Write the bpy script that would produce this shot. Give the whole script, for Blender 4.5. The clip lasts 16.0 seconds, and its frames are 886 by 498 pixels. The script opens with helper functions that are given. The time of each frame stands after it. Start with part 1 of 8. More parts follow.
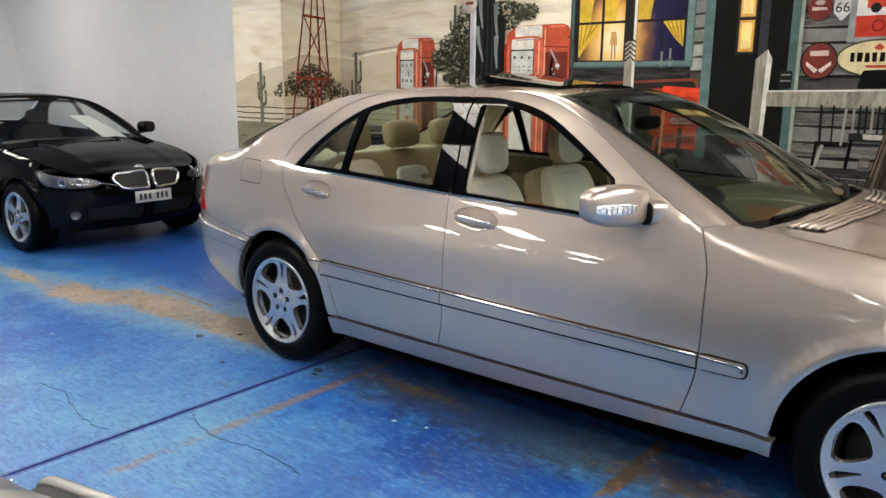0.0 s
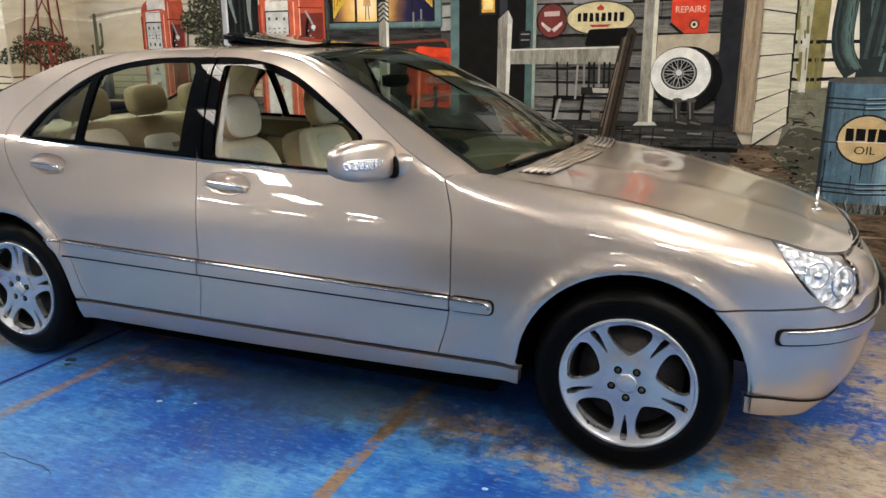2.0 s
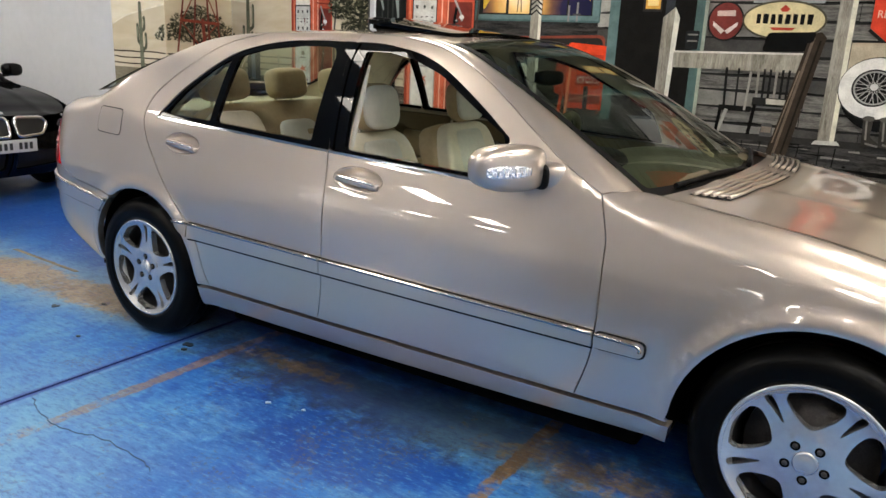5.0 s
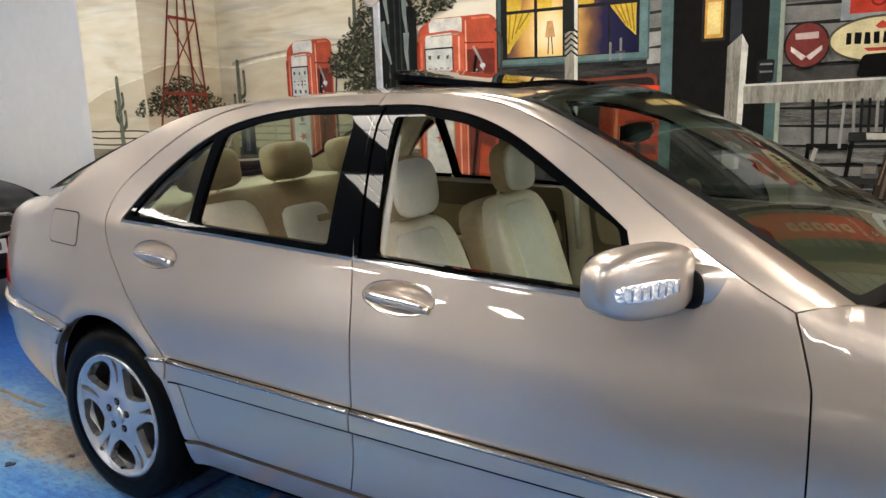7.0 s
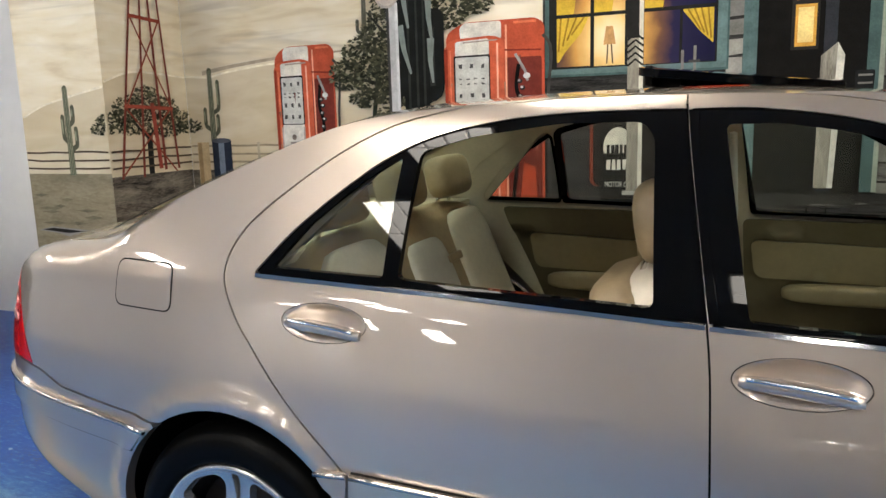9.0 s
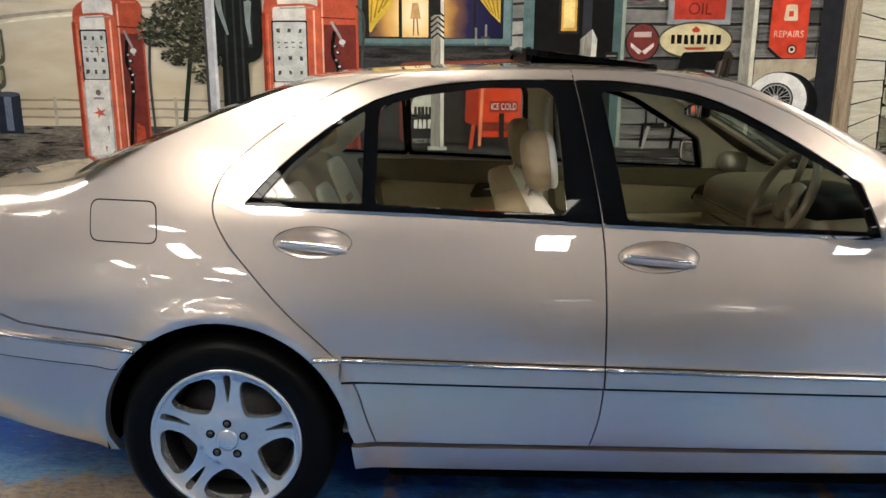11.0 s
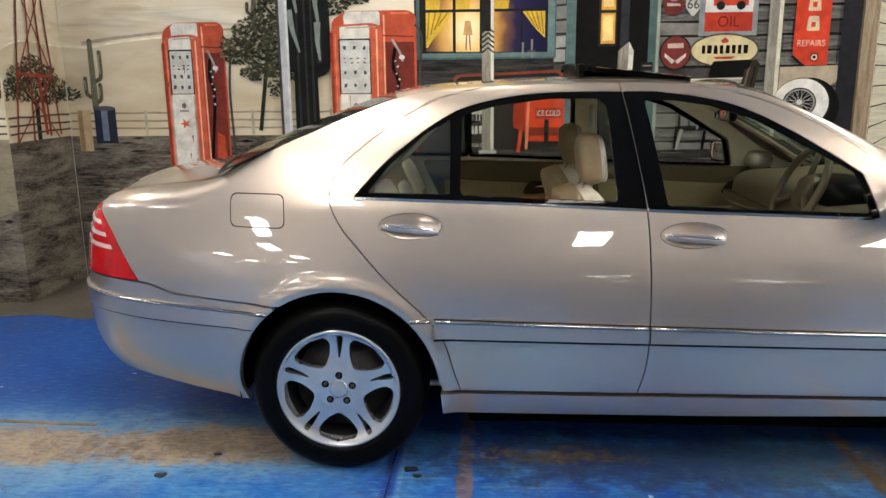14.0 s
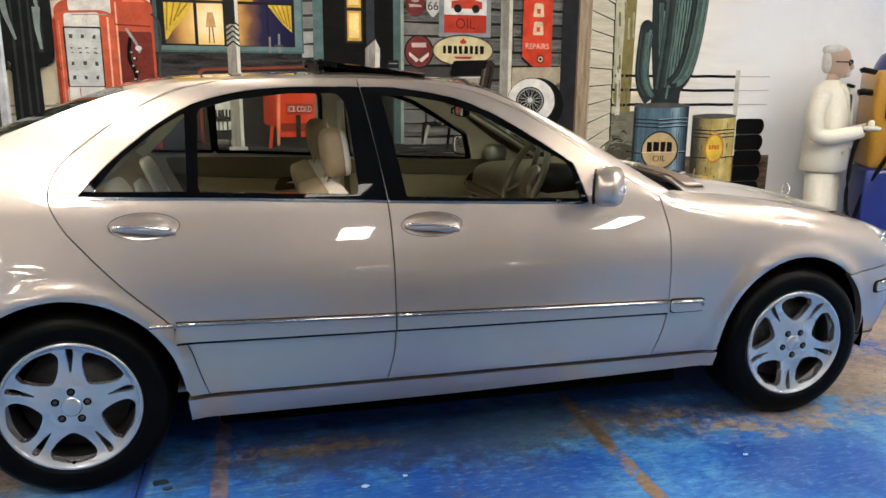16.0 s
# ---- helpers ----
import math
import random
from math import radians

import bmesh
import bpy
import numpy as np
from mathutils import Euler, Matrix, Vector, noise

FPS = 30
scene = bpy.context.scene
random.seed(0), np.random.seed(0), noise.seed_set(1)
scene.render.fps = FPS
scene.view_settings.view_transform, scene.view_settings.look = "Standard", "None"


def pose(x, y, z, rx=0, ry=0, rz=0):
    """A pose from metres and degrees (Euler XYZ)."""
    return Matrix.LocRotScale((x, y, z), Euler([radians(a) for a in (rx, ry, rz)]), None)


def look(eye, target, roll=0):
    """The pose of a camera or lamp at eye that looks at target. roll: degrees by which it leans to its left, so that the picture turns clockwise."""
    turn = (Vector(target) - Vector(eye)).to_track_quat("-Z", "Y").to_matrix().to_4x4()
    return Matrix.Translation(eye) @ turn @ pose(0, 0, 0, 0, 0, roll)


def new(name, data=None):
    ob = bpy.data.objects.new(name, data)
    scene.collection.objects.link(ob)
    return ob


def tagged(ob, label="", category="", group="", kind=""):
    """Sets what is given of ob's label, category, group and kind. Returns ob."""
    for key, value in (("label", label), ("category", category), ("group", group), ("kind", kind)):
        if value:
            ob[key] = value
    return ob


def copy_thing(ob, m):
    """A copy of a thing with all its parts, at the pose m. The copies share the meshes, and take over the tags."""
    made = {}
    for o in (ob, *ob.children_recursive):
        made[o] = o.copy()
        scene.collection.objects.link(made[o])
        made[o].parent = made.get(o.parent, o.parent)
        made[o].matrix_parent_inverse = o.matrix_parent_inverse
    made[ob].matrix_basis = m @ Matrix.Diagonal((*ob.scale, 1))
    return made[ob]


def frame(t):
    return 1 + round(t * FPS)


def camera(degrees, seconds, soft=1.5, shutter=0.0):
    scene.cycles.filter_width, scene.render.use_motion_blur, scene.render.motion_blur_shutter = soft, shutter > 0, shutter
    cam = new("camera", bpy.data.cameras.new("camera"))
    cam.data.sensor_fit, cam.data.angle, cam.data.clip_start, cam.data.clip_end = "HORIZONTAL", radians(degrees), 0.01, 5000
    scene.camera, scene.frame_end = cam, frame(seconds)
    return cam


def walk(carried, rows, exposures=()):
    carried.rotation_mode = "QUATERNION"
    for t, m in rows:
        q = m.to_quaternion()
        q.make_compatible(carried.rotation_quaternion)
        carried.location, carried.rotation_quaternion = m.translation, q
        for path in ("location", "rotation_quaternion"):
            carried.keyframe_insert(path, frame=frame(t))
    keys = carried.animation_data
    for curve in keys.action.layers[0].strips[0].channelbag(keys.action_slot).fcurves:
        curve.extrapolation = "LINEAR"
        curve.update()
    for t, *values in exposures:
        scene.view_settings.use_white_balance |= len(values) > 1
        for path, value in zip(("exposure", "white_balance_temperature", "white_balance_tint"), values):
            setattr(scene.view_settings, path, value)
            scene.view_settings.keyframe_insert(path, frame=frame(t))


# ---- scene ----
cam = camera(61.2, 16.0)
PATH = [
    (0, (3.181, -2.518, 1.485), (1.948, -1.0, 1.066), 0.5),
    (0.5, (3.217, -2.504, 1.476), (2.116, -0.906, 0.991), 0.2),
    (1, (3.255, -2.485, 1.465), (2.29, -0.808, 0.96), -0.4),
    (1.5, (3.281, -2.476, 1.462), (2.422, -0.738, 0.97), -0.9),
    (2, (3.3, -2.477, 1.454), (2.558, -0.689, 0.952), -0.3),
    (2.5, (3.316, -2.478, 1.449), (2.653, -0.664, 0.928), 0.1),
    (3, (3.282, -2.477, 1.447), (2.546, -0.695, 0.917), 1.1),
    (3.5, (3.232, -2.494, 1.455), (2.28, -0.814, 0.935), 1.2),
    (3.7, (3.22, -2.496, 1.453), (2.196, -0.854, 0.948), 1.2),
    (5.8, (3.008, -1.947, 1.42), (1.965, -0.326, 0.883), 3.6),
    (6, (2.983, -1.897, 1.41), (1.851, -0.332, 0.893), 1.8),
    (6.5, (2.751, -1.68, 1.427), (1.593, -0.113, 0.978), -0.4),
    (7, (2.456, -1.551, 1.459), (1.396, 0.099, 1.068), -1.8),
    (7.5, (2.121, -1.389, 1.422), (1.059, 0.266, 1.058), -0.5),
    (8, (1.816, -1.333, 1.447), (0.74, 0.32, 1.121), -0.7),
    (8.1, (1.722, -1.354, 1.477), (0.653, 0.287, 1.07), -1.3),
    (8.5, (1.517, -1.421, 1.461), (0.675, 0.342, 1.032), -3.9),
    (9, (1.224, -1.447, 1.447), (0.453, 0.365, 1.1), -1.7),
    (9.5, (1.013, -1.518, 1.455), (0.451, 0.354, 1.03), 0.3),
    (9.7, (0.926, -1.585, 1.448), (0.613, 0.354, 1.074), 0.3),
    (11.8, (0.63, -2.501, 1.483), (0.595, -0.561, 0.998), 0.3),
    (12, (0.574, -2.577, 1.489), (0.391, -0.644, 1.01), -0.3),
    (12.5, (0.509, -2.658, 1.487), (0.085, -0.753, 1.05), 0.2),
    (13, (0.505, -2.673, 1.484), (0.073, -0.765, 1.07), 0.6),
    (13.5, (0.534, -2.665, 1.487), (0.215, -0.74, 1.046), -0.4),
    (14, (0.583, -2.673, 1.486), (0.455, -0.724, 1.054), -0.6),
    (14.5, (0.608, -2.681, 1.487), (0.649, -0.727, 1.059), -1.3),
    (15, (0.627, -2.698, 1.488), (0.823, -0.753, 1.062), -0.6),
    (15.5, (0.648, -2.708, 1.48), (0.977, -0.781, 1.056), -0.2),
    (16, (0.674, -2.708, 1.477), (1.147, -0.815, 1.037), 0.4),
]
walk(cam, [(t, look(eye, target, roll)) for t, eye, target, roll in PATH])

# ---- world and light ----
world = bpy.data.worlds.new("showroom_world")
scene.world = world
world.use_nodes = True
world.node_tree.nodes["Background"].inputs[0].default_value = (0.55, 0.6, 0.68, 1)
world.node_tree.nodes["Background"].inputs[1].default_value = 0.05
CEIL = 3.45

# ---- materials ----
def mat(name, color, rough=0.5, metal=0.0, vary=0.12, scale=6.0, bump=0.0, bscale=40.0, coat=0.0, spec=0.5, color2=None, fine=None):
    """A procedural surface: two scales of colour noise, roughness noise and an optional fine relief."""
    m = bpy.data.materials.new(name)
    m.use_nodes = True
    nt = m.node_tree
    b = nt.nodes["Principled BSDF"]
    b.inputs["Roughness"].default_value = rough
    b.inputs["Metallic"].default_value = metal
    b.inputs["Specular IOR Level"].default_value = spec
    b.inputs["Coat Weight"].default_value = coat
    b.inputs["Coat Roughness"].default_value = 0.03
    tc = nt.nodes.new("ShaderNodeTexCoord")
    n1 = nt.nodes.new("ShaderNodeTexNoise")
    n1.inputs["Scale"].default_value, n1.inputs["Detail"].default_value = scale, 6
    n2 = nt.nodes.new("ShaderNodeTexNoise")
    n2.inputs["Scale"].default_value, n2.inputs["Detail"].default_value = fine or scale * 9, 3
    nt.links.new(tc.outputs["Object"], n1.inputs["Vector"])
    nt.links.new(tc.outputs["Object"], n2.inputs["Vector"])
    add = nt.nodes.new("ShaderNodeMath")
    add.operation = "MULTIPLY_ADD"
    add.inputs[1].default_value, add.inputs[2].default_value = 0.4, 0.0
    nt.links.new(n2.outputs["Fac"], add.inputs[0])
    mul = nt.nodes.new("ShaderNodeMath")
    mul.operation = "MULTIPLY_ADD"
    mul.inputs[1].default_value = 0.6
    nt.links.new(n1.outputs["Fac"], mul.inputs[0])
    nt.links.new(add.outputs[0], mul.inputs[2])
    ramp = nt.nodes.new("ShaderNodeValToRGB")
    c2 = color2 or tuple(min(1.0, c * (1 + vary)) for c in color)
    c1 = color if color2 else tuple(c * (1 - vary) for c in color)
    ramp.color_ramp.elements[0].position, ramp.color_ramp.elements[1].position = 0.36, 0.64
    ramp.color_ramp.elements[0].color, ramp.color_ramp.elements[1].color = (*c1, 1), (*c2, 1)
    nt.links.new(mul.outputs[0], ramp.inputs["Fac"])
    nt.links.new(ramp.outputs["Color"], b.inputs["Base Color"])
    if bump:
        n3 = nt.nodes.new("ShaderNodeTexNoise")
        n3.inputs["Scale"].default_value, n3.inputs["Detail"].default_value = bscale, 4
        nt.links.new(tc.outputs["Object"], n3.inputs["Vector"])
        bp = nt.nodes.new("ShaderNodeBump")
        bp.inputs["Strength"].default_value, bp.inputs["Distance"].default_value = bump, 0.01
        nt.links.new(n3.outputs["Fac"], bp.inputs["Height"])
        nt.links.new(bp.outputs["Normal"], b.inputs["Normal"])
    return m


def glow(name, color, strength):
    m = bpy.data.materials.new(name)
    m.use_nodes = True
    b = m.node_tree.nodes["Principled BSDF"]
    b.inputs["Base Color"].default_value = (*color, 1)
    b.inputs["Emission Color"].default_value = (*color, 1)
    b.inputs["Emission Strength"].default_value = strength
    return m


def glass(name, tint=(0.93, 0.97, 0.95), rough=0.0):
    """Thin pane: clear body with a Fresnel mirror on it."""
    m = bpy.data.materials.new(name)
    m.use_nodes = True
    nt = m.node_tree
    nt.nodes.remove(nt.nodes["Principled BSDF"])
    out = nt.nodes["Material Output"]
    tr = nt.nodes.new("ShaderNodeBsdfTransparent")
    tr.inputs[0].default_value = (*tint, 1)
    gl = nt.nodes.new("ShaderNodeBsdfGlossy")
    gl.inputs["Roughness"].default_value = rough
    lw = nt.nodes.new("ShaderNodeLayerWeight")
    lw.inputs["Blend"].default_value = 0.5
    pw = nt.nodes.new("ShaderNodeMath")
    pw.operation = "POWER"
    pw.inputs[1].default_value = 5.0
    nt.links.new(lw.outputs["Facing"], pw.inputs[0])
    fr = nt.nodes.new("ShaderNodeMath")
    fr.operation = "MULTIPLY_ADD"
    fr.inputs[1].default_value, fr.inputs[2].default_value = 0.92, 0.07
    nt.links.new(pw.outputs[0], fr.inputs[0])
    mix = nt.nodes.new("ShaderNodeMixShader")
    nt.links.new(fr.outputs[0], mix.inputs[0])
    nt.links.new(tr.outputs[0], mix.inputs[1])
    nt.links.new(gl.outputs[0], mix.inputs[2])
    nt.links.new(mix.outputs[0], out.inputs[0])
    return m


PAINT = mat("champagne_metallic_paint", (0.495, 0.418, 0.345), 0.34, 0.75, 0.03, 3, coat=1.0, fine=900)
PAINT.node_tree.nodes["Principled BSDF"].inputs["Coat IOR"].default_value = 2.0
PAINT.node_tree.nodes["Principled BSDF"].inputs["Coat Roughness"].default_value = 0.015
BLACKPAINT = mat("black_car_paint", (0.003, 0.003, 0.0032), 0.30, 0.0, 0.2, 3, coat=0.42, spec=0.0)
SILVERPAINT = mat("silver_car_paint", (0.30, 0.285, 0.265), 0.35, 0.6, 0.04, 3, coat=1.0, fine=900)
TRIMBLACK = mat("gloss_black_trim", (0.002, 0.002, 0.0021), 0.025, 0.0, 0.2, 8, coat=0.0, spec=0.15)
RUBBER = mat("tyre_rubber", (0.002, 0.002, 0.002), 0.38, 0.0, 0.3, 12, bump=0.04, bscale=160, spec=0.07)
DARK = mat("dark_underbody", (0.002, 0.002, 0.002), 0.9, 0.0, 0.3, 6, spec=0.02)
SEAL = mat("matt_black_seal", (0.004, 0.004, 0.004), 0.5, 0.0, 0.2, 9, spec=0.12)
CHROME = mat("chrome", (0.78, 0.77, 0.75), 0.09, 1.0, 0.03, 8)
DULLCHROME = mat("aged_chrome", (0.50, 0.46, 0.42), 0.16, 1.0, 0.08, 14)
ALLOY = mat("silver_alloy", (0.51, 0.51, 0.51), 0.25, 0.72, 0.06, 7, coat=0.5)
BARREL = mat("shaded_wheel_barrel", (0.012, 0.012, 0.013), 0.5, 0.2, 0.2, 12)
BRAKE = mat("brake_steel", (0.05, 0.045, 0.042), 0.5, 0.6, 0.3, 20)
LEATHER = mat("cream_leather", (0.78, 0.71, 0.58), 0.42, 0.0, 0.07, 5, bump=0.10, bscale=220)
LEATHERTAN = mat("tan_leather", (0.41, 0.312, 0.185), 0.5, 0.0, 0.1, 5, bump=0.10, bscale=220)
LEATHERGREY = mat("pale_grey_leather", (0.73, 0.70, 0.63), 0.42, 0.0, 0.06, 5, bump=0.10, bscale=220)
CLOTH = mat("beige_headliner", (0.60, 0.52, 0.39), 0.9, 0.0, 0.06, 8, bump=0.1, bscale=300)
WOODTRIM = mat("dark_burl_trim", (0.035, 0.018, 0.008), 0.12, 0.0, 0.5, 14, coat=1.0)
CLEAR = glass("window_glass", (0.80, 0.84, 0.80))
TINT = glass("windscreen_glass", (0.50, 0.61, 0.54))
PALEGLASS = glass("pale_car_glass", (0.82, 0.86, 0.84))
MIRROR = mat("mirror_glass", (0.85, 0.86, 0.86), 0.02, 1.0, 0.01, 5)
LAMPGLASS = glass("lamp_lens", (0.97, 0.98, 0.98))
REFLECTOR = mat("lamp_reflector", (0.93, 0.94, 0.95), 0.18, 0.55, 0.06, 40, bump=1.0, bscale=26)
LAMPBRIGHT = mat("bright_lamp_optics", (0.90, 0.91, 0.92), 0.15, 0.55, 0.12, 60, bump=0.8, bscale=60, coat=1.0)
REDLENS = mat("red_lamp_lens", (0.50, 0.004, 0.006), 0.2, 0.0, 0.12, 30, coat=0.25, spec=0.25)
PINKLENS = mat("clear_lamp_band", (0.75, 0.52, 0.50), 0.15, 0.0, 0.1, 40, coat=1.0)
PLATEWHITE = mat("white_number_plate", (0.50, 0.50, 0.49), 0.4, 0.0, 0.05, 20)
PLATEBLACK = mat("plate_ink", (0.03, 0.03, 0.03), 0.5)

# cut facets in the lamp optics
for m, size, depth in ((REFLECTOR, 34.0, 0.03), (LAMPBRIGHT, 110.0, 0.006)):
    tree = m.node_tree
    cells = tree.nodes.new("ShaderNodeTexVoronoi")
    cells.inputs["Scale"].default_value = size
    tree.links.new(tree.nodes["Texture Coordinate"].outputs["Object"], cells.inputs["Vector"])
    facet = next(n for n in tree.nodes if n.type == "BUMP")
    facet.inputs["Distance"].default_value = depth
    tree.links.new(cells.outputs["Distance"], facet.inputs["Height"])

# ---- tools for curved panels ----
class Curve:
    """A smooth function through the given points, flat beyond its ends."""
    def __init__(self, *pts):
        self.x = np.array([p[0] for p in pts], float)
        self.y = np.array([p[1] for p in pts], float)
        sl = np.diff(self.y) / np.diff(self.x)
        m = np.zeros(len(pts))
        for i in range(1, len(pts) - 1):
            a, b = sl[i - 1], sl[i]
            m[i] = 0 if a * b <= 0 else 2 * a * b / (a + b)
        m[0], m[-1] = sl[0], sl[-1]
        self.m = m

    def __call__(self, v):
        if v <= self.x[0]:
            return float(self.y[0])
        if v >= self.x[-1]:
            return float(self.y[-1])
        i = int(np.searchsorted(self.x, v) - 1)
        h = self.x[i + 1] - self.x[i]
        t = (v - self.x[i]) / h
        a, b = self.y[i], self.y[i + 1]
        return float((2 * t**3 - 3 * t**2 + 1) * a + (t**3 - 2 * t**2 + t) * h * self.m[i] + (3 * t**2 - 2 * t**3) * b + (t**3 - t**2) * h * self.m[i + 1])


def smooth(pts, n=8, closed=False):
    """Points of a rounded line through pts."""
    p = [Vector(q) for q in pts]
    out = []
    k = len(p)
    for i in range(k if closed else k - 1):
        if closed:
            a, b, c, d = p[i - 1], p[i], p[(i + 1) % k], p[(i + 2) % k]
        else:
            a, b, c, d = p[max(i - 1, 0)], p[i], p[i + 1], p[min(i + 2, k - 1)]
        for j in range(n):
            t = j / n
            out.append(0.5 * ((2 * b) + (c - a) * t + (2 * a - 5 * b + 4 * c - d) * t * t + (3 * b - a - 3 * c + d) * t**3))
    if not closed:
        out.append(p[-1])
    return [tuple(q) for q in out]


def rounded(pts, r, n=5):
    """A closed outline with its corners rounded by r."""
    p = [Vector(q) for q in pts]
    out = []
    for i, c in enumerate(p):
        a, b = p[i - 1], p[(i + 1) % len(p)]
        u, v = a - c, b - c
        rr = min(r, u.length * 0.48, v.length * 0.48)
        u, v = c + u.normalized() * rr, c + v.normalized() * rr
        for j in range(n + 1):
            t = j / n
            out.append(tuple(u * (1 - t) ** 2 + c * 2 * t * (1 - t) + v * t * t))
    return out


def dense(loop, step):
    out = []
    for i, a in enumerate(loop):
        b = loop[(i + 1) % len(loop)]
        L = math.hypot(b[0] - a[0], b[1] - a[1])
        if L < 1e-5:
            continue
        k = max(1, int(math.ceil(L / step)))
        for j in range(k):
            out.append((a[0] + (b[0] - a[0]) * j / k, a[1] + (b[1] - a[1]) * j / k))
    return out


def area(loop):
    return 0.5 * sum(a[0] * b[1] - b[0] * a[1] for a, b in zip(loop, loop[1:] + loop[:1]))


def shrink(loop, g):
    """The loop moved towards its inside by g."""
    s = 1 if area(loop) > 0 else -1
    n = len(loop)
    out = []
    for i in range(n):
        a, b = Vector(loop[i - 1]), Vector(loop[(i + 1) % n])
        t = (b - a).normalized() if (b - a).length > 1e-9 else Vector((1, 0))
        out.append((loop[i][0] - t.y * g * s, loop[i][1] + t.x * g * s))
    return out


def inside(px, py, loop):
    x = np.array([p[0] for p in loop])
    y = np.array([p[1] for p in loop])
    x2, y2 = np.roll(x, -1), np.roll(y, -1)
    c = np.zeros(len(px), bool)
    for a, b, e, f in zip(x, y, x2, y2):
        if b != f:
            c ^= ((b > py) != (f > py)) & (px < (e - a) * (py - b) / (f - b) + a)
    return c


def lift(F, outline, holes=(), step=0.03, edge=0.015, thick=0.012, gap=0.0, extra=(), lip=0.0):
    """A mesh over the outline in (u, v), laid on the surface F(u, v, depth), with turned-in edges. Normals are those of F."""
    loops = [dense(outline, edge)] + [dense(h, edge) for h in holes]
    if gap:
        loops = [shrink(loops[0], gap)] + [shrink(h, -gap) for h in loops[1:]]
    verts, edges = [], []
    for lp in loops:
        k = len(verts)
        verts += lp
        edges += [(k + i, k + (i + 1) % len(lp)) for i in range(len(lp))]
    nb = len(verts)
    bx = np.array(verts)
    x0, y0, x1, y1 = bx[:, 0].min(), bx[:, 1].min(), bx[:, 0].max(), bx[:, 1].max()
    gx, gy = np.meshgrid(np.arange(x0 + step / 2, x1, step), np.arange(y0 + step / 2, y1, step))
    gx, gy = gx.ravel(), gy.ravel()
    if len(extra):
        gx, gy = np.append(gx, [e[0] for e in extra]), np.append(gy, [e[1] for e in extra])
    keep = inside(gx, gy, loops[0])
    for h in loops[1:]:
        keep &= ~inside(gx, gy, h)
    gx, gy = gx[keep], gy[keep]
    if len(gx):
        d2 = np.full(len(gx), 1e9)
        for i in range(0, nb):
            d2 = np.minimum(d2, (gx - bx[i, 0]) ** 2 + (gy - bx[i, 1]) ** 2)
        far = d2 > (0.55 * edge) ** 2
        verts = verts + list(zip(gx[far], gy[far]))
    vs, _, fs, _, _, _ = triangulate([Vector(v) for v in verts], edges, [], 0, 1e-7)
    cx = np.array([sum(vs[i].x for i in f) / 3 for f in fs])
    cy = np.array([sum(vs[i].y for i in f) / 3 for f in fs])
    keep = inside(cx, cy, loops[0])
    for h in loops[1:]:
        keep &= ~inside(cx, cy, h)
    faces = [list(f) for f, k in zip(fs, keep) if k]
    co, no = [], []
    e = 0.004
    for v in vs:
        p = F(v.x, v.y, 0.0)
        a = F(v.x + e, v.y, 0.0) - F(v.x - e, v.y, 0.0)
        b = F(v.x, v.y + e, 0.0) - F(v.x, v.y - e, 0.0)
        n = a.cross(b)
        q = F(v.x, v.y, 0.01) - p
        if n.length < 1e-12:
            n = -q
        n.normalize()
        if n.dot(q) > 0:
            n = -n
        co.append(p)
        no.append(n)
    for f in faces:
        g = (co[f[1]] - co[f[0]]).cross(co[f[2]] - co[f[0]])
        if g.dot(no[f[0]]) < 0:
            f.reverse()
    if thick:
        count = {}
        for f in faces:
            for i in range(3):
                k = (f[i], f[(i + 1) % 3])
                count[tuple(sorted(k))] = count.get(tuple(sorted(k)), 0) + 1
        rim = {}
        for f in list(faces):
            for i in range(3):
                a, b = f[i], f[(i + 1) % 3]
                if count[tuple(sorted((a, b)))] != 1:
                    continue
                for v in (a, b):
                    if v not in rim:
                        pa, pb = co[v], F(vs[v].x, vs[v].y, thick)
                        rim[v] = (len(co), len(co) + 1)
                        co += [pa, pb]
                        no += [None, None]
                n = (co[b] - co[a]).cross(no[a]).normalized()
                for v in (a, b):
                    for r in rim[v]:
                        no[r] = n if no[r] is None else (no[r] + n)
                faces.append([rim[b][0], rim[a][0], rim[a][1], rim[b][1]])
    me = bpy.data.meshes.new("panel")
    me.from_pydata([tuple(c) for c in co], [], faces)
    me.polygons.foreach_set("use_smooth", [True] * len(me.polygons))
    me.normals_split_custom_set_from_vertices([tuple((n if n.length > 1e-9 else Vector((0, 0, 1))).normalized()) for n in no])
    return me


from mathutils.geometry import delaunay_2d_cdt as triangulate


def thing(name, m=None, label="", category="", group="", kind=""):
    ob = new(name)
    ob.empty_display_size = 0.1
    if m is not None:
        ob.matrix_basis = m
    return tagged(ob, label, category, group, kind)


def part(name, me, material, parent, label="", m=None):
    """Links a mesh or bmesh as one mesh object under a thing or a part."""
    if isinstance(me, bmesh.types.BMesh):
        d = bpy.data.meshes.new(name)
        me.to_mesh(d)
        me.free()
        me = d
    me.name = name
    if material is not None and not me.materials:
        for x in (material if isinstance(material, (list, tuple)) else [material]):
            me.materials.append(x)
    ob = new(name, me)
    ob.parent = parent
    if m is not None:
        ob.matrix_basis = m
    return tagged(ob, label) if label else ob


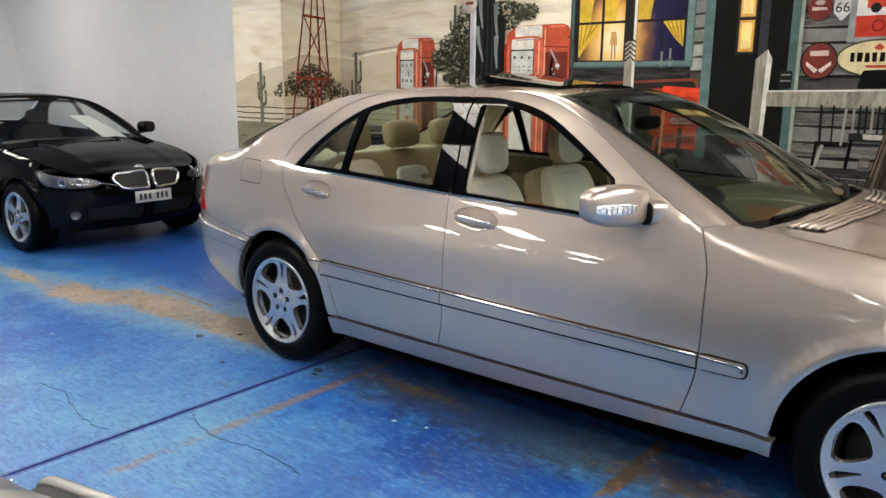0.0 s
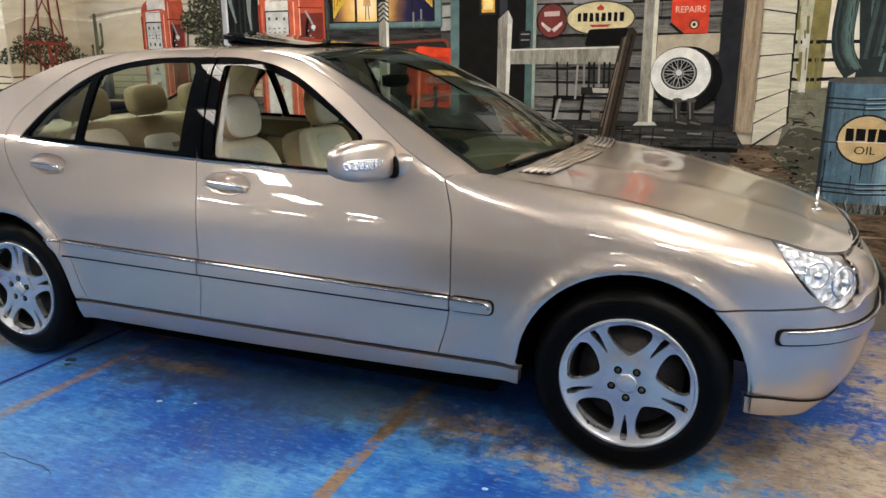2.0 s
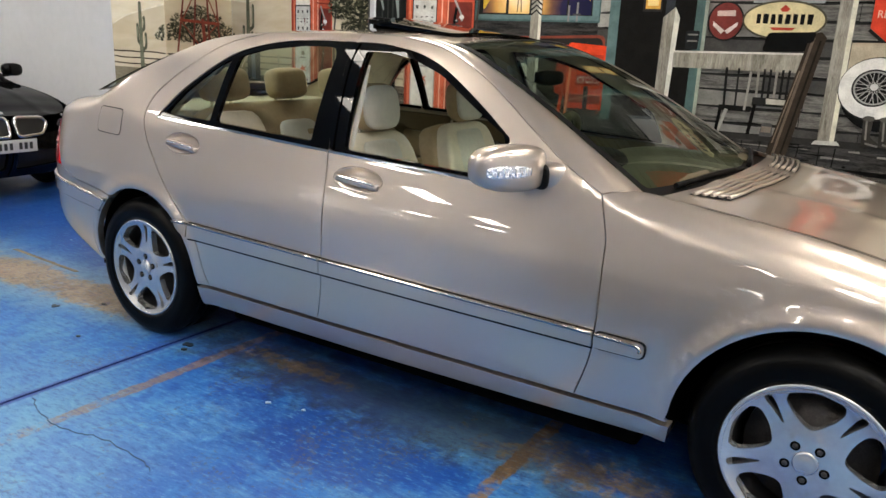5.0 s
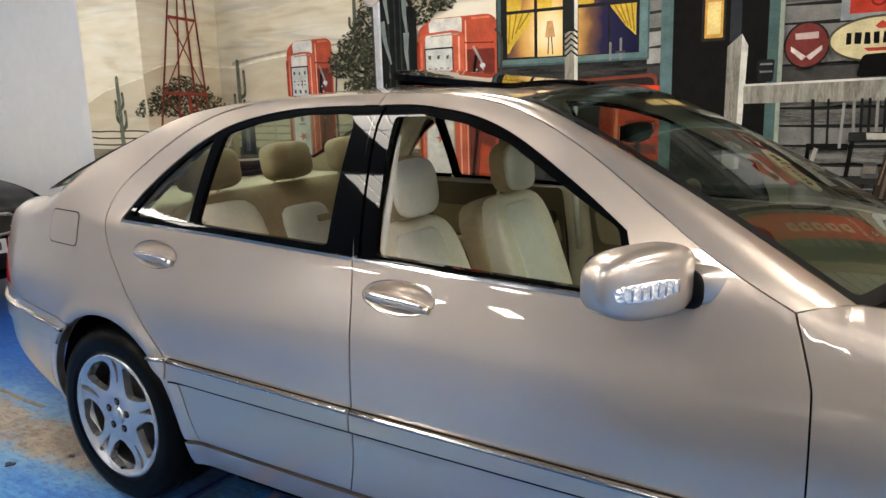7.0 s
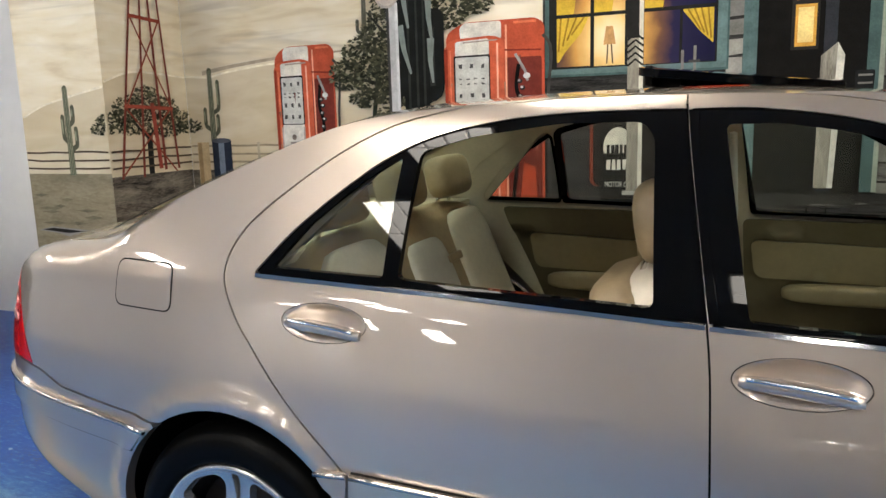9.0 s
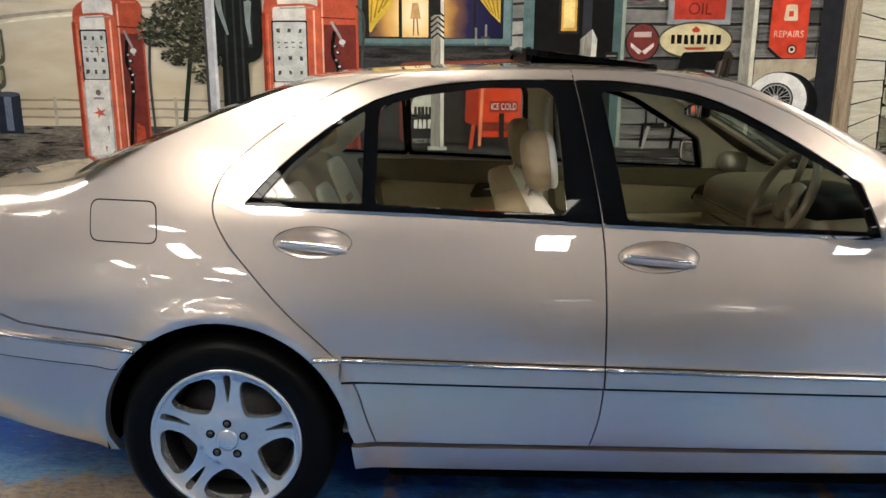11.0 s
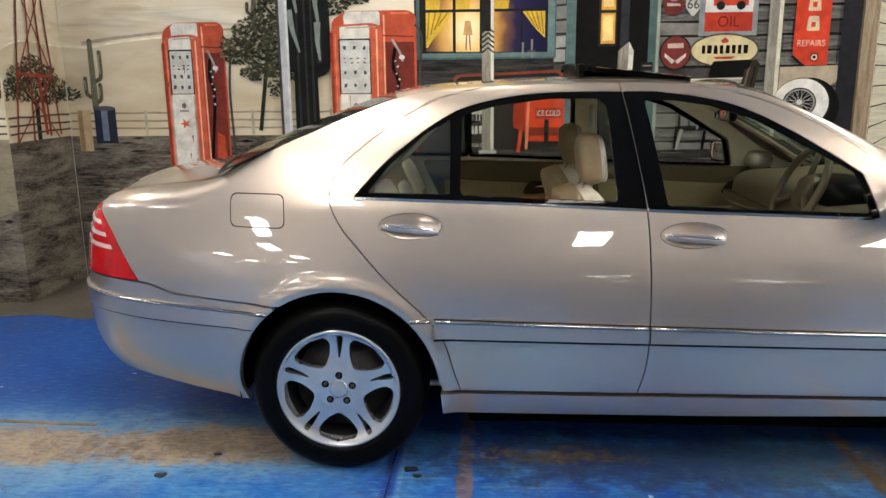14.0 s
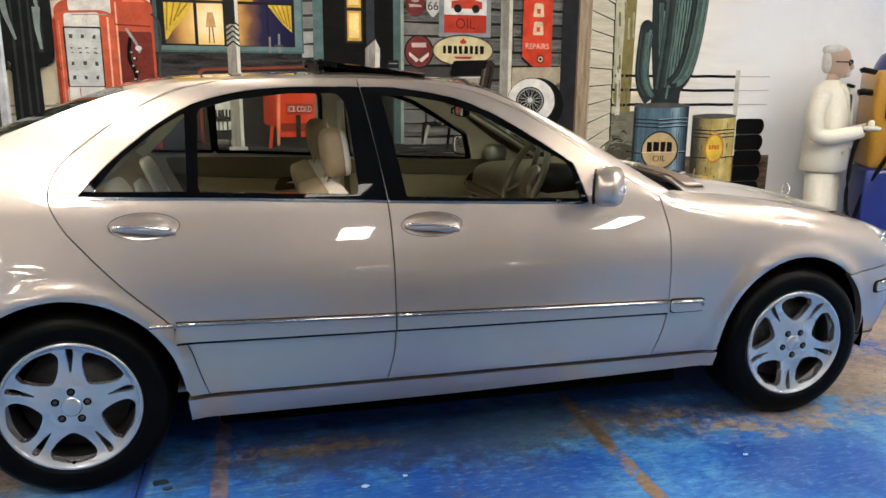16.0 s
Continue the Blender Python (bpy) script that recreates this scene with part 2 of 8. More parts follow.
def mirrored(me):
    """The mesh with y turned round."""
    c = me.copy()
    bm = bmesh.new()
    bm.from_mesh(c)
    bmesh.ops.scale(bm, vec=(1, -1, 1), verts=bm.verts)
    bmesh.ops.reverse_faces(bm, faces=bm.faces)
    bm.to_mesh(c)
    bm.free()
    return c


def lathe(profile, n=48, axis="y", smooth_it=True):
    """Turns (radius, along) points round an axis."""
    bm = bmesh.new()
    rings = []
    for r, a in profile:
        ring = []
        for i in range(n):
            t = 2 * math.pi * i / n
            c, s = r * math.cos(t), r * math.sin(t)
            ring.append(bm.verts.new({"y": (c, a, s), "z": (c, s, a), "x": (a, c, s)}[axis]))
        rings.append(ring)
    for p, q in zip(rings, rings[1:]):
        for i in range(n):
            f = bm.faces.new((p[i], p[(i + 1) % n], q[(i + 1) % n], q[i]))
            f.smooth = smooth_it
    for ring, flip in ((rings[0], True), (rings[-1], False)):
        if max((v.co - ring[0].co).length for v in ring) > 1e-4 and profile[0 if flip else -1][0] < 0.0015:
            bm.faces.new(ring)
    bmesh.ops.recalc_face_normals(bm, faces=bm.faces)
    return bm


def tube(pts, r, n=8, closed=False):
    """A round bar along pts."""
    bm = bmesh.new()
    P = [Vector(p) for p in pts]
    rings = []
    for i, p in enumerate(P):
        a = P[i - 1] if (i or closed) else P[0]
        b = P[(i + 1) % len(P)] if (i < len(P) - 1 or closed) else P[-1]
        t = (b - a).normalized()
        u = t.cross(Vector((0, 0, 1)))
        if u.length < 0.05:
            u = t.cross(Vector((1, 0, 0)))
        u.normalize()
        w = t.cross(u)
        rr = r(i / max(1, len(P) - 1)) if callable(r) else r
        rings.append([bm.verts.new(p + (u * math.cos(2 * math.pi * k / n) + w * math.sin(2 * math.pi * k / n)) * rr) for k in range(n)])
    m = len(rings)
    for i in range(m if closed else m - 1):
        p, q = rings[i], rings[(i + 1) % m]
        for k in range(n):
            bm.faces.new((p[k], p[(k + 1) % n], q[(k + 1) % n], q[k])).smooth = True
    if not closed:
        bm.faces.new(rings[0])
        bm.faces.new(list(reversed(rings[-1])))
    bmesh.ops.recalc_face_normals(bm, faces=bm.faces)
    return bm


def box(sx, sy, sz, r=0.0, seg=3, at=(0, 0, 0), cuts=0):
    """A box with rounded edges, its centre at `at`."""
    bm = bmesh.new()
    bmesh.ops.create_cube(bm, size=1)
    bmesh.ops.scale(bm, vec=(sx, sy, sz), verts=bm.verts)
    if r:
        bmesh.ops.bevel(bm, geom=list(bm.edges), offset=min(r, 0.49 * min(sx, sy, sz)), segments=seg, profile=0.5, affect="EDGES")
    if cuts:
        bmesh.ops.subdivide_edges(bm, edges=list(bm.edges), cuts=cuts, use_grid_fill=True)
    for f in bm.faces:
        f.smooth = bool(r)
    bmesh.ops.translate(bm, vec=at, verts=bm.verts)
    return bm


def cushion(sx, sy, sz, power=4.0, n=18, at=(0, 0, 0), shape=None):
    """A padded block: a rounded box with bulging sides; shape(x, y, z) in -1..1 returns the moved point."""
    bm = bmesh.new()
    bmesh.ops.create_cube(bm, size=2)
    bmesh.ops.subdivide_edges(bm, edges=list(bm.edges), cuts=n // 2, use_grid_fill=True)
    for v in bm.verts:
        x, y, z = v.co
        q = (abs(x) ** power + abs(y) ** power + abs(z) ** power) ** (1 / power)
        x, y, z = x / q, y / q, z / q
        if shape:
            x, y, z = shape(x, y, z)
        v.co = (x * sx / 2 + at[0], y * sy / 2 + at[1], z * sz / 2 + at[2])
    for f in bm.faces:
        f.smooth = True
    bmesh.ops.recalc_face_normals(bm, faces=bm.faces)
    return bm


def join(*bms):
    out = bmesh.new()
    for b in bms:
        d = bpy.data.meshes.new("tmp")
        b.to_mesh(d)
        b.free()
        out.from_mesh(d)
        bpy.data.meshes.remove(d)
    return out


def moved(bm, m):
    bmesh.ops.transform(bm, matrix=m, verts=bm.verts)
    return bm


class Body:
    """The skin of a car: a plan line, a section and a shoulder line. x runs forward from the rear axle, y to the car's left, z up."""
    def __init__(self, plan, section, top, round_, tuck, arches, arch_r=0.40):
        pts = smooth([(x, w) for x, w in plan], 24)
        P = np.array(pts)
        L = np.concatenate([[0], np.cumsum(np.hypot(*np.diff(P, axis=0).T))])
        i = int(np.argmin(np.abs(P[:, 0] - 1.0) + (P[:, 1] < 0.5) * 9))
        self.s = L - L[i] + P[i, 0]
        self.px, self.py = P[:, 0], P[:, 1]
        tx, ty = np.gradient(self.px, self.s), np.gradient(self.py, self.s)
        k = np.hypot(tx, ty)
        self.nx, self.ny = -ty / k, tx / k
        self.section, self.top, self.round, self.tuck = section, top, round_, tuck
        self.arches, self.arch_r = arches, arch_r
        self.dishes = []

    def inset(self, s, z):
        d = self.section(z)
        k = self.round(s)
        if k > 0.003:
            t = self.top(s) - z
            if t < k:
                t = max(t, 0.0)
                d += k - math.sqrt(max(0.0, k * k - (k - t) ** 2))
        d += self.tuck(s) * max(0.0, (0.52 - z) / 0.3) ** 2
        for hx, hz in self.arches:
            r = math.hypot(s - hx, z - hz)
            d -= 0.014 * math.exp(-((r - self.arch_r - 0.015) / 0.035) ** 2)
        for cx, cz, a, b, depth in self.dishes:
            q = ((s - cx) / a) ** 2 + ((z - cz) / b) ** 2
            if q < 1:
                d += depth * (1 - q) ** 0.6
        return d

    def at(self, s, z, side=-1, depth=0.0):
        d = self.inset(s, z) + depth
        x, y = np.interp(s, self.s, self.px), np.interp(s, self.s, self.py)
        nx, ny = np.interp(s, self.s, self.nx), np.interp(s, self.s, self.ny)
        return Vector((x - nx * d, side * (y - ny * d), z))

    def skin(self, side=-1, proud=0.0):
        return lambda u, v, dep: self.at(u, v, side, dep - proud)


def arch(hx, hz, r, a0, a1, n=28):
    """Points round a wheel opening, from angle a0 to a1 in degrees."""
    return [(hx + r * math.cos(radians(a0 + (a1 - a0) * i / n)), hz + r * math.sin(radians(a0 + (a1 - a0) * i / n))) for i in range(n + 1)]


def wheel(name, parent, m, R, rim_r, width, style="twin", group=""):
    """A tyre with tread grooves, an alloy rim with five spokes, bolts, a cap and a brake disc. The outer face looks to -y."""
    w = part(name, lathe([(rim_r - 0.004, 0.012), (rim_r + 0.004, -0.012), (rim_r + 0.012, -0.016), (rim_r + 0.016, -0.0205), (rim_r + 0.024, -0.0195), (rim_r + 0.045, -0.0225), (R - 0.034, -0.0195), (R - 0.030, -0.0165), (R - 0.022, -0.012), (R - 0.008, 0.004), (R, 0.03),
                          (R, 0.055), (R - 0.008, 0.058), (R - 0.008, 0.066), (R, 0.069), (R, width / 2 - 0.008), (R - 0.008, width / 2 - 0.005), (R - 0.008, width / 2 + 0.005), (R, width / 2 + 0.008), (R, width - 0.03), (R - 0.02, width), (rim_r, width - 0.02), (rim_r - 0.004, 0.012)], 72), RUBBER, parent, m=m)
    part("rim", lathe([(rim_r + 0.002, -0.004), (rim_r + 0.004, -0.016), (rim_r - 0.003, -0.020), (rim_r - 0.010, -0.016), (rim_r - 0.020, 0.010), (rim_r - 0.026, 0.028)], 72), ALLOY, w)
    # near-black colour paints in the shade deep behind the spokes
    part("rim_barrel", lathe([(rim_r - 0.026, 0.028), (rim_r - 0.030, 0.05), (rim_r - 0.034, width - 0.03), (rim_r - 0.01, width - 0.02)], 48), BARREL, w, "inner barrel coloured dark as if shaded")
    part("valve", tube([(0.0, -0.012, -rim_r * 0.905), (0.0, 0.010, -rim_r * 0.93)], 0.005, 8), DARK, w)
    def F(u, v, dep):
        r = math.hypot(u, v)
        return Vector((u, -0.012 + 0.028 * max(0, (r / rim_r) - 0.35) ** 0.7 * (1 - (r / rim_r) ** 6) - 0.016 * (r / rim_r) ** 4 + 0.006 + dep, v))
    ro = rim_r - 0.006
    outer = [(ro * math.cos(2 * math.pi * i / 90), ro * math.sin(2 * math.pi * i / 90)) for i in range(90)]
    holes = []
    for k in range(5):
        c = math.pi / 2 + math.pi / 5 + 2 * math.pi * k / 5
        def pol(a, r):
            return (r * math.cos(c + radians(a)), r * math.sin(c + radians(a)))
        if style == "twin":
            holes.append(rounded([pol(0, rim_r * 0.40), pol(-21, rim_r * 0.60), pol(-24.5, rim_r * 0.80), pol(-20, rim_r * 0.90), pol(0, rim_r * 0.93), pol(20, rim_r * 0.90), pol(24.5, rim_r * 0.80), pol(21, rim_r * 0.60)], rim_r * 0.10, 4))
            s = 36
            holes.append(rounded([pol(s - 1.2, rim_r * 0.53), pol(s - 3.6, rim_r * 0.84), pol(s - 2.6, rim_r * 0.925), pol(s + 2.6, rim_r * 0.925), pol(s + 3.6, rim_r * 0.84), pol(s + 1.2, rim_r * 0.53)], 0.006, 3))
        else:
            holes.append(rounded([pol(-8, rim_r * 0.34), pol(-25, rim_r * 0.86), pol(0, rim_r * 0.91), pol(25, rim_r * 0.86), pol(8, rim_r * 0.34)], rim_r * 0.07, 3))
    me = lift(F, outer, holes, step=0.016, edge=0.009, thick=0.03, gap=0.0)
    part("spokes", me, ALLOY, w)
    part("brake_disc", lathe([(0.0, 0.075), (rim_r * 0.78, 0.075), (rim_r * 0.78, 0.10), (0.0, 0.10)], 40), BRAKE, w)
    part("hub_cap", lathe([(0.0, -0.016), (0.024, -0.015), (0.027, -0.013), (0.030, -0.014), (0.035, -0.010), (0.036, -0.004), (0.036, 0.01)], 32), ALLOY, w)
    for k in range(5):
        a = math.pi / 2 + 2 * math.pi * k / 5
        seat = part("bolt_recess", moved(lathe([(0.0, -0.0075), (0.0140, -0.0075), (0.0145, 0.02)], 16), Matrix.Translation((0.055 * math.cos(a), 0, 0.055 * math.sin(a)))), DARK, w)
        part("wheel_bolt", moved(lathe([(0.0, -0.011), (0.007, -0.011), (0.0085, -0.009), (0.0085, 0.0)], 8), Matrix.Translation((0.055 * math.cos(a), 0, 0.055 * math.sin(a)))), BRAKE, seat)
    return w

# ---- the room ----
WHITE = mat("white_wall_paint", (0.74, 0.745, 0.75), 0.75, 0.0, 0.035, 1.3, bump=0.04, bscale=60)
PIERWALL = mat("tan_wall_paint", (0.22, 0.20, 0.16), 0.8, 0.0, 0.1, 3.0)
CEILM = mat("ceiling_paint", (0.62, 0.605, 0.57), 0.85, 0.0, 0.03, 2)


def floor_material():
    """Blue floor paint: pale scuffed clouds, deep blue swirls, worn tan patches at fixed places, dirt and painted shade
    under the car.
    """
    m = mat("blue_floor_paint", (0.012, 0.082, 0.355), 0.34, 0.0, 0.1, 0.9, color2=(0.080, 0.245, 0.45), bump=0.05, bscale=30)
    nt = m.node_tree
    b = nt.nodes["Principled BSDF"]
    tc = nt.nodes["Texture Coordinate"]
    ramp = next(n for n in nt.nodes if n.type == "VALTORGB")
    ramp.color_ramp.elements[0].position, ramp.color_ramp.elements[1].position = 0.40, 0.62
    e = ramp.color_ramp.elements.new(0.50)
    e.color = (0.027, 0.148, 0.43, 1)
    for n in nt.nodes:
        if n.type == "TEX_NOISE":
            n.inputs["Distortion"].default_value = 1.0
            n.inputs["Roughness"].default_value = 0.62

    def math_node(op, a, c, third=None):
        n = nt.nodes.new("ShaderNodeMath")
        n.operation = op
        for i, v in enumerate((a, c, third)):
            if v is None:
                continue
            if isinstance(v, (int, float)):
                n.inputs[i].default_value = v
            else:
                nt.links.new(v, n.inputs[i])
        return n.outputs[0]

    def noise_node(scale, detail=6, dist=0.5):
        n = nt.nodes.new("ShaderNodeTexNoise")
        n.inputs["Scale"].default_value, n.inputs["Detail"].default_value, n.inputs["Distortion"].default_value = scale, detail, dist
        n.inputs["Roughness"].default_value = 0.70
        nt.links.new(tc.outputs["Object"], n.inputs["Vector"])
        return n.outputs["Fac"]

    def blob(cx, cy, ax, ay):
        mp = nt.nodes.new("ShaderNodeMapping")
        mp.vector_type = "POINT"
        mp.inputs["Location"].default_value = (-cx / ax, -cy / ay, 0)
        mp.inputs["Scale"].default_value = (1 / ax, 1 / ay, 0)
        nt.links.new(tc.outputs["Object"], mp.inputs["Vector"])
        ln = nt.nodes.new("ShaderNodeVectorMath")
        ln.operation = "LENGTH"
        nt.links.new(mp.outputs[0], ln.inputs[0])
        return math_node("SUBTRACT", 1.0, ln.outputs["Value"])

    def mix(fac, a, color):
        n = nt.nodes.new("ShaderNodeMix")
        n.data_type = "RGBA"
        nt.links.new(fac, n.inputs["Factor"])
        nt.links.new(a, n.inputs["A"])
        n.inputs["B"].default_value = (*color, 1)
        return n.outputs["Result"]

    def gate(v, lo, hi):
        n = nt.nodes.new("ShaderNodeMapRange")
        n.interpolation_type = "SMOOTHSTEP"
        n.inputs["From Min"].default_value, n.inputs["From Max"].default_value = lo, hi
        nt.links.new(v, n.inputs["Value"])
        return n.outputs[0]

    col = ramp.outputs["Color"]
    # brush-like streaks of paler blue
    mp = nt.nodes.new("ShaderNodeMapping")
    mp.inputs["Scale"].default_value = (1.0, 5.0, 1.0)
    mp.inputs["Rotation"].default_value = (0, 0, 0.5)
    nt.links.new(tc.outputs["Object"], mp.inputs["Vector"])
    st = nt.nodes.new("ShaderNodeTexNoise")
    st.inputs["Scale"].default_value, st.inputs["Detail"].default_value = 3.5, 8
    nt.links.new(mp.outputs[0], st.inputs["Vector"])
    col = mix(math_node("MULTIPLY", gate(st.outputs["Fac"], 0.54, 0.74), 0.42), col, (0.16, 0.345, 0.52))
    # deeper, less trodden blue towards the mural
    sp = nt.nodes.new("ShaderNodeSeparateXYZ")
    nt.links.new(tc.outputs["Object"], sp.inputs[0])
    fy = gate(math_node("MULTIPLY_ADD", noise_node(1.3), 0.8, sp.outputs["Y"]), 0.45, 1.25)
    col = mix(math_node("MULTIPLY", fy, 0.88), col, (0.008, 0.056, 0.30))
    # pale scuffed area on the walkway
    pale = math_node("MULTIPLY_ADD", noise_node(1.6), 1.1, blob(0.2, -1.2, 2.6, 1.3))
    col = mix(math_node("MULTIPLY", gate(pale, 0.75, 1.35), 0.36), col, (0.14, 0.29, 0.43))
    # ragged deep blue patches before the sills
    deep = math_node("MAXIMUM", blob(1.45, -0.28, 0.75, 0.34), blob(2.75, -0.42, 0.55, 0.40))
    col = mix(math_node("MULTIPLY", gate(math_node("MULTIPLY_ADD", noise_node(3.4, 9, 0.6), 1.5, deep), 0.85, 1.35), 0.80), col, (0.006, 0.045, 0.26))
    # worn tan patches
    worn, band = None, None
    ragged = math_node("MULTIPLY_ADD", noise_node(3.0, 12, 0.7), 2.2, math_node("MULTIPLY", noise_node(13.0, 8, 0.4), 1.3))
    mottle = math_node("MULTIPLY_ADD", noise_node(6.0, 12, 0.3), 2.2, math_node("MULTIPLY_ADD", noise_node(24.0, 8, 0.2), 1.8, -0.30))
    for cx, cy, ax, ay in ((-2.25, -0.10, 0.80, 0.22), (-1.95, 0.0, 0.50, 0.20), (-3.0, -0.16, 0.8, 0.10), (-1.45, 0.13, 0.90, 0.27), (-0.70, 0.18, 0.75, 0.24), (4.3, 1.25, 0.85, 1.2), (3.75, 0.25, 0.85, 0.60), (2.95, -0.05, 0.85, 0.26), (2.3, 0.10, 0.8, 0.18), (0.85, 0.15, 0.6, 0.13)):
        v = math_node("MULTIPLY_ADD", blob(cx, cy, ax, ay), 1.25 if cx < 0 else (1.3 if cx > 3.5 else 0.8), ragged if cx < 0 else mottle)
        worn = v if worn is None else math_node("MAXIMUM", worn, v)
        band = worn if cx < 0 else band
    # bleached rim round the patches, then the bare tan
    col = mix(math_node("MULTIPLY", gate(band, 1.05, 2.05), 0.72), col, (0.17, 0.32, 0.47))
    tan = gate(worn, 2.0, 2.5)
    col = mix(math_node("MULTIPLY", tan, 0.90), col, (0.42, 0.305, 0.175))
    dirt = gate(math_node("MULTIPLY_ADD", noise_node(11.0, 10, 0.4), 0.6, math_node("MULTIPLY", noise_node(2.4, 8, 0.6), 0.8)), 0.62, 0.86)
    col = mix(math_node("MULTIPLY", math_node("MULTIPLY", tan, dirt), 0.70), col, (0.15, 0.105, 0.060))
    # remnants of two tan lines across the bay, patchy and ragged
    wob = math_node("MULTIPLY_ADD", noise_node(14.0, 6, 0.2), 0.05, -0.025)
    patchy = math_node("MULTIPLY_ADD", noise_node(5.5, 8, 0.3), 1.0, math_node("MULTIPLY", noise_node(30.0, 6, 0.2), 0.5))
    near = gate(sp.outputs["Y"], -1.75, -0.2)
    for lx, strength in ((0.485, 0.5), (2.045, 0.75)):
        off = math_node("ABSOLUTE", math_node("ADD", math_node("SUBTRACT", sp.outputs["X"], lx), wob), 0.0)
        inside = gate(math_node("MULTIPLY", off, -1.0), -0.034, -0.026)
        keep = gate(math_node("MULTIPLY_ADD", near, 0.16, patchy), 0.74, 0.94)
        keep = math_node("MULTIPLY", keep, gate(sp.outputs["Y"], -1.9, -1.3))
        col = mix(math_node("MULTIPLY", math_node("MULTIPLY", inside, keep), strength + 0.22), col, (0.235, 0.140, 0.055))
    # deep blue and a pale rim along the sawn joint
    jx = math_node("MULTIPLY_ADD", sp.outputs["Y"], -0.00135, math_node("SUBTRACT", sp.outputs["X"], 0.1964))
    jd = math_node("ABSOLUTE", math_node("MULTIPLY_ADD", wob, 0.35, jx), 0.0)
    rim = math_node("ABSOLUTE", math_node("SUBTRACT", jx, 0.040), 0.0)
    col = mix(math_node("MULTIPLY", gate(math_node("MULTIPLY", rim, -1.0), -0.016, -0.004), math_node("MULTIPLY", gate(patchy, 0.62, 0.9), 0.5)), col, (0.22, 0.38, 0.58))
    col = mix(math_node("MULTIPLY", gate(math_node("MULTIPLY", jd, -1.0), -0.034, -0.014), 0.88), col, (0.008, 0.032, 0.24))
    # fine grain: dark scuffs along the bay, pale flecks, small worn dots
    mg = nt.nodes.new("ShaderNodeMapping")
    mg.inputs["Scale"].default_value = (1.0, 3.2, 1.0)
    nt.links.new(tc.outputs["Object"], mg.inputs["Vector"])
    grain = nt.nodes.new("ShaderNodeTexNoise")
    grain.inputs["Scale"].default_value, grain.inputs["Detail"].default_value, grain.inputs["Roughness"].default_value = 16.0, 10, 0.80
    nt.links.new(mg.outputs[0], grain.inputs["Vector"])
    col = mix(math_node("MULTIPLY", gate(grain.outputs["Fac"], 0.50, 0.60), 0.55), col, (0.008, 0.045, 0.22))
    col = mix(math_node("MULTIPLY", gate(math_node("MULTIPLY", grain.outputs["Fac"], -1.0), -0.47, -0.38), 0.45), col, (0.16, 0.37, 0.52))
    col = mix(math_node("MULTIPLY", gate(math_node("MULTIPLY_ADD", noise_node(48.0, 6, 0.2), 0.6, math_node("MULTIPLY", noise_node(1.9, 6, 0.5), 0.5)), 0.60, 0.68), 0.55), col, (0.10, 0.085, 0.06))
    # grime under the car, deepened to paint in its shade, and fine specks
    grime_shade = math_node("MULTIPLY_ADD", noise_node(9.0, 12, 0.2), 2.0, blob(1.5, 0.12, 1.9, 0.34))
    col = mix(math_node("MULTIPLY", gate(grime_shade, 1.05, 1.65), 0.66), col, (0.030, 0.023, 0.017))
    col = mix(math_node("MULTIPLY", gate(noise_node(36.0, 3, 0.0), 0.70, 0.76), 0.5), col, (0.50, 0.56, 0.62))
    nt.links.new(col, b.inputs["Base Color"])
    b.inputs["Specular IOR Level"].default_value = 0.32
    ro = nt.nodes.new("ShaderNodeMapRange")
    ro.inputs["To Min"].default_value, ro.inputs["To Max"].default_value = 0.22, 0.5
    nt.links.new(noise_node(2.5), ro.inputs["Value"])
    nt.links.new(ro.outputs[0], b.inputs["Roughness"])
    return m


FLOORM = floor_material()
MURAL_Y = 2.98


def slab(name, x0, x1, y0, y1, z0, z1, material, label="", kind="structure"):
    me = bpy.data.meshes.new(name)
    bm = box(x1 - x0, y1 - y0, z1 - z0, 0, at=((x0 + x1) / 2, (y0 + y1) / 2, (z0 + z1) / 2))
    bm.to_mesh(me)
    bm.free()
    me.materials.append(material)
    return tagged(new(name, me), label, kind=kind)


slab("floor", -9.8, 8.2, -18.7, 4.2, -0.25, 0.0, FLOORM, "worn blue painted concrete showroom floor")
slab("wall_north", -2.66, 8.0, MURAL_Y, MURAL_Y + 0.2, 0.0, CEIL, WHITE, "showroom wall carrying a painted desert mural")
slab("pier", -3.415, -2.66, 2.22, MURAL_Y + 0.2, 0.0, CEIL, PIERWALL, "wall pier covered by the mural")
slab("wall_recess", -9.6, -3.415, 2.62, 3.18, 0.0, CEIL, WHITE, "plain white painted wall")
slab("wall_west", -9.8, -9.6, -18.5, 3.18, 0.0, CEIL, WHITE, "plain white painted wall")
slab("wall_east", 8.0, 8.2, -18.5, 3.18, 0.0, CEIL, WHITE, "plain white painted wall")
slab("wall_south", -9.8, 8.2, -18.7, -18.5, 0.0, CEIL, WHITE, "plain white painted wall")
slab("ceiling", -9.8, 8.2, -18.7, 3.18, CEIL, CEIL + 0.2, CEILM, "plain off-white ceiling")
# fluorescent fittings
TUBE = glow("lit_diffuser", (1.0, 0.93, 0.83), 22.5)
HOUSING = mat("white_lamp_housing", (0.8, 0.8, 0.8), 0.4)


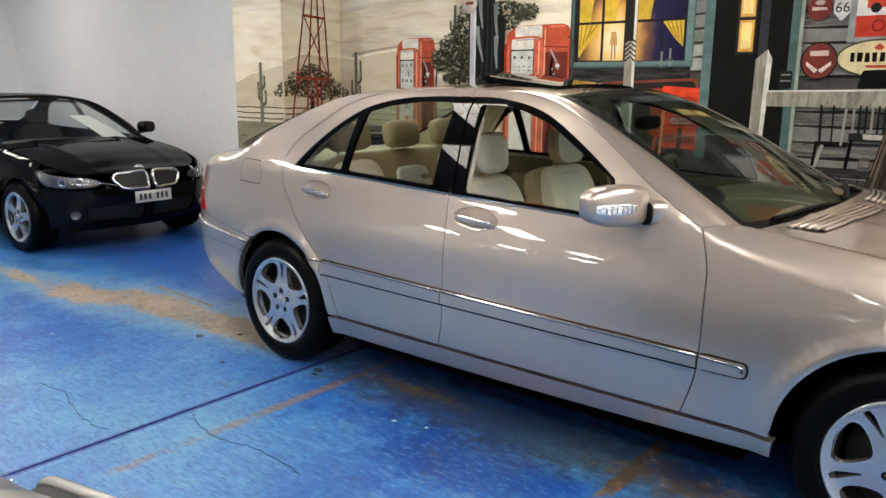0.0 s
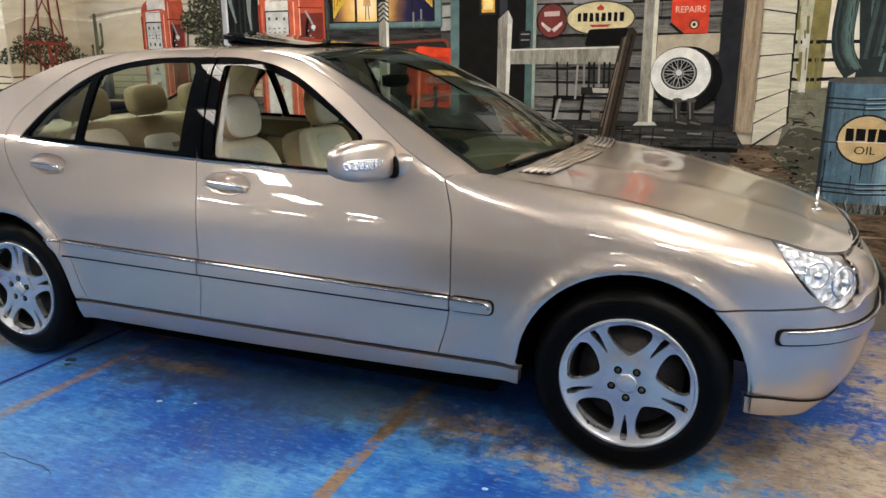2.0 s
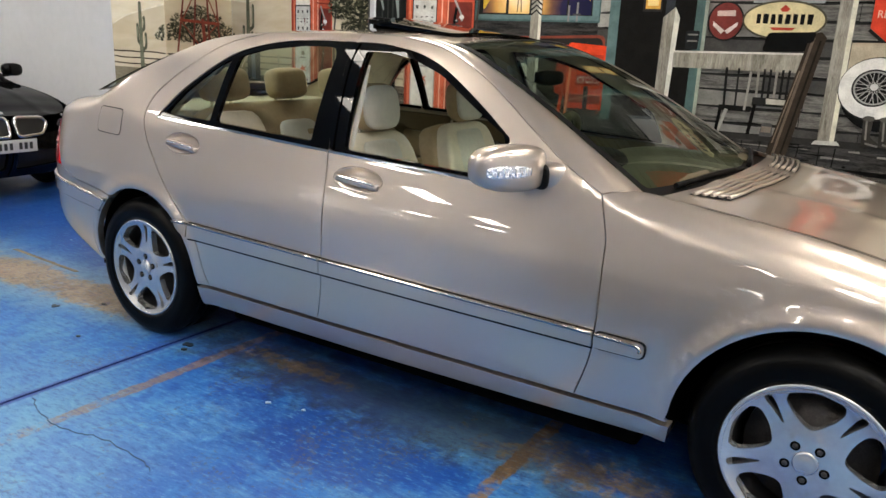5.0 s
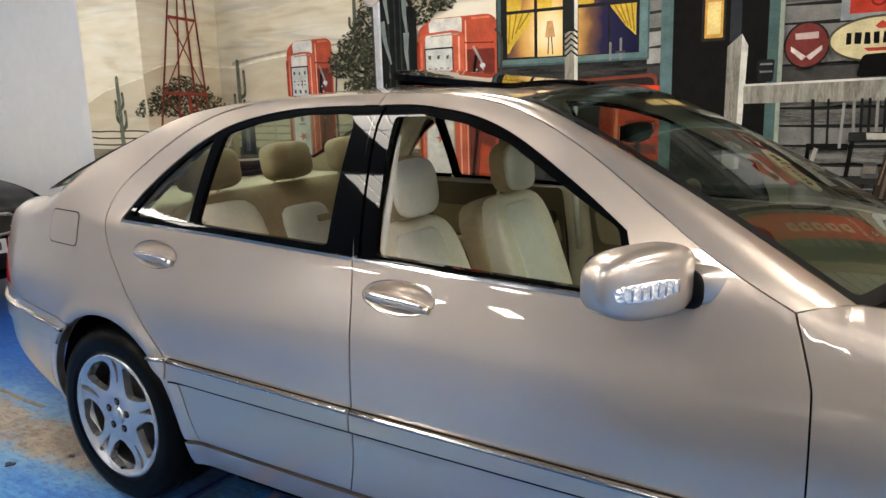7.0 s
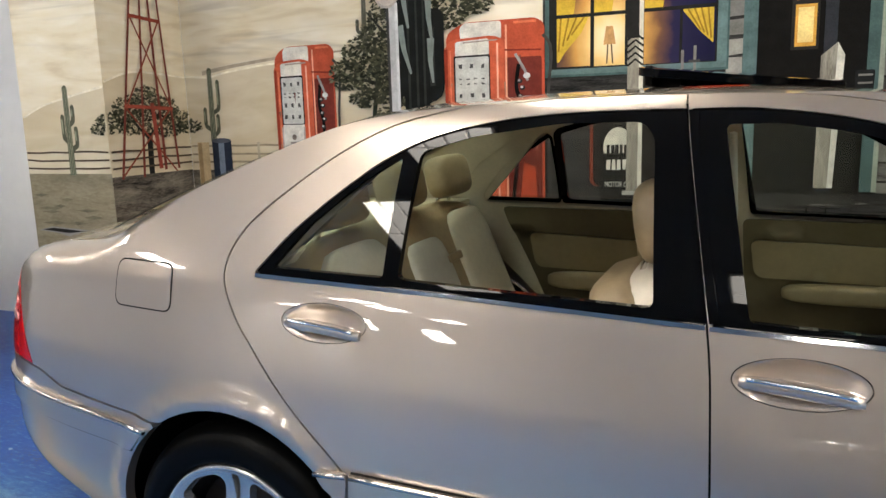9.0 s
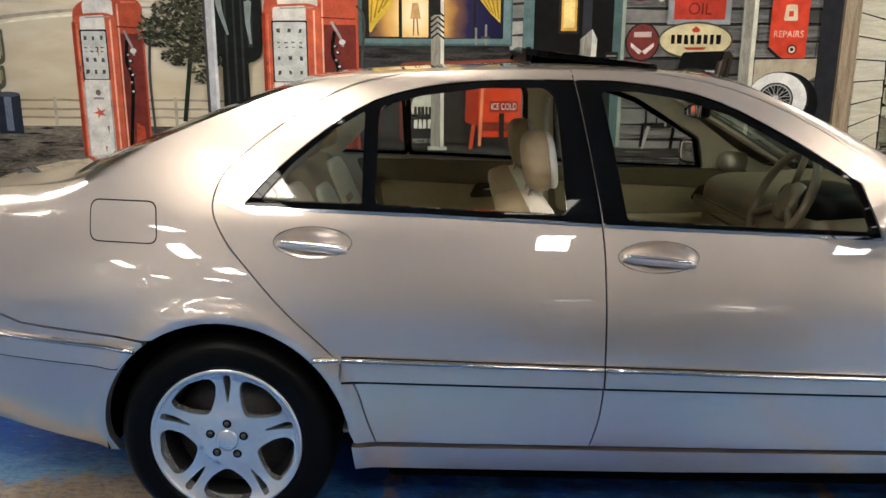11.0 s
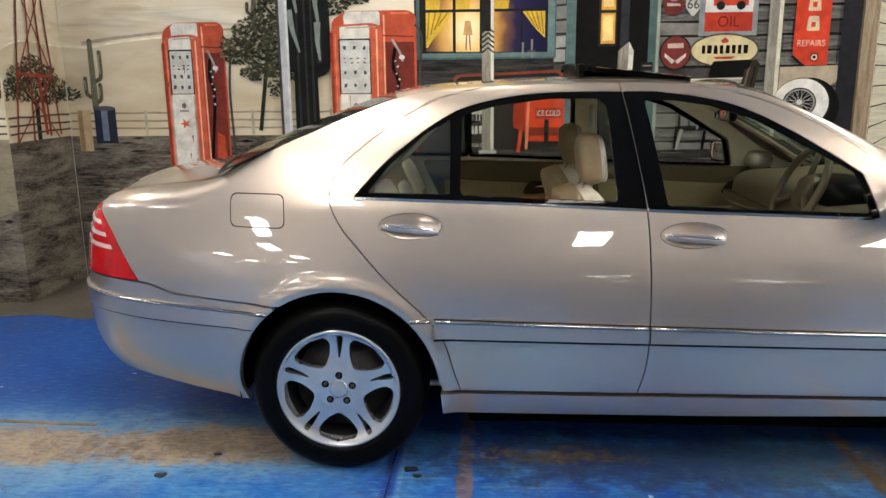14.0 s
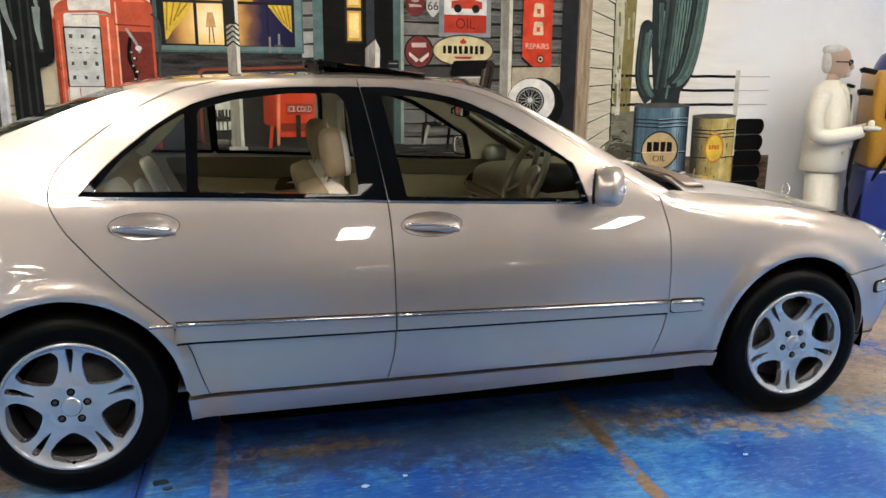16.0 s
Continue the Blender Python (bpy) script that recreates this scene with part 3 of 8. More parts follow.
def fitting():
    t = thing("ceiling_light", None, "white ceiling fitting with four lit fluorescent strips", "ceiling light", "ceiling lights")
    part("housing", box(1.26, 0.60, 0.05, 0.01, 2, (0, 0, -0.025)), HOUSING, t)
    for d in (-0.225, -0.075, 0.075, 0.225):
        for x in (-0.3, 0.3):
            part("lit_strip", box(0.57, 0.122, 0.02, 0.008, 2, (x, d * 0.96, -0.058)), TUBE, t)
    return t


first = fitting()
first.matrix_basis = pose(-1.0, -2.2, CEIL, 0, 0, 90)
# (0.4, 1.8) and (6.7, -2.0) are added fill for the mural and bumper
for x, y in ((-0.35, -0.45), (0.4, 1.8), (4.8, -1.0), (5.8, -3.8), (1.35, -3.4), (-1.25, -3.8), (-3.3, 0.6), (3.7, -1.5), (3.6, 0.9), (3.9, -4.4), (5.9, 0.6), (6.7, -2.0), (-5.6, -0.6), (-5.4, -3.4), (-7.6, 0.8)):
    copy_thing(first, pose(x, y, CEIL, 0, 0, 90))
for x, y in ((2.15, -9.4), (7.2, -9.4), (-4.7, -8.3), (-5.2, -10.4), (-5.0, -13.2), (-6.6, -16.4), (-8.7, -12.2), (-8.7, -15.6)):
    copy_thing(first, pose(x, y, CEIL, 0, 0, 90))

# ---- the mural: a flat painting on the wall, its pier and the pier's return ----
PALETTE = {}


def paint(color, vary=0.22, scale=14.0):
    deep = 0.32 + 0.68 * min(1.0, max(color) / 0.14)  # blacks of the print are very deep
    color = tuple(c * deep for c in color)
    key = (tuple(round(c, 3) for c in color), vary, scale)
    if key not in PALETTE:
        PALETTE[key] = mat("mural_paint", color, 0.62, 0.0, vary, scale, spec=0.07)
    return PALETTE[key]


CREAM, TAN, WHITEP, GREYW = (0.62, 0.53, 0.36), (0.50, 0.40, 0.235), (0.70, 0.68, 0.62), (0.40, 0.39, 0.35)
RED, DKRED, BRIGHT, RUST = (0.57, 0.115, 0.055), (0.22, 0.035, 0.02), (0.66, 0.06, 0.02), (0.24, 0.06, 0.035)
BLACK, CHAR, DKGREEN, OLIVE = (0.012, 0.012, 0.012), (0.035, 0.035, 0.033), (0.035, 0.05, 0.03), (0.20, 0.17, 0.06)
TEAL, YELLOW = (0.075, 0.13, 0.13), (0.62, 0.42, 0.05)
GREY, DGREY, BROWN, PALEB = (0.20, 0.195, 0.18), (0.085, 0.083, 0.078), (0.13, 0.085, 0.05), (0.20, 0.30, 0.36)


class Painting:
    """Flat painted shapes of one motif. place(u, v, layer) gives the point on the wall."""
    def __init__(self, name, parent, place, base=1):
        self.name, self.parent, self.place, self.base = name, parent, place, base
        self.v, self.f, self.mi, self.mats, self.n = [], [], [], [], 0

    def poly(self, pts, color, vary=0.22, scale=14.0):
        m = color if isinstance(color, bpy.types.Material) else paint(color, vary, scale)
        if m not in self.mats:
            self.mats.append(m)
        k = len(self.v)
        lay = self.base + self.n
        self.n += 1
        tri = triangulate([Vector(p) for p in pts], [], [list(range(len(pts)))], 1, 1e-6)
        for p in tri[0]:
            self.v.append(self.place(p.x, p.y, lay))
        for f in tri[2]:
            self.f.append([k + i for i in f])
            self.mi.append(self.mats.index(m))
        return self

    def rect(self, x0, z0, x1, z1, color, jit=0.0, **kw):
        j = lambda: random.uniform(-jit, jit)
        return self.poly([(x0 + j(), z0 + j()), (x1 + j(), z0 + j()), (x1 + j(), z1 + j()), (x0 + j(), z1 + j())], color, **kw)

    def oval(self, cx, cz, a, b, color, n=28, **kw):
        return self.poly([(cx + a * math.cos(2 * math.pi * i / n), cz + b * math.sin(2 * math.pi * i / n)) for i in range(n)], color, **kw)

    def stroke(self, pts, w, color, end=None, **kw):
        """A brush line of width w, tapering to end."""
        P = [Vector(p) for p in pts]
        L, R = [], []
        for i, p in enumerate(P):
            t = (P[min(i + 1, len(P) - 1)] - P[max(i - 1, 0)]).normalized()
            q = (w + ((end if end is not None else w) - w) * i / max(1, len(P) - 1)) / 2
            L.append((p.x - t.y * q, p.y + t.x * q))
            R.append((p.x + t.y * q, p.y - t.x * q))
        return self.poly(L + R[::-1], color, **kw)

    def text(self, s, cx, cz, h, color, width=None, space=1.0):
        cu = bpy.data.curves.new("lettering", "FONT")
        cu.body, cu.size, cu.align_x, cu.align_y = s, h * 1.42, "CENTER", "CENTER"
        cu.space_character = space
        ob = bpy.data.objects.new("lettering", cu)
        scene.collection.objects.link(ob)
        me = ob.to_mesh()
        co = [v.co.copy() for v in me.vertices]
        fs = [list(p.vertices) for p in me.polygons]
        w = max(c.x for c in co) - min(c.x for c in co)
        k = (width / w) if width else 1.0
        m = paint(color)
        if m not in self.mats:
            self.mats.append(m)
        b = len(self.v)
        lay = self.base + self.n
        self.n += 1
        self.v += [self.place(cx + c.x * k, cz + c.y, lay) for c in co]
        self.f += [[b + i for i in f] for f in fs]
        self.mi += [self.mats.index(m)] * len(fs)
        ob.to_mesh_clear()
        bpy.data.objects.remove(ob)
        bpy.data.curves.remove(cu)
        return self

    def done(self, label=""):
        me = bpy.data.meshes.new(self.name)
        me.from_pydata([tuple(v) for v in self.v], [], self.f)
        for m in self.mats:
            me.materials.append(m)
        me.polygons.foreach_set("material_index", self.mi)
        me.update()
        bm = bmesh.new()
        bm.from_mesh(me)
        bmesh.ops.remove_doubles(bm, verts=bm.verts, dist=2e-6)
        bm.to_mesh(me)
        bm.free()
        return part(self.name, me, None, self.parent, label)


LAYER = 0.00003
main = lambda u, v, k: Vector((u, MURAL_Y - 0.002 - LAYER * k, v))
pierf = lambda u, v, k: Vector((u, 2.22 - 0.002 - LAYER * k, v))
ret = lambda u, v, k: Vector((-2.66 + 0.002 + LAYER * k, u, v))
mural = thing("mural", None, "painted desert filling-station mural on the wall", "mural")


def sky_material():
    """Cream dusk sky in streaks, thinning out to the white wall at its far end."""
    m = mat("mural_sky", (0.66, 0.565, 0.39), 0.65, 0.0, 0.1, 2.0, color2=(0.84, 0.785, 0.65), spec=0.12)
    nt = m.node_tree
    b = nt.nodes["Principled BSDF"]
    tc = nt.nodes["Texture Coordinate"]
    mp = nt.nodes.new("ShaderNodeMapping")
    mp.inputs["Scale"].default_value = (0.55, 0.55, 2.6)
    nt.links.new(tc.outputs["Object"], mp.inputs["Vector"])
    for n in nt.nodes:
        if n.type == "TEX_NOISE":
            nt.links.new(mp.outputs[0], n.inputs["Vector"])
            n.inputs["Distortion"].default_value = 1.2
    ramp = next(n for n in nt.nodes if n.type == "VALTORGB")
    e = ramp.color_ramp.elements.new(0.46)
    e.color = (0.76, 0.68, 0.505, 1)
    sep = nt.nodes.new("ShaderNodeSeparateXYZ")
    nt.links.new(tc.outputs["Object"], sep.inputs[0])
    n4 = nt.nodes.new("ShaderNodeTexNoise")
    n4.inputs["Scale"].default_value = 3.0
    nt.links.new(tc.outputs["Object"], n4.inputs["Vector"])
    ad = nt.nodes.new("ShaderNodeMath")
    ad.operation = "MULTIPLY_ADD"
    ad.inputs[1].default_value = 0.7
    nt.links.new(n4.outputs["Fac"], ad.inputs[0])
    nt.links.new(sep.outputs["X"], ad.inputs[2])
    mr = nt.nodes.new("ShaderNodeMapRange")
    mr.inputs["From Min"].default_value, mr.inputs["From Max"].default_value = 3.9, 5.25
    nt.links.new(ad.outputs[0], mr.inputs["Value"])
    mx = nt.nodes.new("ShaderNodeMix")
    mx.data_type = "RGBA"
    nt.links.new(mr.outputs[0], mx.inputs["Factor"])
    # long grey-brown wisps of cloud
    mp2 = nt.nodes.new("ShaderNodeMapping")
    mp2.inputs["Scale"].default_value = (0.30, 0.30, 3.2)
    nt.links.new(tc.outputs["Object"], mp2.inputs["Vector"])
    n5 = nt.nodes.new("ShaderNodeTexNoise")
    n5.inputs["Scale"].default_value, n5.inputs["Detail"].default_value, n5.inputs["Distortion"].default_value = 2.2, 7, 0.9
    nt.links.new(mp2.outputs[0], n5.inputs["Vector"])
    wisp = nt.nodes.new("ShaderNodeMapRange")
    wisp.interpolation_type = "SMOOTHSTEP"
    wisp.inputs["From Min"].default_value, wisp.inputs["From Max"].default_value, wisp.inputs["To Max"].default_value = 0.50, 0.74, 0.62
    nt.links.new(n5.outputs["Fac"], wisp.inputs["Value"])
    cloud = nt.nodes.new("ShaderNodeMix")
    cloud.data_type = "RGBA"
    nt.links.new(wisp.outputs[0], cloud.inputs["Factor"])
    nt.links.new(ramp.outputs["Color"], cloud.inputs["A"])
    cloud.inputs["B"].default_value = (0.36, 0.31, 0.235, 1)
    nt.links.new(cloud.outputs["Result"], mx.inputs["A"])
    mx.inputs["B"].default_value = (0.74, 0.745, 0.75, 1)
    nt.links.new(mx.outputs["Result"], b.inputs["Base Color"])
    return m


def streaky(name, a, b2, sx, sz, scale=3.0):
    m = mat(name, a, 0.66, 0.0, 0.1, scale, color2=b2, spec=0.07)
    nt = m.node_tree
    mp = nt.nodes.new("ShaderNodeMapping")
    mp.inputs["Scale"].default_value = (sx, sx, sz)
    nt.links.new(nt.nodes["Texture Coordinate"].outputs["Object"], mp.inputs["Vector"])
    for n in nt.nodes:
        if n.type == "TEX_NOISE":
            nt.links.new(mp.outputs[0], n.inputs["Vector"])
            n.inputs["Distortion"].default_value = 0.8
    return m


SKY = sky_material()
SAND = streaky("mural_sand", (0.57, 0.48, 0.32), (0.70, 0.63, 0.475), 0.6, 2.2, 2.0)
for m in (SKY, SAND):
    for n in m.node_tree.nodes:
        if n.type == "TEX_NOISE":
            n.inputs["Scale"].default_value, n.inputs["Detail"].default_value = min(4.0, n.inputs["Scale"].default_value), 3.0
DIRT = streaky("mural_dirt", (0.018, 0.016, 0.014), (0.25, 0.22, 0.175), 1.0, 4.5, 2.6)
DIRT2 = streaky("mural_brown_dirt", (0.026, 0.017, 0.011), (0.21, 0.145, 0.092), 0.9, 5.0, 3.0)
OLDG = streaky("mural_pale_dirt", (0.20, 0.175, 0.115), (0.33, 0.29, 0.20), 1.0, 3.0, 2.0)
SIDING = streaky("mural_grey_board", (0.045, 0.044, 0.041), (0.23, 0.225, 0.205), 1.0, 9.0, 4.0)
SIDING2 = streaky("mural_dark_board", (0.010, 0.010, 0.010), (0.065, 0.063, 0.060), 1.0, 9.0, 4.0)
CREAMB = streaky("mural_cream_board", (0.44, 0.41, 0.31), (0.64, 0.60, 0.47), 1.0, 8.0, 4.0)
TIMBER = streaky("mural_timber", (0.14, 0.13, 0.105), (0.40, 0.38, 0.32), 6.0, 0.8, 4.0)
TIMBERB = streaky("mural_brown_timber", (0.20, 0.145, 0.09), (0.40, 0.32, 0.22), 6.0, 0.8, 4.0)

# backgrounds
bg = Painting("painted_sky", mural, main, 0)
bg.rect(-2.655, 0.0, 5.25, CEIL - 0.002, SKY)
bg.poly([(-2.655, 1.0), (0.1, 1.0), (0.1, 1.90), (-0.6, 1.875), (-1.3, 1.86), (-1.9, 1.84), (-2.3, 1.80), (-2.45, 1.775), (-2.655, 1.79)], SAND)
for k, c in enumerate(((0.40, 0.34, 0.255), (0.84, 0.78, 0.64))):
    bg.stroke(smooth([(-2.655, 1.79), (-2.45, 1.775), (-2.3, 1.80), (-1.9, 1.84), (-1.3, 1.86), (-0.6, 1.875), (0.1, 1.90)] if k else [(-2.5, 1.805), (-2.2, 1.845), (-1.7, 1.885), (-1.2, 1.895)], 5), 0.016 if k else 0.030, c, 0.010)
bg.rect(-2.655, 0.0, 1.6, 1.115, DIRT)
bg.rect(1.5, 0.0, 5.02, 0.86, DIRT2)
for i in range(70):
    x, z = random.uniform(1.6, 4.9), random.uniform(0.05, 0.74)
    w = random.uniform(0.05, 0.28)
    bg.poly([(x - w, z), (x, z + random.uniform(0.006, 0.02)), (x + w, z + 0.004), (x + w * 0.3, z - random.uniform(0.004, 0.014))], random.choice([BLACK, CHAR, (0.30, 0.22, 0.15), BROWN]))
for i in range(60):
    x, z = random.uniform(-2.6, 0.0), random.uniform(0.5, 1.10)
    w = random.uniform(0.04, 0.22)
    bg.poly([(x - w, z), (x, z + random.uniform(0.005, 0.018)), (x + w, z + 0.003), (x, z - random.uniform(0.003, 0.012))], random.choice([BLACK, CHAR, (0.22, 0.20, 0.17), (0.16, 0.13, 0.10)]))
bg.done("cream desert sky and stony ground")
pb = Painting("painted_sky", mural, pierf, 0)
pb.rect(-3.414, 0.0, -2.6578, CEIL - 0.002, SKY)
pb.poly([(-3.414, 1.10), (-2.6578, 1.10), (-2.6578, 1.70), (-2.9, 1.66), (-3.2, 1.60), (-3.414, 1.52)], SAND)
pb.stroke(smooth([(-3.40, 1.525), (-3.2, 1.60), (-2.9, 1.66), (-2.665, 1.70)], 5), 0.010, (0.80, 0.74, 0.60), 0.016)
pb.rect(-3.414, 0.0, -2.6578, 1.145, OLDG)
pb.poly([(-3.414, 0.0), (-2.6578, 0.0), (-2.6578, 0.66), (-2.85, 0.60), (-3.05, 0.63), (-3.25, 0.57), (-3.414, 0.60)], DIRT)
for i in range(26):
    x, z = random.uniform(-3.35, -2.72), random.uniform(0.06, 1.08)
    w = random.uniform(0.03, 0.14)
    pb.poly([(max(-3.41, x - w), z), (x, z + random.uniform(0.004, 0.02)), (min(-2.665, x + w), z + 0.003), (x, z - 0.012)], CHAR if z < 0.6 else (0.17, 0.15, 0.10))
pb.done("painted desert on the pier")
rb_ = Painting("painted_sky", mural, ret, 0)
rb_.rect(2.2179, 0.0, 2.977, CEIL - 0.002, SKY)
rb_.poly([(2.2179, 1.0), (2.977, 1.0), (2.977, 1.78), (2.7, 1.80), (2.45, 1.80), (2.2179, 1.73)], SAND)
rb_.stroke(smooth([(2.225, 1.732), (2.45, 1.80), (2.7, 1.80), (2.97, 1.782)], 5), 0.016, (0.82, 0.76, 0.62), 0.012)
rb_.rect(2.2179, 0.0, 2.977, 1.12, DIRT)
rb_.done("painted desert on the side of the pier")


def rails(p, x0, x1, zs, color, w, sag=0.008):
    n = max(2, int((x1 - x0) / 0.12))
    for z in zs:
        p.stroke([(x0 + (x1 - x0) * i / n, z + random.uniform(-sag, sag)) for i in range(n + 1)], w, color)


def cactus(p, x, z0, z1, w, arms, dark=(0.115, 0.12, 0.08), lit=(0.30, 0.31, 0.21)):
    """A column with bent arms: (side, out, low, high)."""
    for s, o, lo, hi in arms:
        p.stroke(smooth([(x, lo), (x + s * o * 0.7, lo + 0.02), (x + s * o, lo + 0.10 * (hi - lo) + 0.03), (x + s * o, hi)], 5), w * 0.62, dark)
        p.stroke([(x + s * o - w * 0.12, lo + 0.06), (x + s * o - w * 0.12, hi - 0.01)], w * 0.18, lit)
        p.oval(x + s * o, hi, w * 0.31, w * 0.31, dark, 10)
    p.stroke([(x, z0), (x, z1)], w, dark, w * 0.8)
    p.oval(x, z1, w * 0.40, w * 0.42, dark, 12)
    for d in (-0.28, 0.02, 0.28):
        p.stroke([(x + d * w, z0), (x + d * w, z1)], w * 0.10, lit, w * 0.06)


p = Painting("painted_fence", mural, pierf, 60)
rails(p, -3.41, -2.665, (1.288, 1.235, 1.180), (0.10, 0.075, 0.05), 0.012, 0.005)
p.done("thin rail fence")
p = Painting("painted_cactus", mural, pierf, 90)
cactus(p, -2.995, 1.135, 1.70, 0.055, [(-1, 0.045, 1.35, 1.52), (1, 0.065, 1.30, 1.44), (1, 0.05, 1.46, 1.58)])
p.done("grey-green saguaro cactus")
p = Painting("painted_trough", mural, pierf, 130)
p.stroke([(-3.12, 0.62), (-3.10, 0.03)], 0.06, (0.075, 0.066, 0.052))
p.stroke([(-3.11, 0.62), (-3.09, 0.03)], 0.014, (0.15, 0.14, 0.12))
p.poly([(-3.38, 0.755), (-3.25, 0.785), (-2.86, 0.765), (-2.80, 0.775), (-2.88, 0.735), (-2.92, 0.665), (-3.08, 0.715), (-3.20, 0.74)], (0.27, 0.265, 0.25))
p.poly([(-3.34, 0.760), (-3.24, 0.775), (-2.95, 0.758), (-3.10, 0.742)], CHAR)
p.poly([(-3.0, 0.725), (-2.9, 0.75), (-2.82, 0.772), (-2.90, 0.72), (-2.92, 0.68)], (0.50, 0.49, 0.46))
p.done("weathered wooden trough on a post")

# the wind pump, on the side of the pier
def round_pier(u, v, k):
    """Past the corners of the pier's side the painting goes on over the next wall."""
    k = 60 + (k - 60) * 0.10
    if u < 2.221:
        return pierf(-2.661 - (2.221 - u), v, k)
    return main(-2.655 + (u - 2.977), v, k) if u > 2.977 else ret(u, v, k)


def foliage(p, clumps, count, small, large, tones, seams=()):
    """Clumps (u, v, half width, half height) of small painted leaves, thin at their rims."""
    weight = [a * b for _, _, a, b in clumps]
    for _ in range(count):
        cu, cv, a, b = random.choices(clumps, weight)[0]
        t, r = random.uniform(0, 2 * math.pi), random.uniform(0, 1) ** 0.5
        u, v = cu + a * r * math.cos(t), cv + b * r * math.sin(t)
        q, w = random.uniform(small, large), random.uniform(-0.9, 0.9)
        near = min((abs(u - e) for e in seams), default=1.0)
        if near < 0.006:
            continue
        q = min(q, near - 0.002)
        lit = 0.5 + 0.5 * math.sin(t)
        c = tones[min(len(tones) - 1, int(random.uniform(0, 0.55 + 0.45 * lit * r) * len(tones)))]
        x, y = q * math.cos(w), q * math.sin(w)
        p.poly([(u - x, v - y), (u - y * 0.45, v + x * 0.45), (u + x, v + y), (u + y * 0.45, v - x * 0.45)], c)


LEAVES = [(0.03, 0.034, 0.022), (0.05, 0.055, 0.034), (0.07, 0.073, 0.046), (0.09, 0.09, 0.055), (0.11, 0.11, 0.066), (0.15, 0.145, 0.09), (0.22, 0.20, 0.125), (0.40, 0.35, 0.23)]
p = Painting("painted_bush", mural, round_pier, 60)
p.stroke([(2.57, 1.12), (2.58, 1.40)], 0.05, CHAR).stroke([(2.58, 1.35), (2.42, 1.50)], 0.02, CHAR).stroke([(2.58, 1.38), (2.74, 1.50)], 0.02, CHAR)
foliage(p, [(2.58, 1.60, 0.15, 0.12), (2.42, 1.56, 0.15, 0.085), (2.30, 1.49, 0.16, 0.055), (2.20, 1.435, 0.12, 0.040), (2.45, 1.44, 0.16, 0.055), (2.74, 1.56, 0.14, 0.085), (2.86, 1.49, 0.15, 0.065), (2.98, 1.43, 0.12, 0.045), (2.76, 1.42, 0.17, 0.055)], 1500, 0.010, 0.020, LEAVES, (2.221, 2.977))
p.done("dark green bush")
p = Painting("painted_fence", mural, ret, 300)
rails(p, 2.225, 2.97, (1.285, 1.23, 1.175), (0.10, 0.075, 0.05), 0.013, 0.004)
p.done("thin rail fence")
p = Painting("painted_windmill", mural, ret, 310)
for lo, hi, w in ((2.30, 2.52, 0.030), (2.49, 2.60, 0.030), (2.70, 2.66, 0.036), (2.83, 2.74, 0.030)):
    p.stroke([(lo, 1.10 if lo < 2.6 else 1.14), (lo + (hi - lo) * 0.5, 1.75), (hi, 2.40), (hi * 0.6 + 2.63 * 0.4, 3.3)], w * 0.72, (0.19, 0.05, 0.035), w * 0.42)
for z, y0, y1 in ((1.57, 2.375, 2.815), (2.16, 2.48, 2.755), (2.62, 2.52, 2.73)):
    p.stroke([(y0, z + 0.008), (y1, z - 0.008)], 0.024, (0.30, 0.065, 0.04))
for z0, z1, a, b, c, d in ((1.57, 2.16, 2.39, 2.80, 2.49, 2.75), (1.12, 1.57, 2.31, 2.81, 2.38, 2.80)):
    p.stroke([(a, z0), (d, z1)], 0.013, RUST)
    p.stroke([(b, z0), (c, z1)], 0.013, RUST)
p.stroke([(2.655, 1.15), (2.62, 1.60)], 0.036, (0.28, 0.06, 0.04))
p.done("rusty red wind pump tower")

# left part of the main wall
p = Painting("painted_fence", mural, main, 140)
rails(p, -2.64, -1.86, (1.290, 1.230, 1.172), (0.30, 0.25, 0.17), 0.014, 0.004)
rails(p, -1.42, 0.02, (1.290, 1.232, 1.175), (0.34, 0.30, 0.22), 0.014, 0.004)
for x in (-2.05, -1.22, -0.62):
    p.stroke([(x, 1.12), (x, 1.31)], 0.022, (0.42, 0.37, 0.27))
p.done("pale rail fence")
p = Painting("painted_cactus", mural, main, 160)
cactus(p, -2.435, 1.32, 1.82, 0.050, [(1, 0.065, 1.52, 1.74), (-1, 0.06, 1.40, 1.55), (1, 0.05, 1.36, 1.50)])
p.done("grey-green saguaro cactus")
p = Painting("painted_drum", mural, main, 190)
p.rect(-2.59, 1.00, -2.485, 1.315, (0.55, 0.42, 0.24)).rect(-2.585, 1.00, -2.55, 1.31, (0.36, 0.25, 0.13))
p.rect(-2.455, 1.06, -2.285, 1.325, (0.035, 0.045, 0.07)).rect(-2.40, 1.08, -2.35, 1.31, (0.16, 0.20, 0.26)).oval(-2.37, 1.325, 0.085, 0.018, (0.09, 0.10, 0.12))
p.done("dark oil drum beside a sawn post")


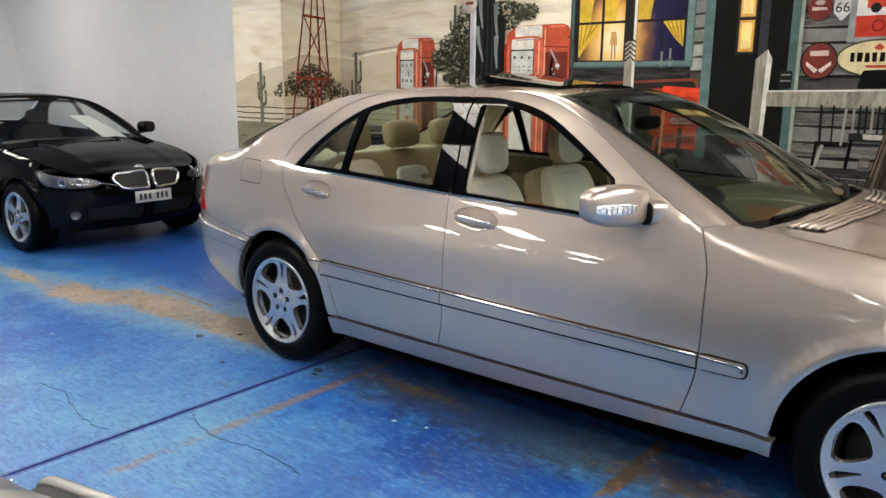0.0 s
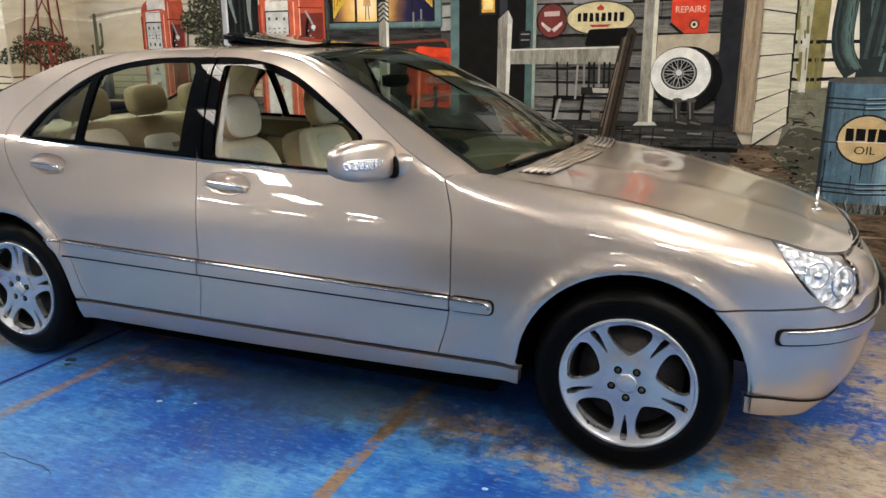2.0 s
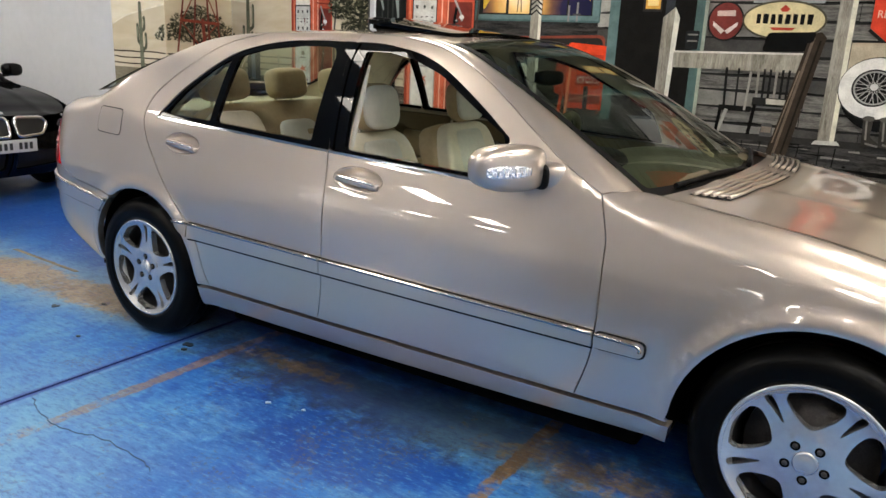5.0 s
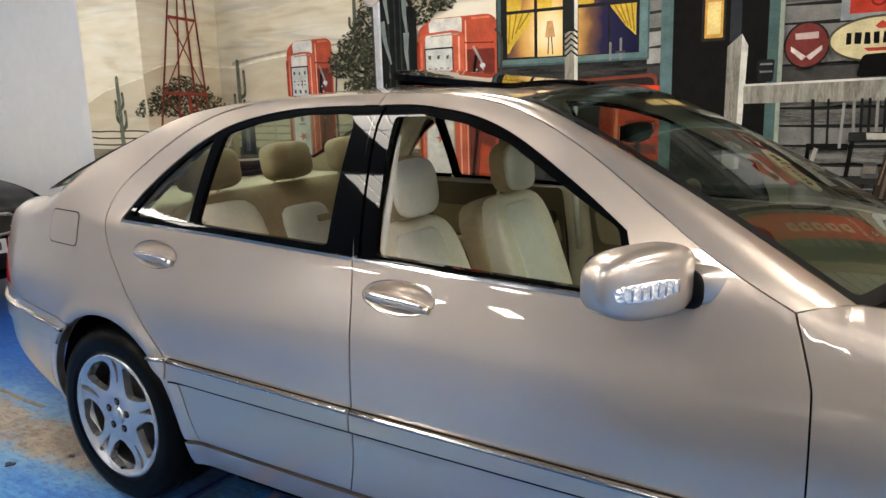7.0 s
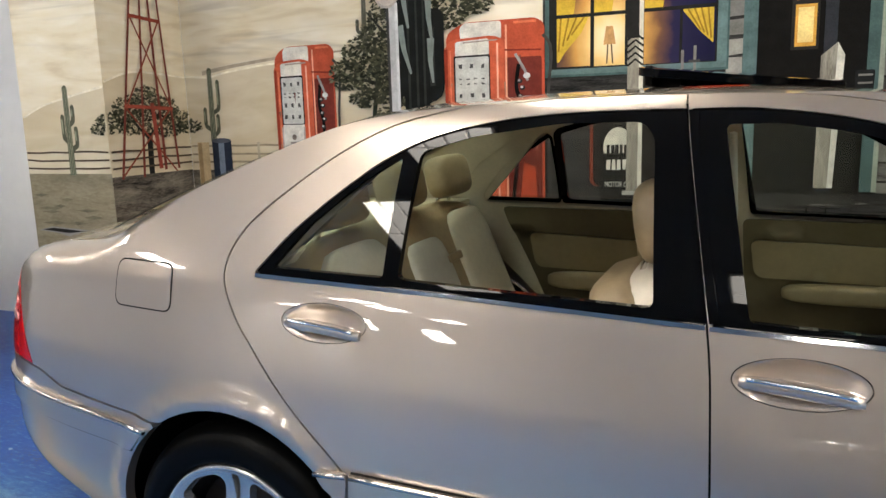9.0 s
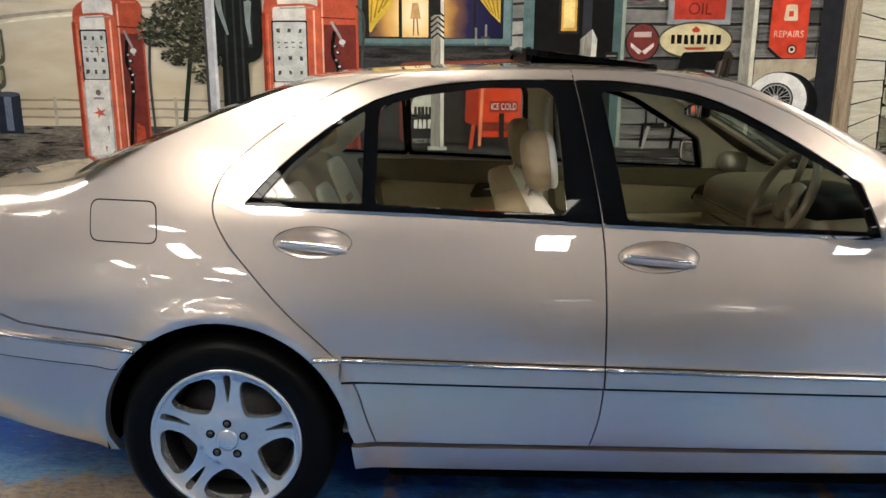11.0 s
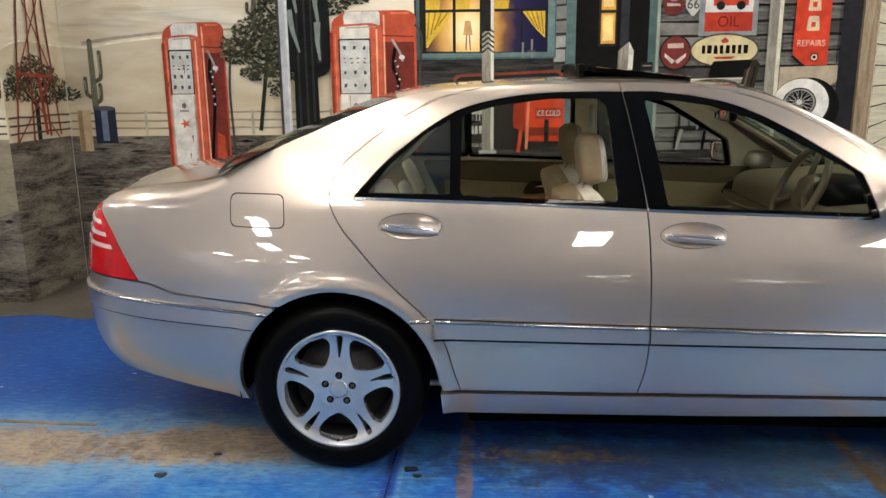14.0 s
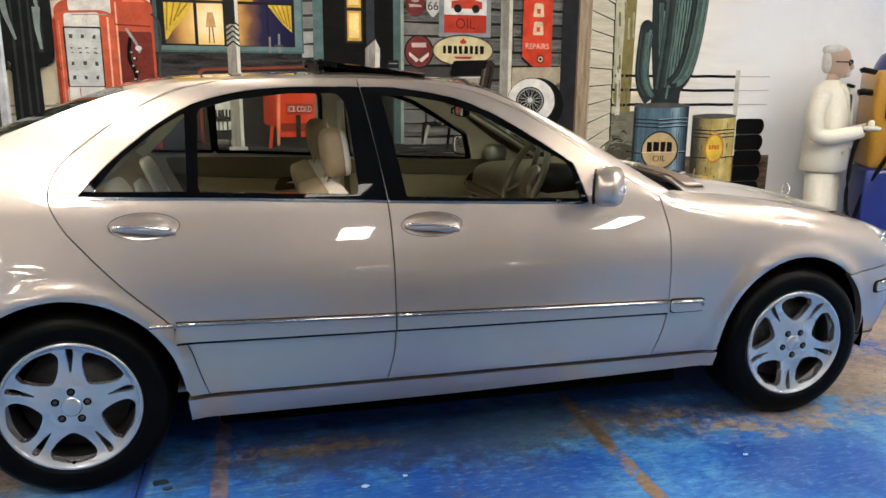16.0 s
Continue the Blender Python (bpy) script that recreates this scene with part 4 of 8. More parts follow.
def pump(name, x0, xf, x1, z0, z1, base, dial, label):
    """A rounded old fuel pump: lit front from x0 to xf, side to x1."""
    p = Painting(name, mural, main, base)
    w, d, h = xf - x0, x1 - xf, z1 - z0
    p.poly(rounded([(x0 + 0.04 * w, z0), (x1, z0), (x1, z1 - 0.035), (x1 - 0.2 * d, z1), (x0 + 0.35 * w, z1), (x0 + 0.04 * w, z1 - 0.06)], 0.05), (0.46, 0.085, 0.042))
    p.poly(rounded([(xf + 0.12 * d, z0), (x1 - 0.06 * d, z0), (x1 - 0.06 * d, z1 - 0.22), (xf + 0.12 * d, z1 - 0.22)], 0.02), (0.16, 0.03, 0.022))
    p.poly([(xf + 0.30 * d, z0), (x1 - 0.1 * d, z0), (x1 - 0.22 * d, z0 + 0.38 * h), (xf + 0.52 * d, z0 + 0.40 * h)], (0.44, 0.07, 0.03))
    p.poly(rounded([(x0 + 0.30 * w, z1 - 0.11), (xf + 0.02 * d, z1 - 0.11), (xf + 0.02 * d, z1 - 0.004), (x0 + 0.36 * w, z1 - 0.004), (x0 + 0.28 * w, z1 - 0.03)], 0.02), WHITEP)
    p.poly(rounded([(x0, z0), (xf + 0.02, z0), (xf + 0.02, z1 - 0.11), (xf - 0.05, z1 - 0.085), (x0 + 0.05, z1 - 0.095), (x0, z1 - 0.14)], 0.035), RED)
    p.poly(rounded([(x0 + 0.16 * w, z0), (xf - 0.20 * w, z0), (xf - 0.20 * w, z1 - 0.10), (x0 + 0.20 * w, z1 - 0.11)], 0.02), WHITEP)
    p.stroke([(xf - 0.02, z0), (xf - 0.02, z1 - 0.13)], 0.012, (0.80, 0.42, 0.30))
    p.stroke([(xf + 0.035, z0), (xf + 0.035, z1 - 0.03)], 0.012, (0.78, 0.36, 0.24))
    a, b, c, e = x0 + 0.18 * w, xf - 0.20 * w, dial, z1 - 0.205
    p.poly(rounded([(a - 0.004, c - 0.006), (b + 0.006, c - 0.006), (b + 0.006, e + 0.012), (a - 0.004, e + 0.010)], 0.012), CHAR)
    p.poly(rounded([(a + 0.006, c), (b - 0.002, c), (b - 0.002, e), (a + 0.006, e)], 0.01), (0.56, 0.57, 0.54))
    for row, n, hh in ((0.86, 3, 0.030), (0.66, 4, 0.008), (0.58, 4, 0.008), (0.40, 3, 0.032), (0.15, 3, 0.030)):
        for i in range(n):
            u = a + (b - a) * (0.18 + 0.64 * i / (n - 1))
            z = c + (e - c) * row
            p.rect(u - 0.010, z - hh * 0.4, u + 0.010, z + hh * 0.4, (0.10, 0.10, 0.10), 0.004)
    p.oval((a + b) / 2, c - 0.09, 0.018, 0.020, (0.20, 0.16, 0.14))
    p.rect((a + b) / 2 - 0.035, c - 0.135, (a + b) / 2 + 0.035, c - 0.122, (0.30, 0.26, 0.24), 0.004)
    u, z = (a + b) / 2, c - 0.225
    p.poly([(u + 0.05 * math.cos(t) * (1 if i % 2 else 0.35), z + 0.04 * math.sin(t) * (1 if i % 2 else 0.35)) for i, t in enumerate(np.arange(0, 6.28, 0.628))], RED)
    # worn edges and shading of the enamel
    p.stroke([(x0 + 0.012, z0), (x0 + 0.012, z1 - 0.15)], 0.022, (0.30, 0.045, 0.022))
    p.stroke([(x0 + 0.055 * w + 0.02, z0), (x0 + 0.055 * w + 0.02, z1 - 0.16)], 0.008, (0.74, 0.22, 0.12))
    p.stroke([(xf - 0.205 * w, z0), (xf - 0.205 * w, c - 0.02)], 0.012, (0.40, 0.38, 0.34))
    p.stroke([(x0 + 0.165 * w, z0), (x0 + 0.165 * w, c - 0.02)], 0.010, (0.44, 0.40, 0.36))
    p.stroke([(x0 + 0.34 * w, z1 - 0.118), (xf - 0.02, z1 - 0.112)], 0.008, (0.34, 0.30, 0.27))
    p.stroke([(xf + 0.30 * d, z1 - 0.02), (x1 - 0.18 * d, z1 - 0.02)], 0.014, (0.70, 0.18, 0.09))
    p.stroke([(xf + 0.10 * d, z1 - 0.175), (x1 - 0.02, z1 - 0.185)], 0.010, (0.20, 0.03, 0.02))
    for q in range(12):
        u, z = random.uniform(x0 + 0.02, x1 - 0.04), random.uniform(z0 + 0.1, z1 - 0.2)
        p.poly([(u, z), (u + 0.006, z - random.uniform(0.02, 0.09)), (u + 0.012, z + 0.004)], random.choice([(0.30, 0.16, 0.11), (0.42, 0.20, 0.13), (0.16, 0.05, 0.04)]))
    # hose and nozzle
    p.stroke(smooth([(xf + 0.42 * d, z1 - 0.26), (xf + 0.36 * d, z1 - 0.40), (xf + 0.50 * d, z1 - 0.55), (xf + 0.30 * d, z0 + 0.30 * h), (xf + 0.16 * d, z0)], 5), 0.024, BLACK)
    p.stroke([(xf + 0.34 * d, z1 - 0.20), (xf + 0.56 * d, z1 - 0.30), (xf + 0.62 * d, z1 - 0.36)], 0.017, (0.30, 0.30, 0.30))
    p.oval(xf + 0.60 * d, z1 - 0.33, 0.022, 0.018, (0.6, 0.62, 0.62), 10)
    for q, (fu, fz) in enumerate(((0.44, 0.36), (0.50, 0.40), (0.46, 0.45), (0.54, 0.49), (0.48, 0.54), (0.52, 0.60))):
        p.oval(xf + fu * d, z1 - fz, 0.017, 0.014, (0.05, 0.05, 0.05), 9).oval(xf + fu * d - 0.004, z1 - fz + 0.004, 0.009, 0.007, (0.66, 0.66, 0.64) if q % 2 else (0.34, 0.34, 0.33), 8)
    p.stroke(smooth([(x1 - 0.01, z1 - 0.10), (x1 + 0.04, z1 - 0.20), (x1 + 0.02, z1 - 0.55), (x1 + 0.05, z0)], 5), 0.018, DGREY)
    return p.done(label)


pump("painted_fuel_pump", -1.88, -1.60, -1.40, 0.60, 1.945, 210, 1.43, "red and white antique fuel pump")
p = Painting("painted_cactus", mural, main, 270)
cactus(p, -1.16, 1.85, 2.20, 0.040, [(-1, 0.05, 1.98, 2.07), (1, 0.045, 1.96, 2.12)], (0.10, 0.10, 0.075), (0.22, 0.21, 0.15))
p.done("small dark cactus behind the tree")
p = Painting("painted_tree", mural, lambda u, v, k: main(u, v, 295 + (k - 295) * 0.18), 295)
p.stroke([(-1.16, 1.15), (-1.10, 1.55), (-1.05, 1.9)], 0.03, DKGREEN)
p.stroke(smooth([(-0.80, 1.45), (-0.98, 1.62), (-1.18, 1.70), (-1.34, 1.72)], 5), 0.04, CHAR, 0.010)
p.stroke(smooth([(-0.80, 1.60), (-0.92, 1.86), (-1.05, 2.02), (-1.14, 2.12)], 5), 0.035, CHAR, 0.010)
foliage(p, [(-1.30, 1.74, 0.13, 0.10), (-1.18, 1.86, 0.15, 0.12), (-1.10, 1.68, 0.15, 0.10), (-1.02, 1.98, 0.16, 0.13), (-0.98, 1.80, 0.16, 0.13), (-1.16, 1.58, 0.13, 0.06), (-0.92, 2.16, 0.18, 0.11), (-0.95, 1.60, 0.14, 0.08), (-0.78, 1.78, 0.14, 0.16), (-0.62, 2.10, 0.20, 0.12), (-0.42, 2.12, 0.14, 0.07), (-1.02, 1.46, 0.09, 0.06)], 2300, 0.011, 0.025, LEAVES)
p.done("dark spiky desert tree")
p = Painting("painted_cactus", mural, main, 850)
cactus(p, -0.79, 0.95, 2.55, 0.19, [(-1, 0.135, 1.62, 2.2), (1, 0.13, 1.58, 2.05)], (0.022, 0.025, 0.024), (0.05, 0.055, 0.05))
for x0, z0, x1, z1 in ((-0.90, 2.02, -0.83, 1.72), (-0.87, 2.3, -0.84, 2.0), (-0.70, 2.2, -0.68, 1.9), (-0.69, 1.93, -0.68, 1.66)):
    p.stroke([(x0, z0), ((x0 + x1) / 2 - 0.01, (z0 + z1) / 2), (x1, z1)], 0.05, (0.22, 0.26, 0.24), 0.015)
p.done("dark saguaro cactus with pale highlights")
p = Painting("painted_sign_post", mural, main, 900)
p.rect(-0.992, 1.03, -0.910, 2.16, (0.50, 0.51, 0.52)).rect(-0.992, 1.03, -0.972, 2.16, DGREY).rect(-0.93, 1.03, -0.910, 2.16, (0.66, 0.67, 0.68))
p.oval(-0.985, 2.215, 0.085, 0.085, (0.46, 0.42, 0.38)).oval(-0.985, 2.215, 0.07, 0.07, (0.62, 0.56, 0.50)).rect(-1.03, 2.205, -0.94, 2.23, RUST)
p.done("white pole with a round sign")

pump("painted_fuel_pump", -0.60, -0.235, 0.035, 0.60, 2.005, 960, 1.42, "red and white antique fuel pump")

# the filling station
p = Painting("painted_wall", mural, main, 140)
p.rect(0.02, 0.0, 1.78, CEIL - 0.002, SIDING2)
p.rect(0.02, 0.0, 3.16, 0.955, DGREY)
p.rect(1.77, 0.94, 3.17, CEIL - 0.002, CHAR)
z = 0.95
while z < 3.3:
    h = random.uniform(0.095, 0.125)
    x = 1.775
    while x < 3.15:
        w = random.uniform(0.35, 0.9)
        x1 = min(3.16, x + w)
        p.poly([(x, z + 0.006), (x1 - 0.004, z + 0.010), (x1 - 0.004, z + h - 0.006), ((x + x1) / 2, z + h - 0.012), (x, z + h - 0.004)], SIDING if z > 1.0 and random.random() > 0.25 else (GREY if random.random() > 0.4 else DGREY))
        if random.random() > 0.35:
            u = random.uniform(x, max(x + 0.01, x1 - 0.2))
            p.poly([(u, z + 0.002), (u + random.uniform(0.08, 0.3), z + random.uniform(0.008, 0.022)), (min(x1, u + 0.35), z + 0.001)], BLACK)
        x = x1
    z += h
z = 1.03
while z < 3.3:
    p.rect(1.03, z, 1.115, z + 0.085, random.choice([GREY, DGREY, (0.34, 0.33, 0.30)]), 0.006)
    z += 0.10
p.rect(0.03, 1.02, 1.75, 1.04, CHAR).rect(0.03, 0.80, 3.2, 0.83, BLACK)
p.done("weathered dark and grey boarded wall")
p = Painting("painted_porch", mural, main, 420)
p.poly([(0.9, 0.83), (3.24, 0.83), (3.17, 0.955), (1.2, 0.955)], SIDING2)
p.poly([(1.2, 0.955), (3.17, 0.955), (3.12, 1.0), (1.3, 0.99)], (0.05, 0.049, 0.046))
for i in range(34):
    x, z = random.uniform(1.0, 3.1), random.uniform(0.84, 0.97)
    p.rect(x, z, x + random.uniform(0.04, 0.2), z + 0.008, random.choice([GREY, CHAR, BLACK]), 0.004)
for i in range(20):
    x = random.uniform(1.1, 3.05)
    p.stroke([(x, 0.835), (x + random.uniform(-0.01, 0.02), 0.95)], random.uniform(0.004, 0.010), BLACK)
p.done("dark stone porch edge")
p = Painting("painted_rubble", mural, lambda u, v, k: main(u, v, 475 + (k - 475) * 0.4), 475)
for i in range(190):
    x, z, q = random.uniform(1.5, 3.6), random.uniform(0.55, 0.86), random.uniform(0.005, 0.017)
    p.poly([(x - q, z), (x - q * 0.4, z + q * 0.6), (x + q * 0.6, z + q * 0.5), (x + q, z - q * 0.2), (x, z - q * 0.5)], random.choice([BLACK, BLACK, CHAR, DGREY, BROWN, (0.20, 0.18, 0.15)]))
p.done("dark stony rubble before the porch")
def lit_room(name, cx, cz):
    """Painted lamplight behind panes: pale at the lamp, amber round it, then brown and night blue."""
    m = mat(name, (0.5, 0.4, 0.2), 0.62, 0.0, 0.1, 10.0, spec=0.07)
    nt = m.node_tree
    tc = nt.nodes["Texture Coordinate"]
    mp = nt.nodes.new("ShaderNodeMapping")
    mp.inputs["Location"].default_value = (-cx, 0, -cz * 0.8)
    mp.inputs["Scale"].default_value = (1, 0, 0.8)
    nt.links.new(tc.outputs["Object"], mp.inputs["Vector"])
    ln = nt.nodes.new("ShaderNodeVectorMath")
    ln.operation = "LENGTH"
    nt.links.new(mp.outputs[0], ln.inputs[0])
    wob = nt.nodes.new("ShaderNodeTexNoise")
    wob.inputs["Scale"].default_value, wob.inputs["Detail"].default_value = 9.0, 4
    nt.links.new(tc.outputs["Object"], wob.inputs["Vector"])
    ad = nt.nodes.new("ShaderNodeMath")
    ad.operation = "MULTIPLY_ADD"
    ad.inputs[1].default_value = 0.10
    nt.links.new(wob.outputs["Fac"], ad.inputs[0])
    nt.links.new(ln.outputs["Value"], ad.inputs[2])
    ramp = nt.nodes.new("ShaderNodeValToRGB")
    ramp.color_ramp.elements[0].position, ramp.color_ramp.elements[0].color = 0.06, (0.95, 0.84, 0.60, 1)
    ramp.color_ramp.elements[1].position, ramp.color_ramp.elements[1].color = 0.60, (0.012, 0.012, 0.04, 1)
    for q, c in ((0.16, (0.88, 0.62, 0.26)), (0.25, (0.62, 0.33, 0.09)), (0.33, (0.16, 0.08, 0.05)), (0.40, (0.022, 0.02, 0.06))):
        ramp.color_ramp.elements.new(q).color = (*c, 1)
    nt.links.new(ad.outputs[0], ramp.inputs["Fac"])
    nt.links.new(ramp.outputs["Color"], nt.nodes["Principled BSDF"].inputs["Base Color"])
    return m


ROOM = lit_room("mural_lamplight", 0.41, 1.86)
p = Painting("painted_window", mural, main, 460)
p.rect(0.035, 1.655, 1.045, 2.9, TEAL).rect(0.06, 1.68, 1.01, 2.9, CHAR)
p.rect(0.105, 1.712, 0.30, 1.985, ROOM).poly([(0.105, 1.985), (0.29, 1.985), (0.25, 1.90), (0.15, 1.79), (0.118, 1.74), (0.105, 1.74)], YELLOW)
for k in range(4):
    p.stroke([(0.13 + 0.045 * k, 1.985), (0.115 + 0.025 * k, 1.80 + 0.03 * k)], 0.010, (0.30, 0.18, 0.02))
p.rect(0.322, 1.708, 0.495, 1.985, ROOM)
p.poly([(0.375, 1.825), (0.445, 1.825), (0.428, 1.925), (0.39, 1.925)], (0.62, 0.34, 0.14)).stroke([(0.40, 1.825), (0.395, 1.72)], 0.008, BROWN).stroke([(0.42, 1.825), (0.428, 1.72)], 0.008, BROWN)
p.rect(0.60, 1.705, 0.975, 1.985, ROOM)
p.poly([(0.80, 1.985), (0.965, 1.985), (0.965, 1.80), (0.90, 1.86)], YELLOW)
for k in range(4):
    p.stroke([(0.83 + 0.035 * k, 1.985), (0.90 + 0.018 * k, 1.87 - 0.015 * k)], 0.009, (0.30, 0.18, 0.02))
p.rect(0.79, 1.705, 0.805, 1.985, CHAR)
for x0, x1 in ((0.105, 0.30), (0.322, 0.495), (0.60, 0.975)):
    p.rect(x0, 2.005, x1, 2.30, ROOM).poly([(x0, 2.005), (x0 + 0.10, 2.005), (x0 + 0.14, 2.3), (x0, 2.3)], YELLOW)
p.rect(0.06, 1.985, 1.01, 2.005, CHAR).rect(0.985, 1.69, 1.035, 2.9, (0.13, 0.21, 0.21)).rect(0.06, 1.668, 1.035, 1.70, (0.12, 0.19, 0.19))
p.rect(0.80, 1.66, 0.815, 1.77, GREY).rect(0.865, 1.66, 0.88, 1.79, GREY).rect(0.84, 1.70, 0.90, 1.715, DGREY)
p.done("lamp-lit window with yellow curtains")
p = Painting("painted_bench", mural, main, 540)
p.poly(rounded([(0.30, 1.02), (1.10, 1.02), (1.10, 1.575), (0.30, 1.545)], 0.05), (0.20, 0.05, 0.03)).poly(rounded([(0.32, 1.02), (1.085, 1.02), (1.085, 1.555), (0.32, 1.527)], 0.05), (0.045, 0.04, 0.036))
p.done("dark bench with a red outline")
p = Painting("painted_cooler", mural, main, 560)
p.poly(rounded([(0.74, 1.16), (0.84, 1.13), (0.85, 1.50), (0.75, 1.50)], 0.02), (0.36, 0.04, 0.02))
p.poly(rounded([(0.83, 1.06), (1.13, 1.06), (1.13, 1.50), (0.83, 1.52)], 0.03), BRIGHT)
p.rect(0.86, 1.10, 1.10, 1.16, DKRED).rect(0.86, 1.38, 1.10, 1.44, (0.40, 0.04, 0.02)).rect(0.97, 1.06, 1.005, 1.22, CHAR)
p.stroke([(0.84, 1.0), (0.86, 1.46)], 0.02, (0.80, 0.30, 0.16)).stroke([(0.78, 0.98), (0.80, 1.14)], 0.025, (0.55, 0.07, 0.03))
p.rect(0.905, 1.225, 1.095, 1.300, (0.30, 0.03, 0.02)).text("ICE COLD", 1.0, 1.262, 0.042, (0.72, 0.70, 0.66), 0.17)
p.done("bright red drinks cooler lettered ICE COLD")
p = Painting("painted_sign", mural, main, 590)
p.poly(rounded([(0.365, 0.93), (0.565, 0.93), (0.565, 1.37), (0.365, 1.37)], 0.02), CHAR)
p.poly([(0.385 + 0.08 + 0.085 * math.cos(t), 1.245 + 0.115 * math.sin(t)) for t in np.linspace(-0.3, math.pi + 0.3, 20)], (0.66, 0.64, 0.54))
for zz, n, hh in ((1.235, 6, 0.050), (1.145, 5, 0.058)):
    for i in range(n):
        x = 0.395 + 0.15 * (i + 0.5) / n
        p.rect(x - 0.010, zz - hh / 2, x + 0.010, zz + hh / 2, (0.68, 0.66, 0.58) if zz < 1.2 else CHAR, 0.003)
p.text("MOTOR OIL", 0.465, 1.03, 0.030, (0.66, 0.64, 0.56), 0.15)
p.done("black roadside sign lettered MOTOR OIL")
p = Painting("painted_post", mural, main, 620)
p.rect(0.512, 0.99, 0.598, 2.9, TIMBER).rect(0.575, 0.99, 0.598, 2.9, (0.62, 0.60, 0.52)).rect(0.512, 1.85, 0.575, 2.9, CHAR)
for k in range(5):
    p.stroke([(0.512, 1.70 + 0.035 * k), (0.555, 1.735 + 0.035 * k), (0.598, 1.70 + 0.035 * k)], 0.012, CHAR)
p.rect(0.49, 0.97, 0.62, 0.995, (0.5, 0.49, 0.44))
p.done("weathered white porch post")
p = Painting("painted_door", mural, main, 640)
p.rect(1.185, 1.0, 1.70, CEIL - 0.002, (0.018, 0.017, 0.016)).rect(1.345, 1.735, 1.475, 2.35, (0.05, 0.045, 0.04))
door = p.done("dark doorway with lit amber panes")
for k, (z0, z1) in enumerate(((1.752, 1.962), (1.985, 2.25))):
    p = Painting("lit_pane", door, main, 652 + 3 * k)
    p.rect(1.362, z0, 1.462, z1, (0.72, 0.38, 0.07)).rect(1.375, z0 + 0.02, 1.448, z1 - 0.015, (0.92, 0.68, 0.28))
    p.done("lit amber pane")
p = Painting("door_edge", door, main, 660)
p.rect(1.50, 1.0, 1.56, 2.9, (0.05, 0.055, 0.065)).done()
p = Painting("door_post", door, main, 662)
p.rect(1.115, 1.0, 1.185, CEIL - 0.002, (0.10, 0.165, 0.165)).done("teal door post")
p = Painting("door_post", door, main, 664)
p.rect(1.70, 1.0, 1.775, CEIL - 0.002, (0.075, 0.13, 0.125)).rect(1.755, 1.0, 1.778, CEIL - 0.002, (0.30, 0.34, 0.28)).done("teal door post")
p = Painting("painted_rail", mural, main, 680)
p.poly([(1.485, 1.02), (1.575, 1.02), (1.60, 1.70), (1.565, 1.765), (1.49, 1.70)], TIMBER).poly([(1.55, 1.02), (1.575, 1.02), (1.60, 1.70), (1.565, 1.765)], (0.66, 0.65, 0.58))
p.poly([(1.585, 1.385), (2.36, 1.385), (2.42, 1.475), (2.40, 1.50), (1.585, 1.485)], TIMBER).stroke([(1.585, 1.485), (2.42, 1.50)], 0.012, (0.62, 0.60, 0.54))
p.poly(rounded([(1.655, 1.50), (1.735, 1.50), (1.74, 1.62), (1.65, 1.62)], 0.015), (0.03, 0.032, 0.034)).rect(1.665, 1.55, 1.73, 1.56, GREY).rect(1.665, 1.59, 1.73, 1.60, GREY)
p.poly(rounded([(2.13, 1.505), (2.42, 1.515), (2.425, 1.625), (2.16, 1.61)], 0.03), (0.014, 0.014, 0.014))
p.done("grey timber porch rail with a jar")
p = Painting("painted_stool", mural, main, 720)
p.rect(1.92, 1.13, 2.12, 1.165, (0.02, 0.02, 0.02)).stroke([(1.97, 1.14), (1.93, 0.99)], 0.022, (0.36, 0.35, 0.31)).stroke([(2.08, 1.14), (2.09, 1.38)], 0.014, (0.30, 0.29, 0.26)).stroke([(1.95, 1.16), (1.94, 1.40)], 0.016, (0.03, 0.03, 0.03)).stroke([(2.02, 1.16), (2.015, 1.40)], 0.012, (0.03, 0.03, 0.03)).stroke([(1.93, 1.13), (1.92, 1.0)], 0.02, BLACK)
p.done("dark low stool")
p = Painting("painted_chair", mural, main, 730)
p.rect(2.12, 1.172, 2.36, 1.225, (0.04, 0.04, 0.038)).rect(2.20, 1.19, 2.34, 1.222, (0.44, 0.42, 0.36), 0.006)
chair = p.done("dark spindle-back chair")
for k in range(6):
    Painting("spindle", chair, main, 733 + k).stroke([(2.14 + 0.035 * k, 1.225), (2.135 + 0.036 * k, 1.40)], 0.014, (0.03, 0.03, 0.03) if k % 3 else (0.26, 0.25, 0.22)).done()
for k, (x0, x1) in enumerate(((2.14, 2.12), (2.33, 2.36))):
    Painting("leg", chair, main, 740 + k).stroke([(x0, 1.18), (x1, 0.99)], 0.022, BLACK).done()
Painting("stretcher", chair, main, 743).stroke([(2.15, 1.08), (2.33, 1.08)], 0.014, GREY).done()
p = Painting("painted_tin", mural, main, 745)
p.poly(rounded([(2.19, 0.985), (2.27, 0.985), (2.26, 1.07), (2.20, 1.07)], 0.01), (0.10, 0.10, 0.10)).rect(2.20, 1.01, 2.26, 1.045, (0.20, 0.17, 0.14), 0.004)
p.done("small dark tin below the chair")
p = Painting("painted_post", mural, main, 760)
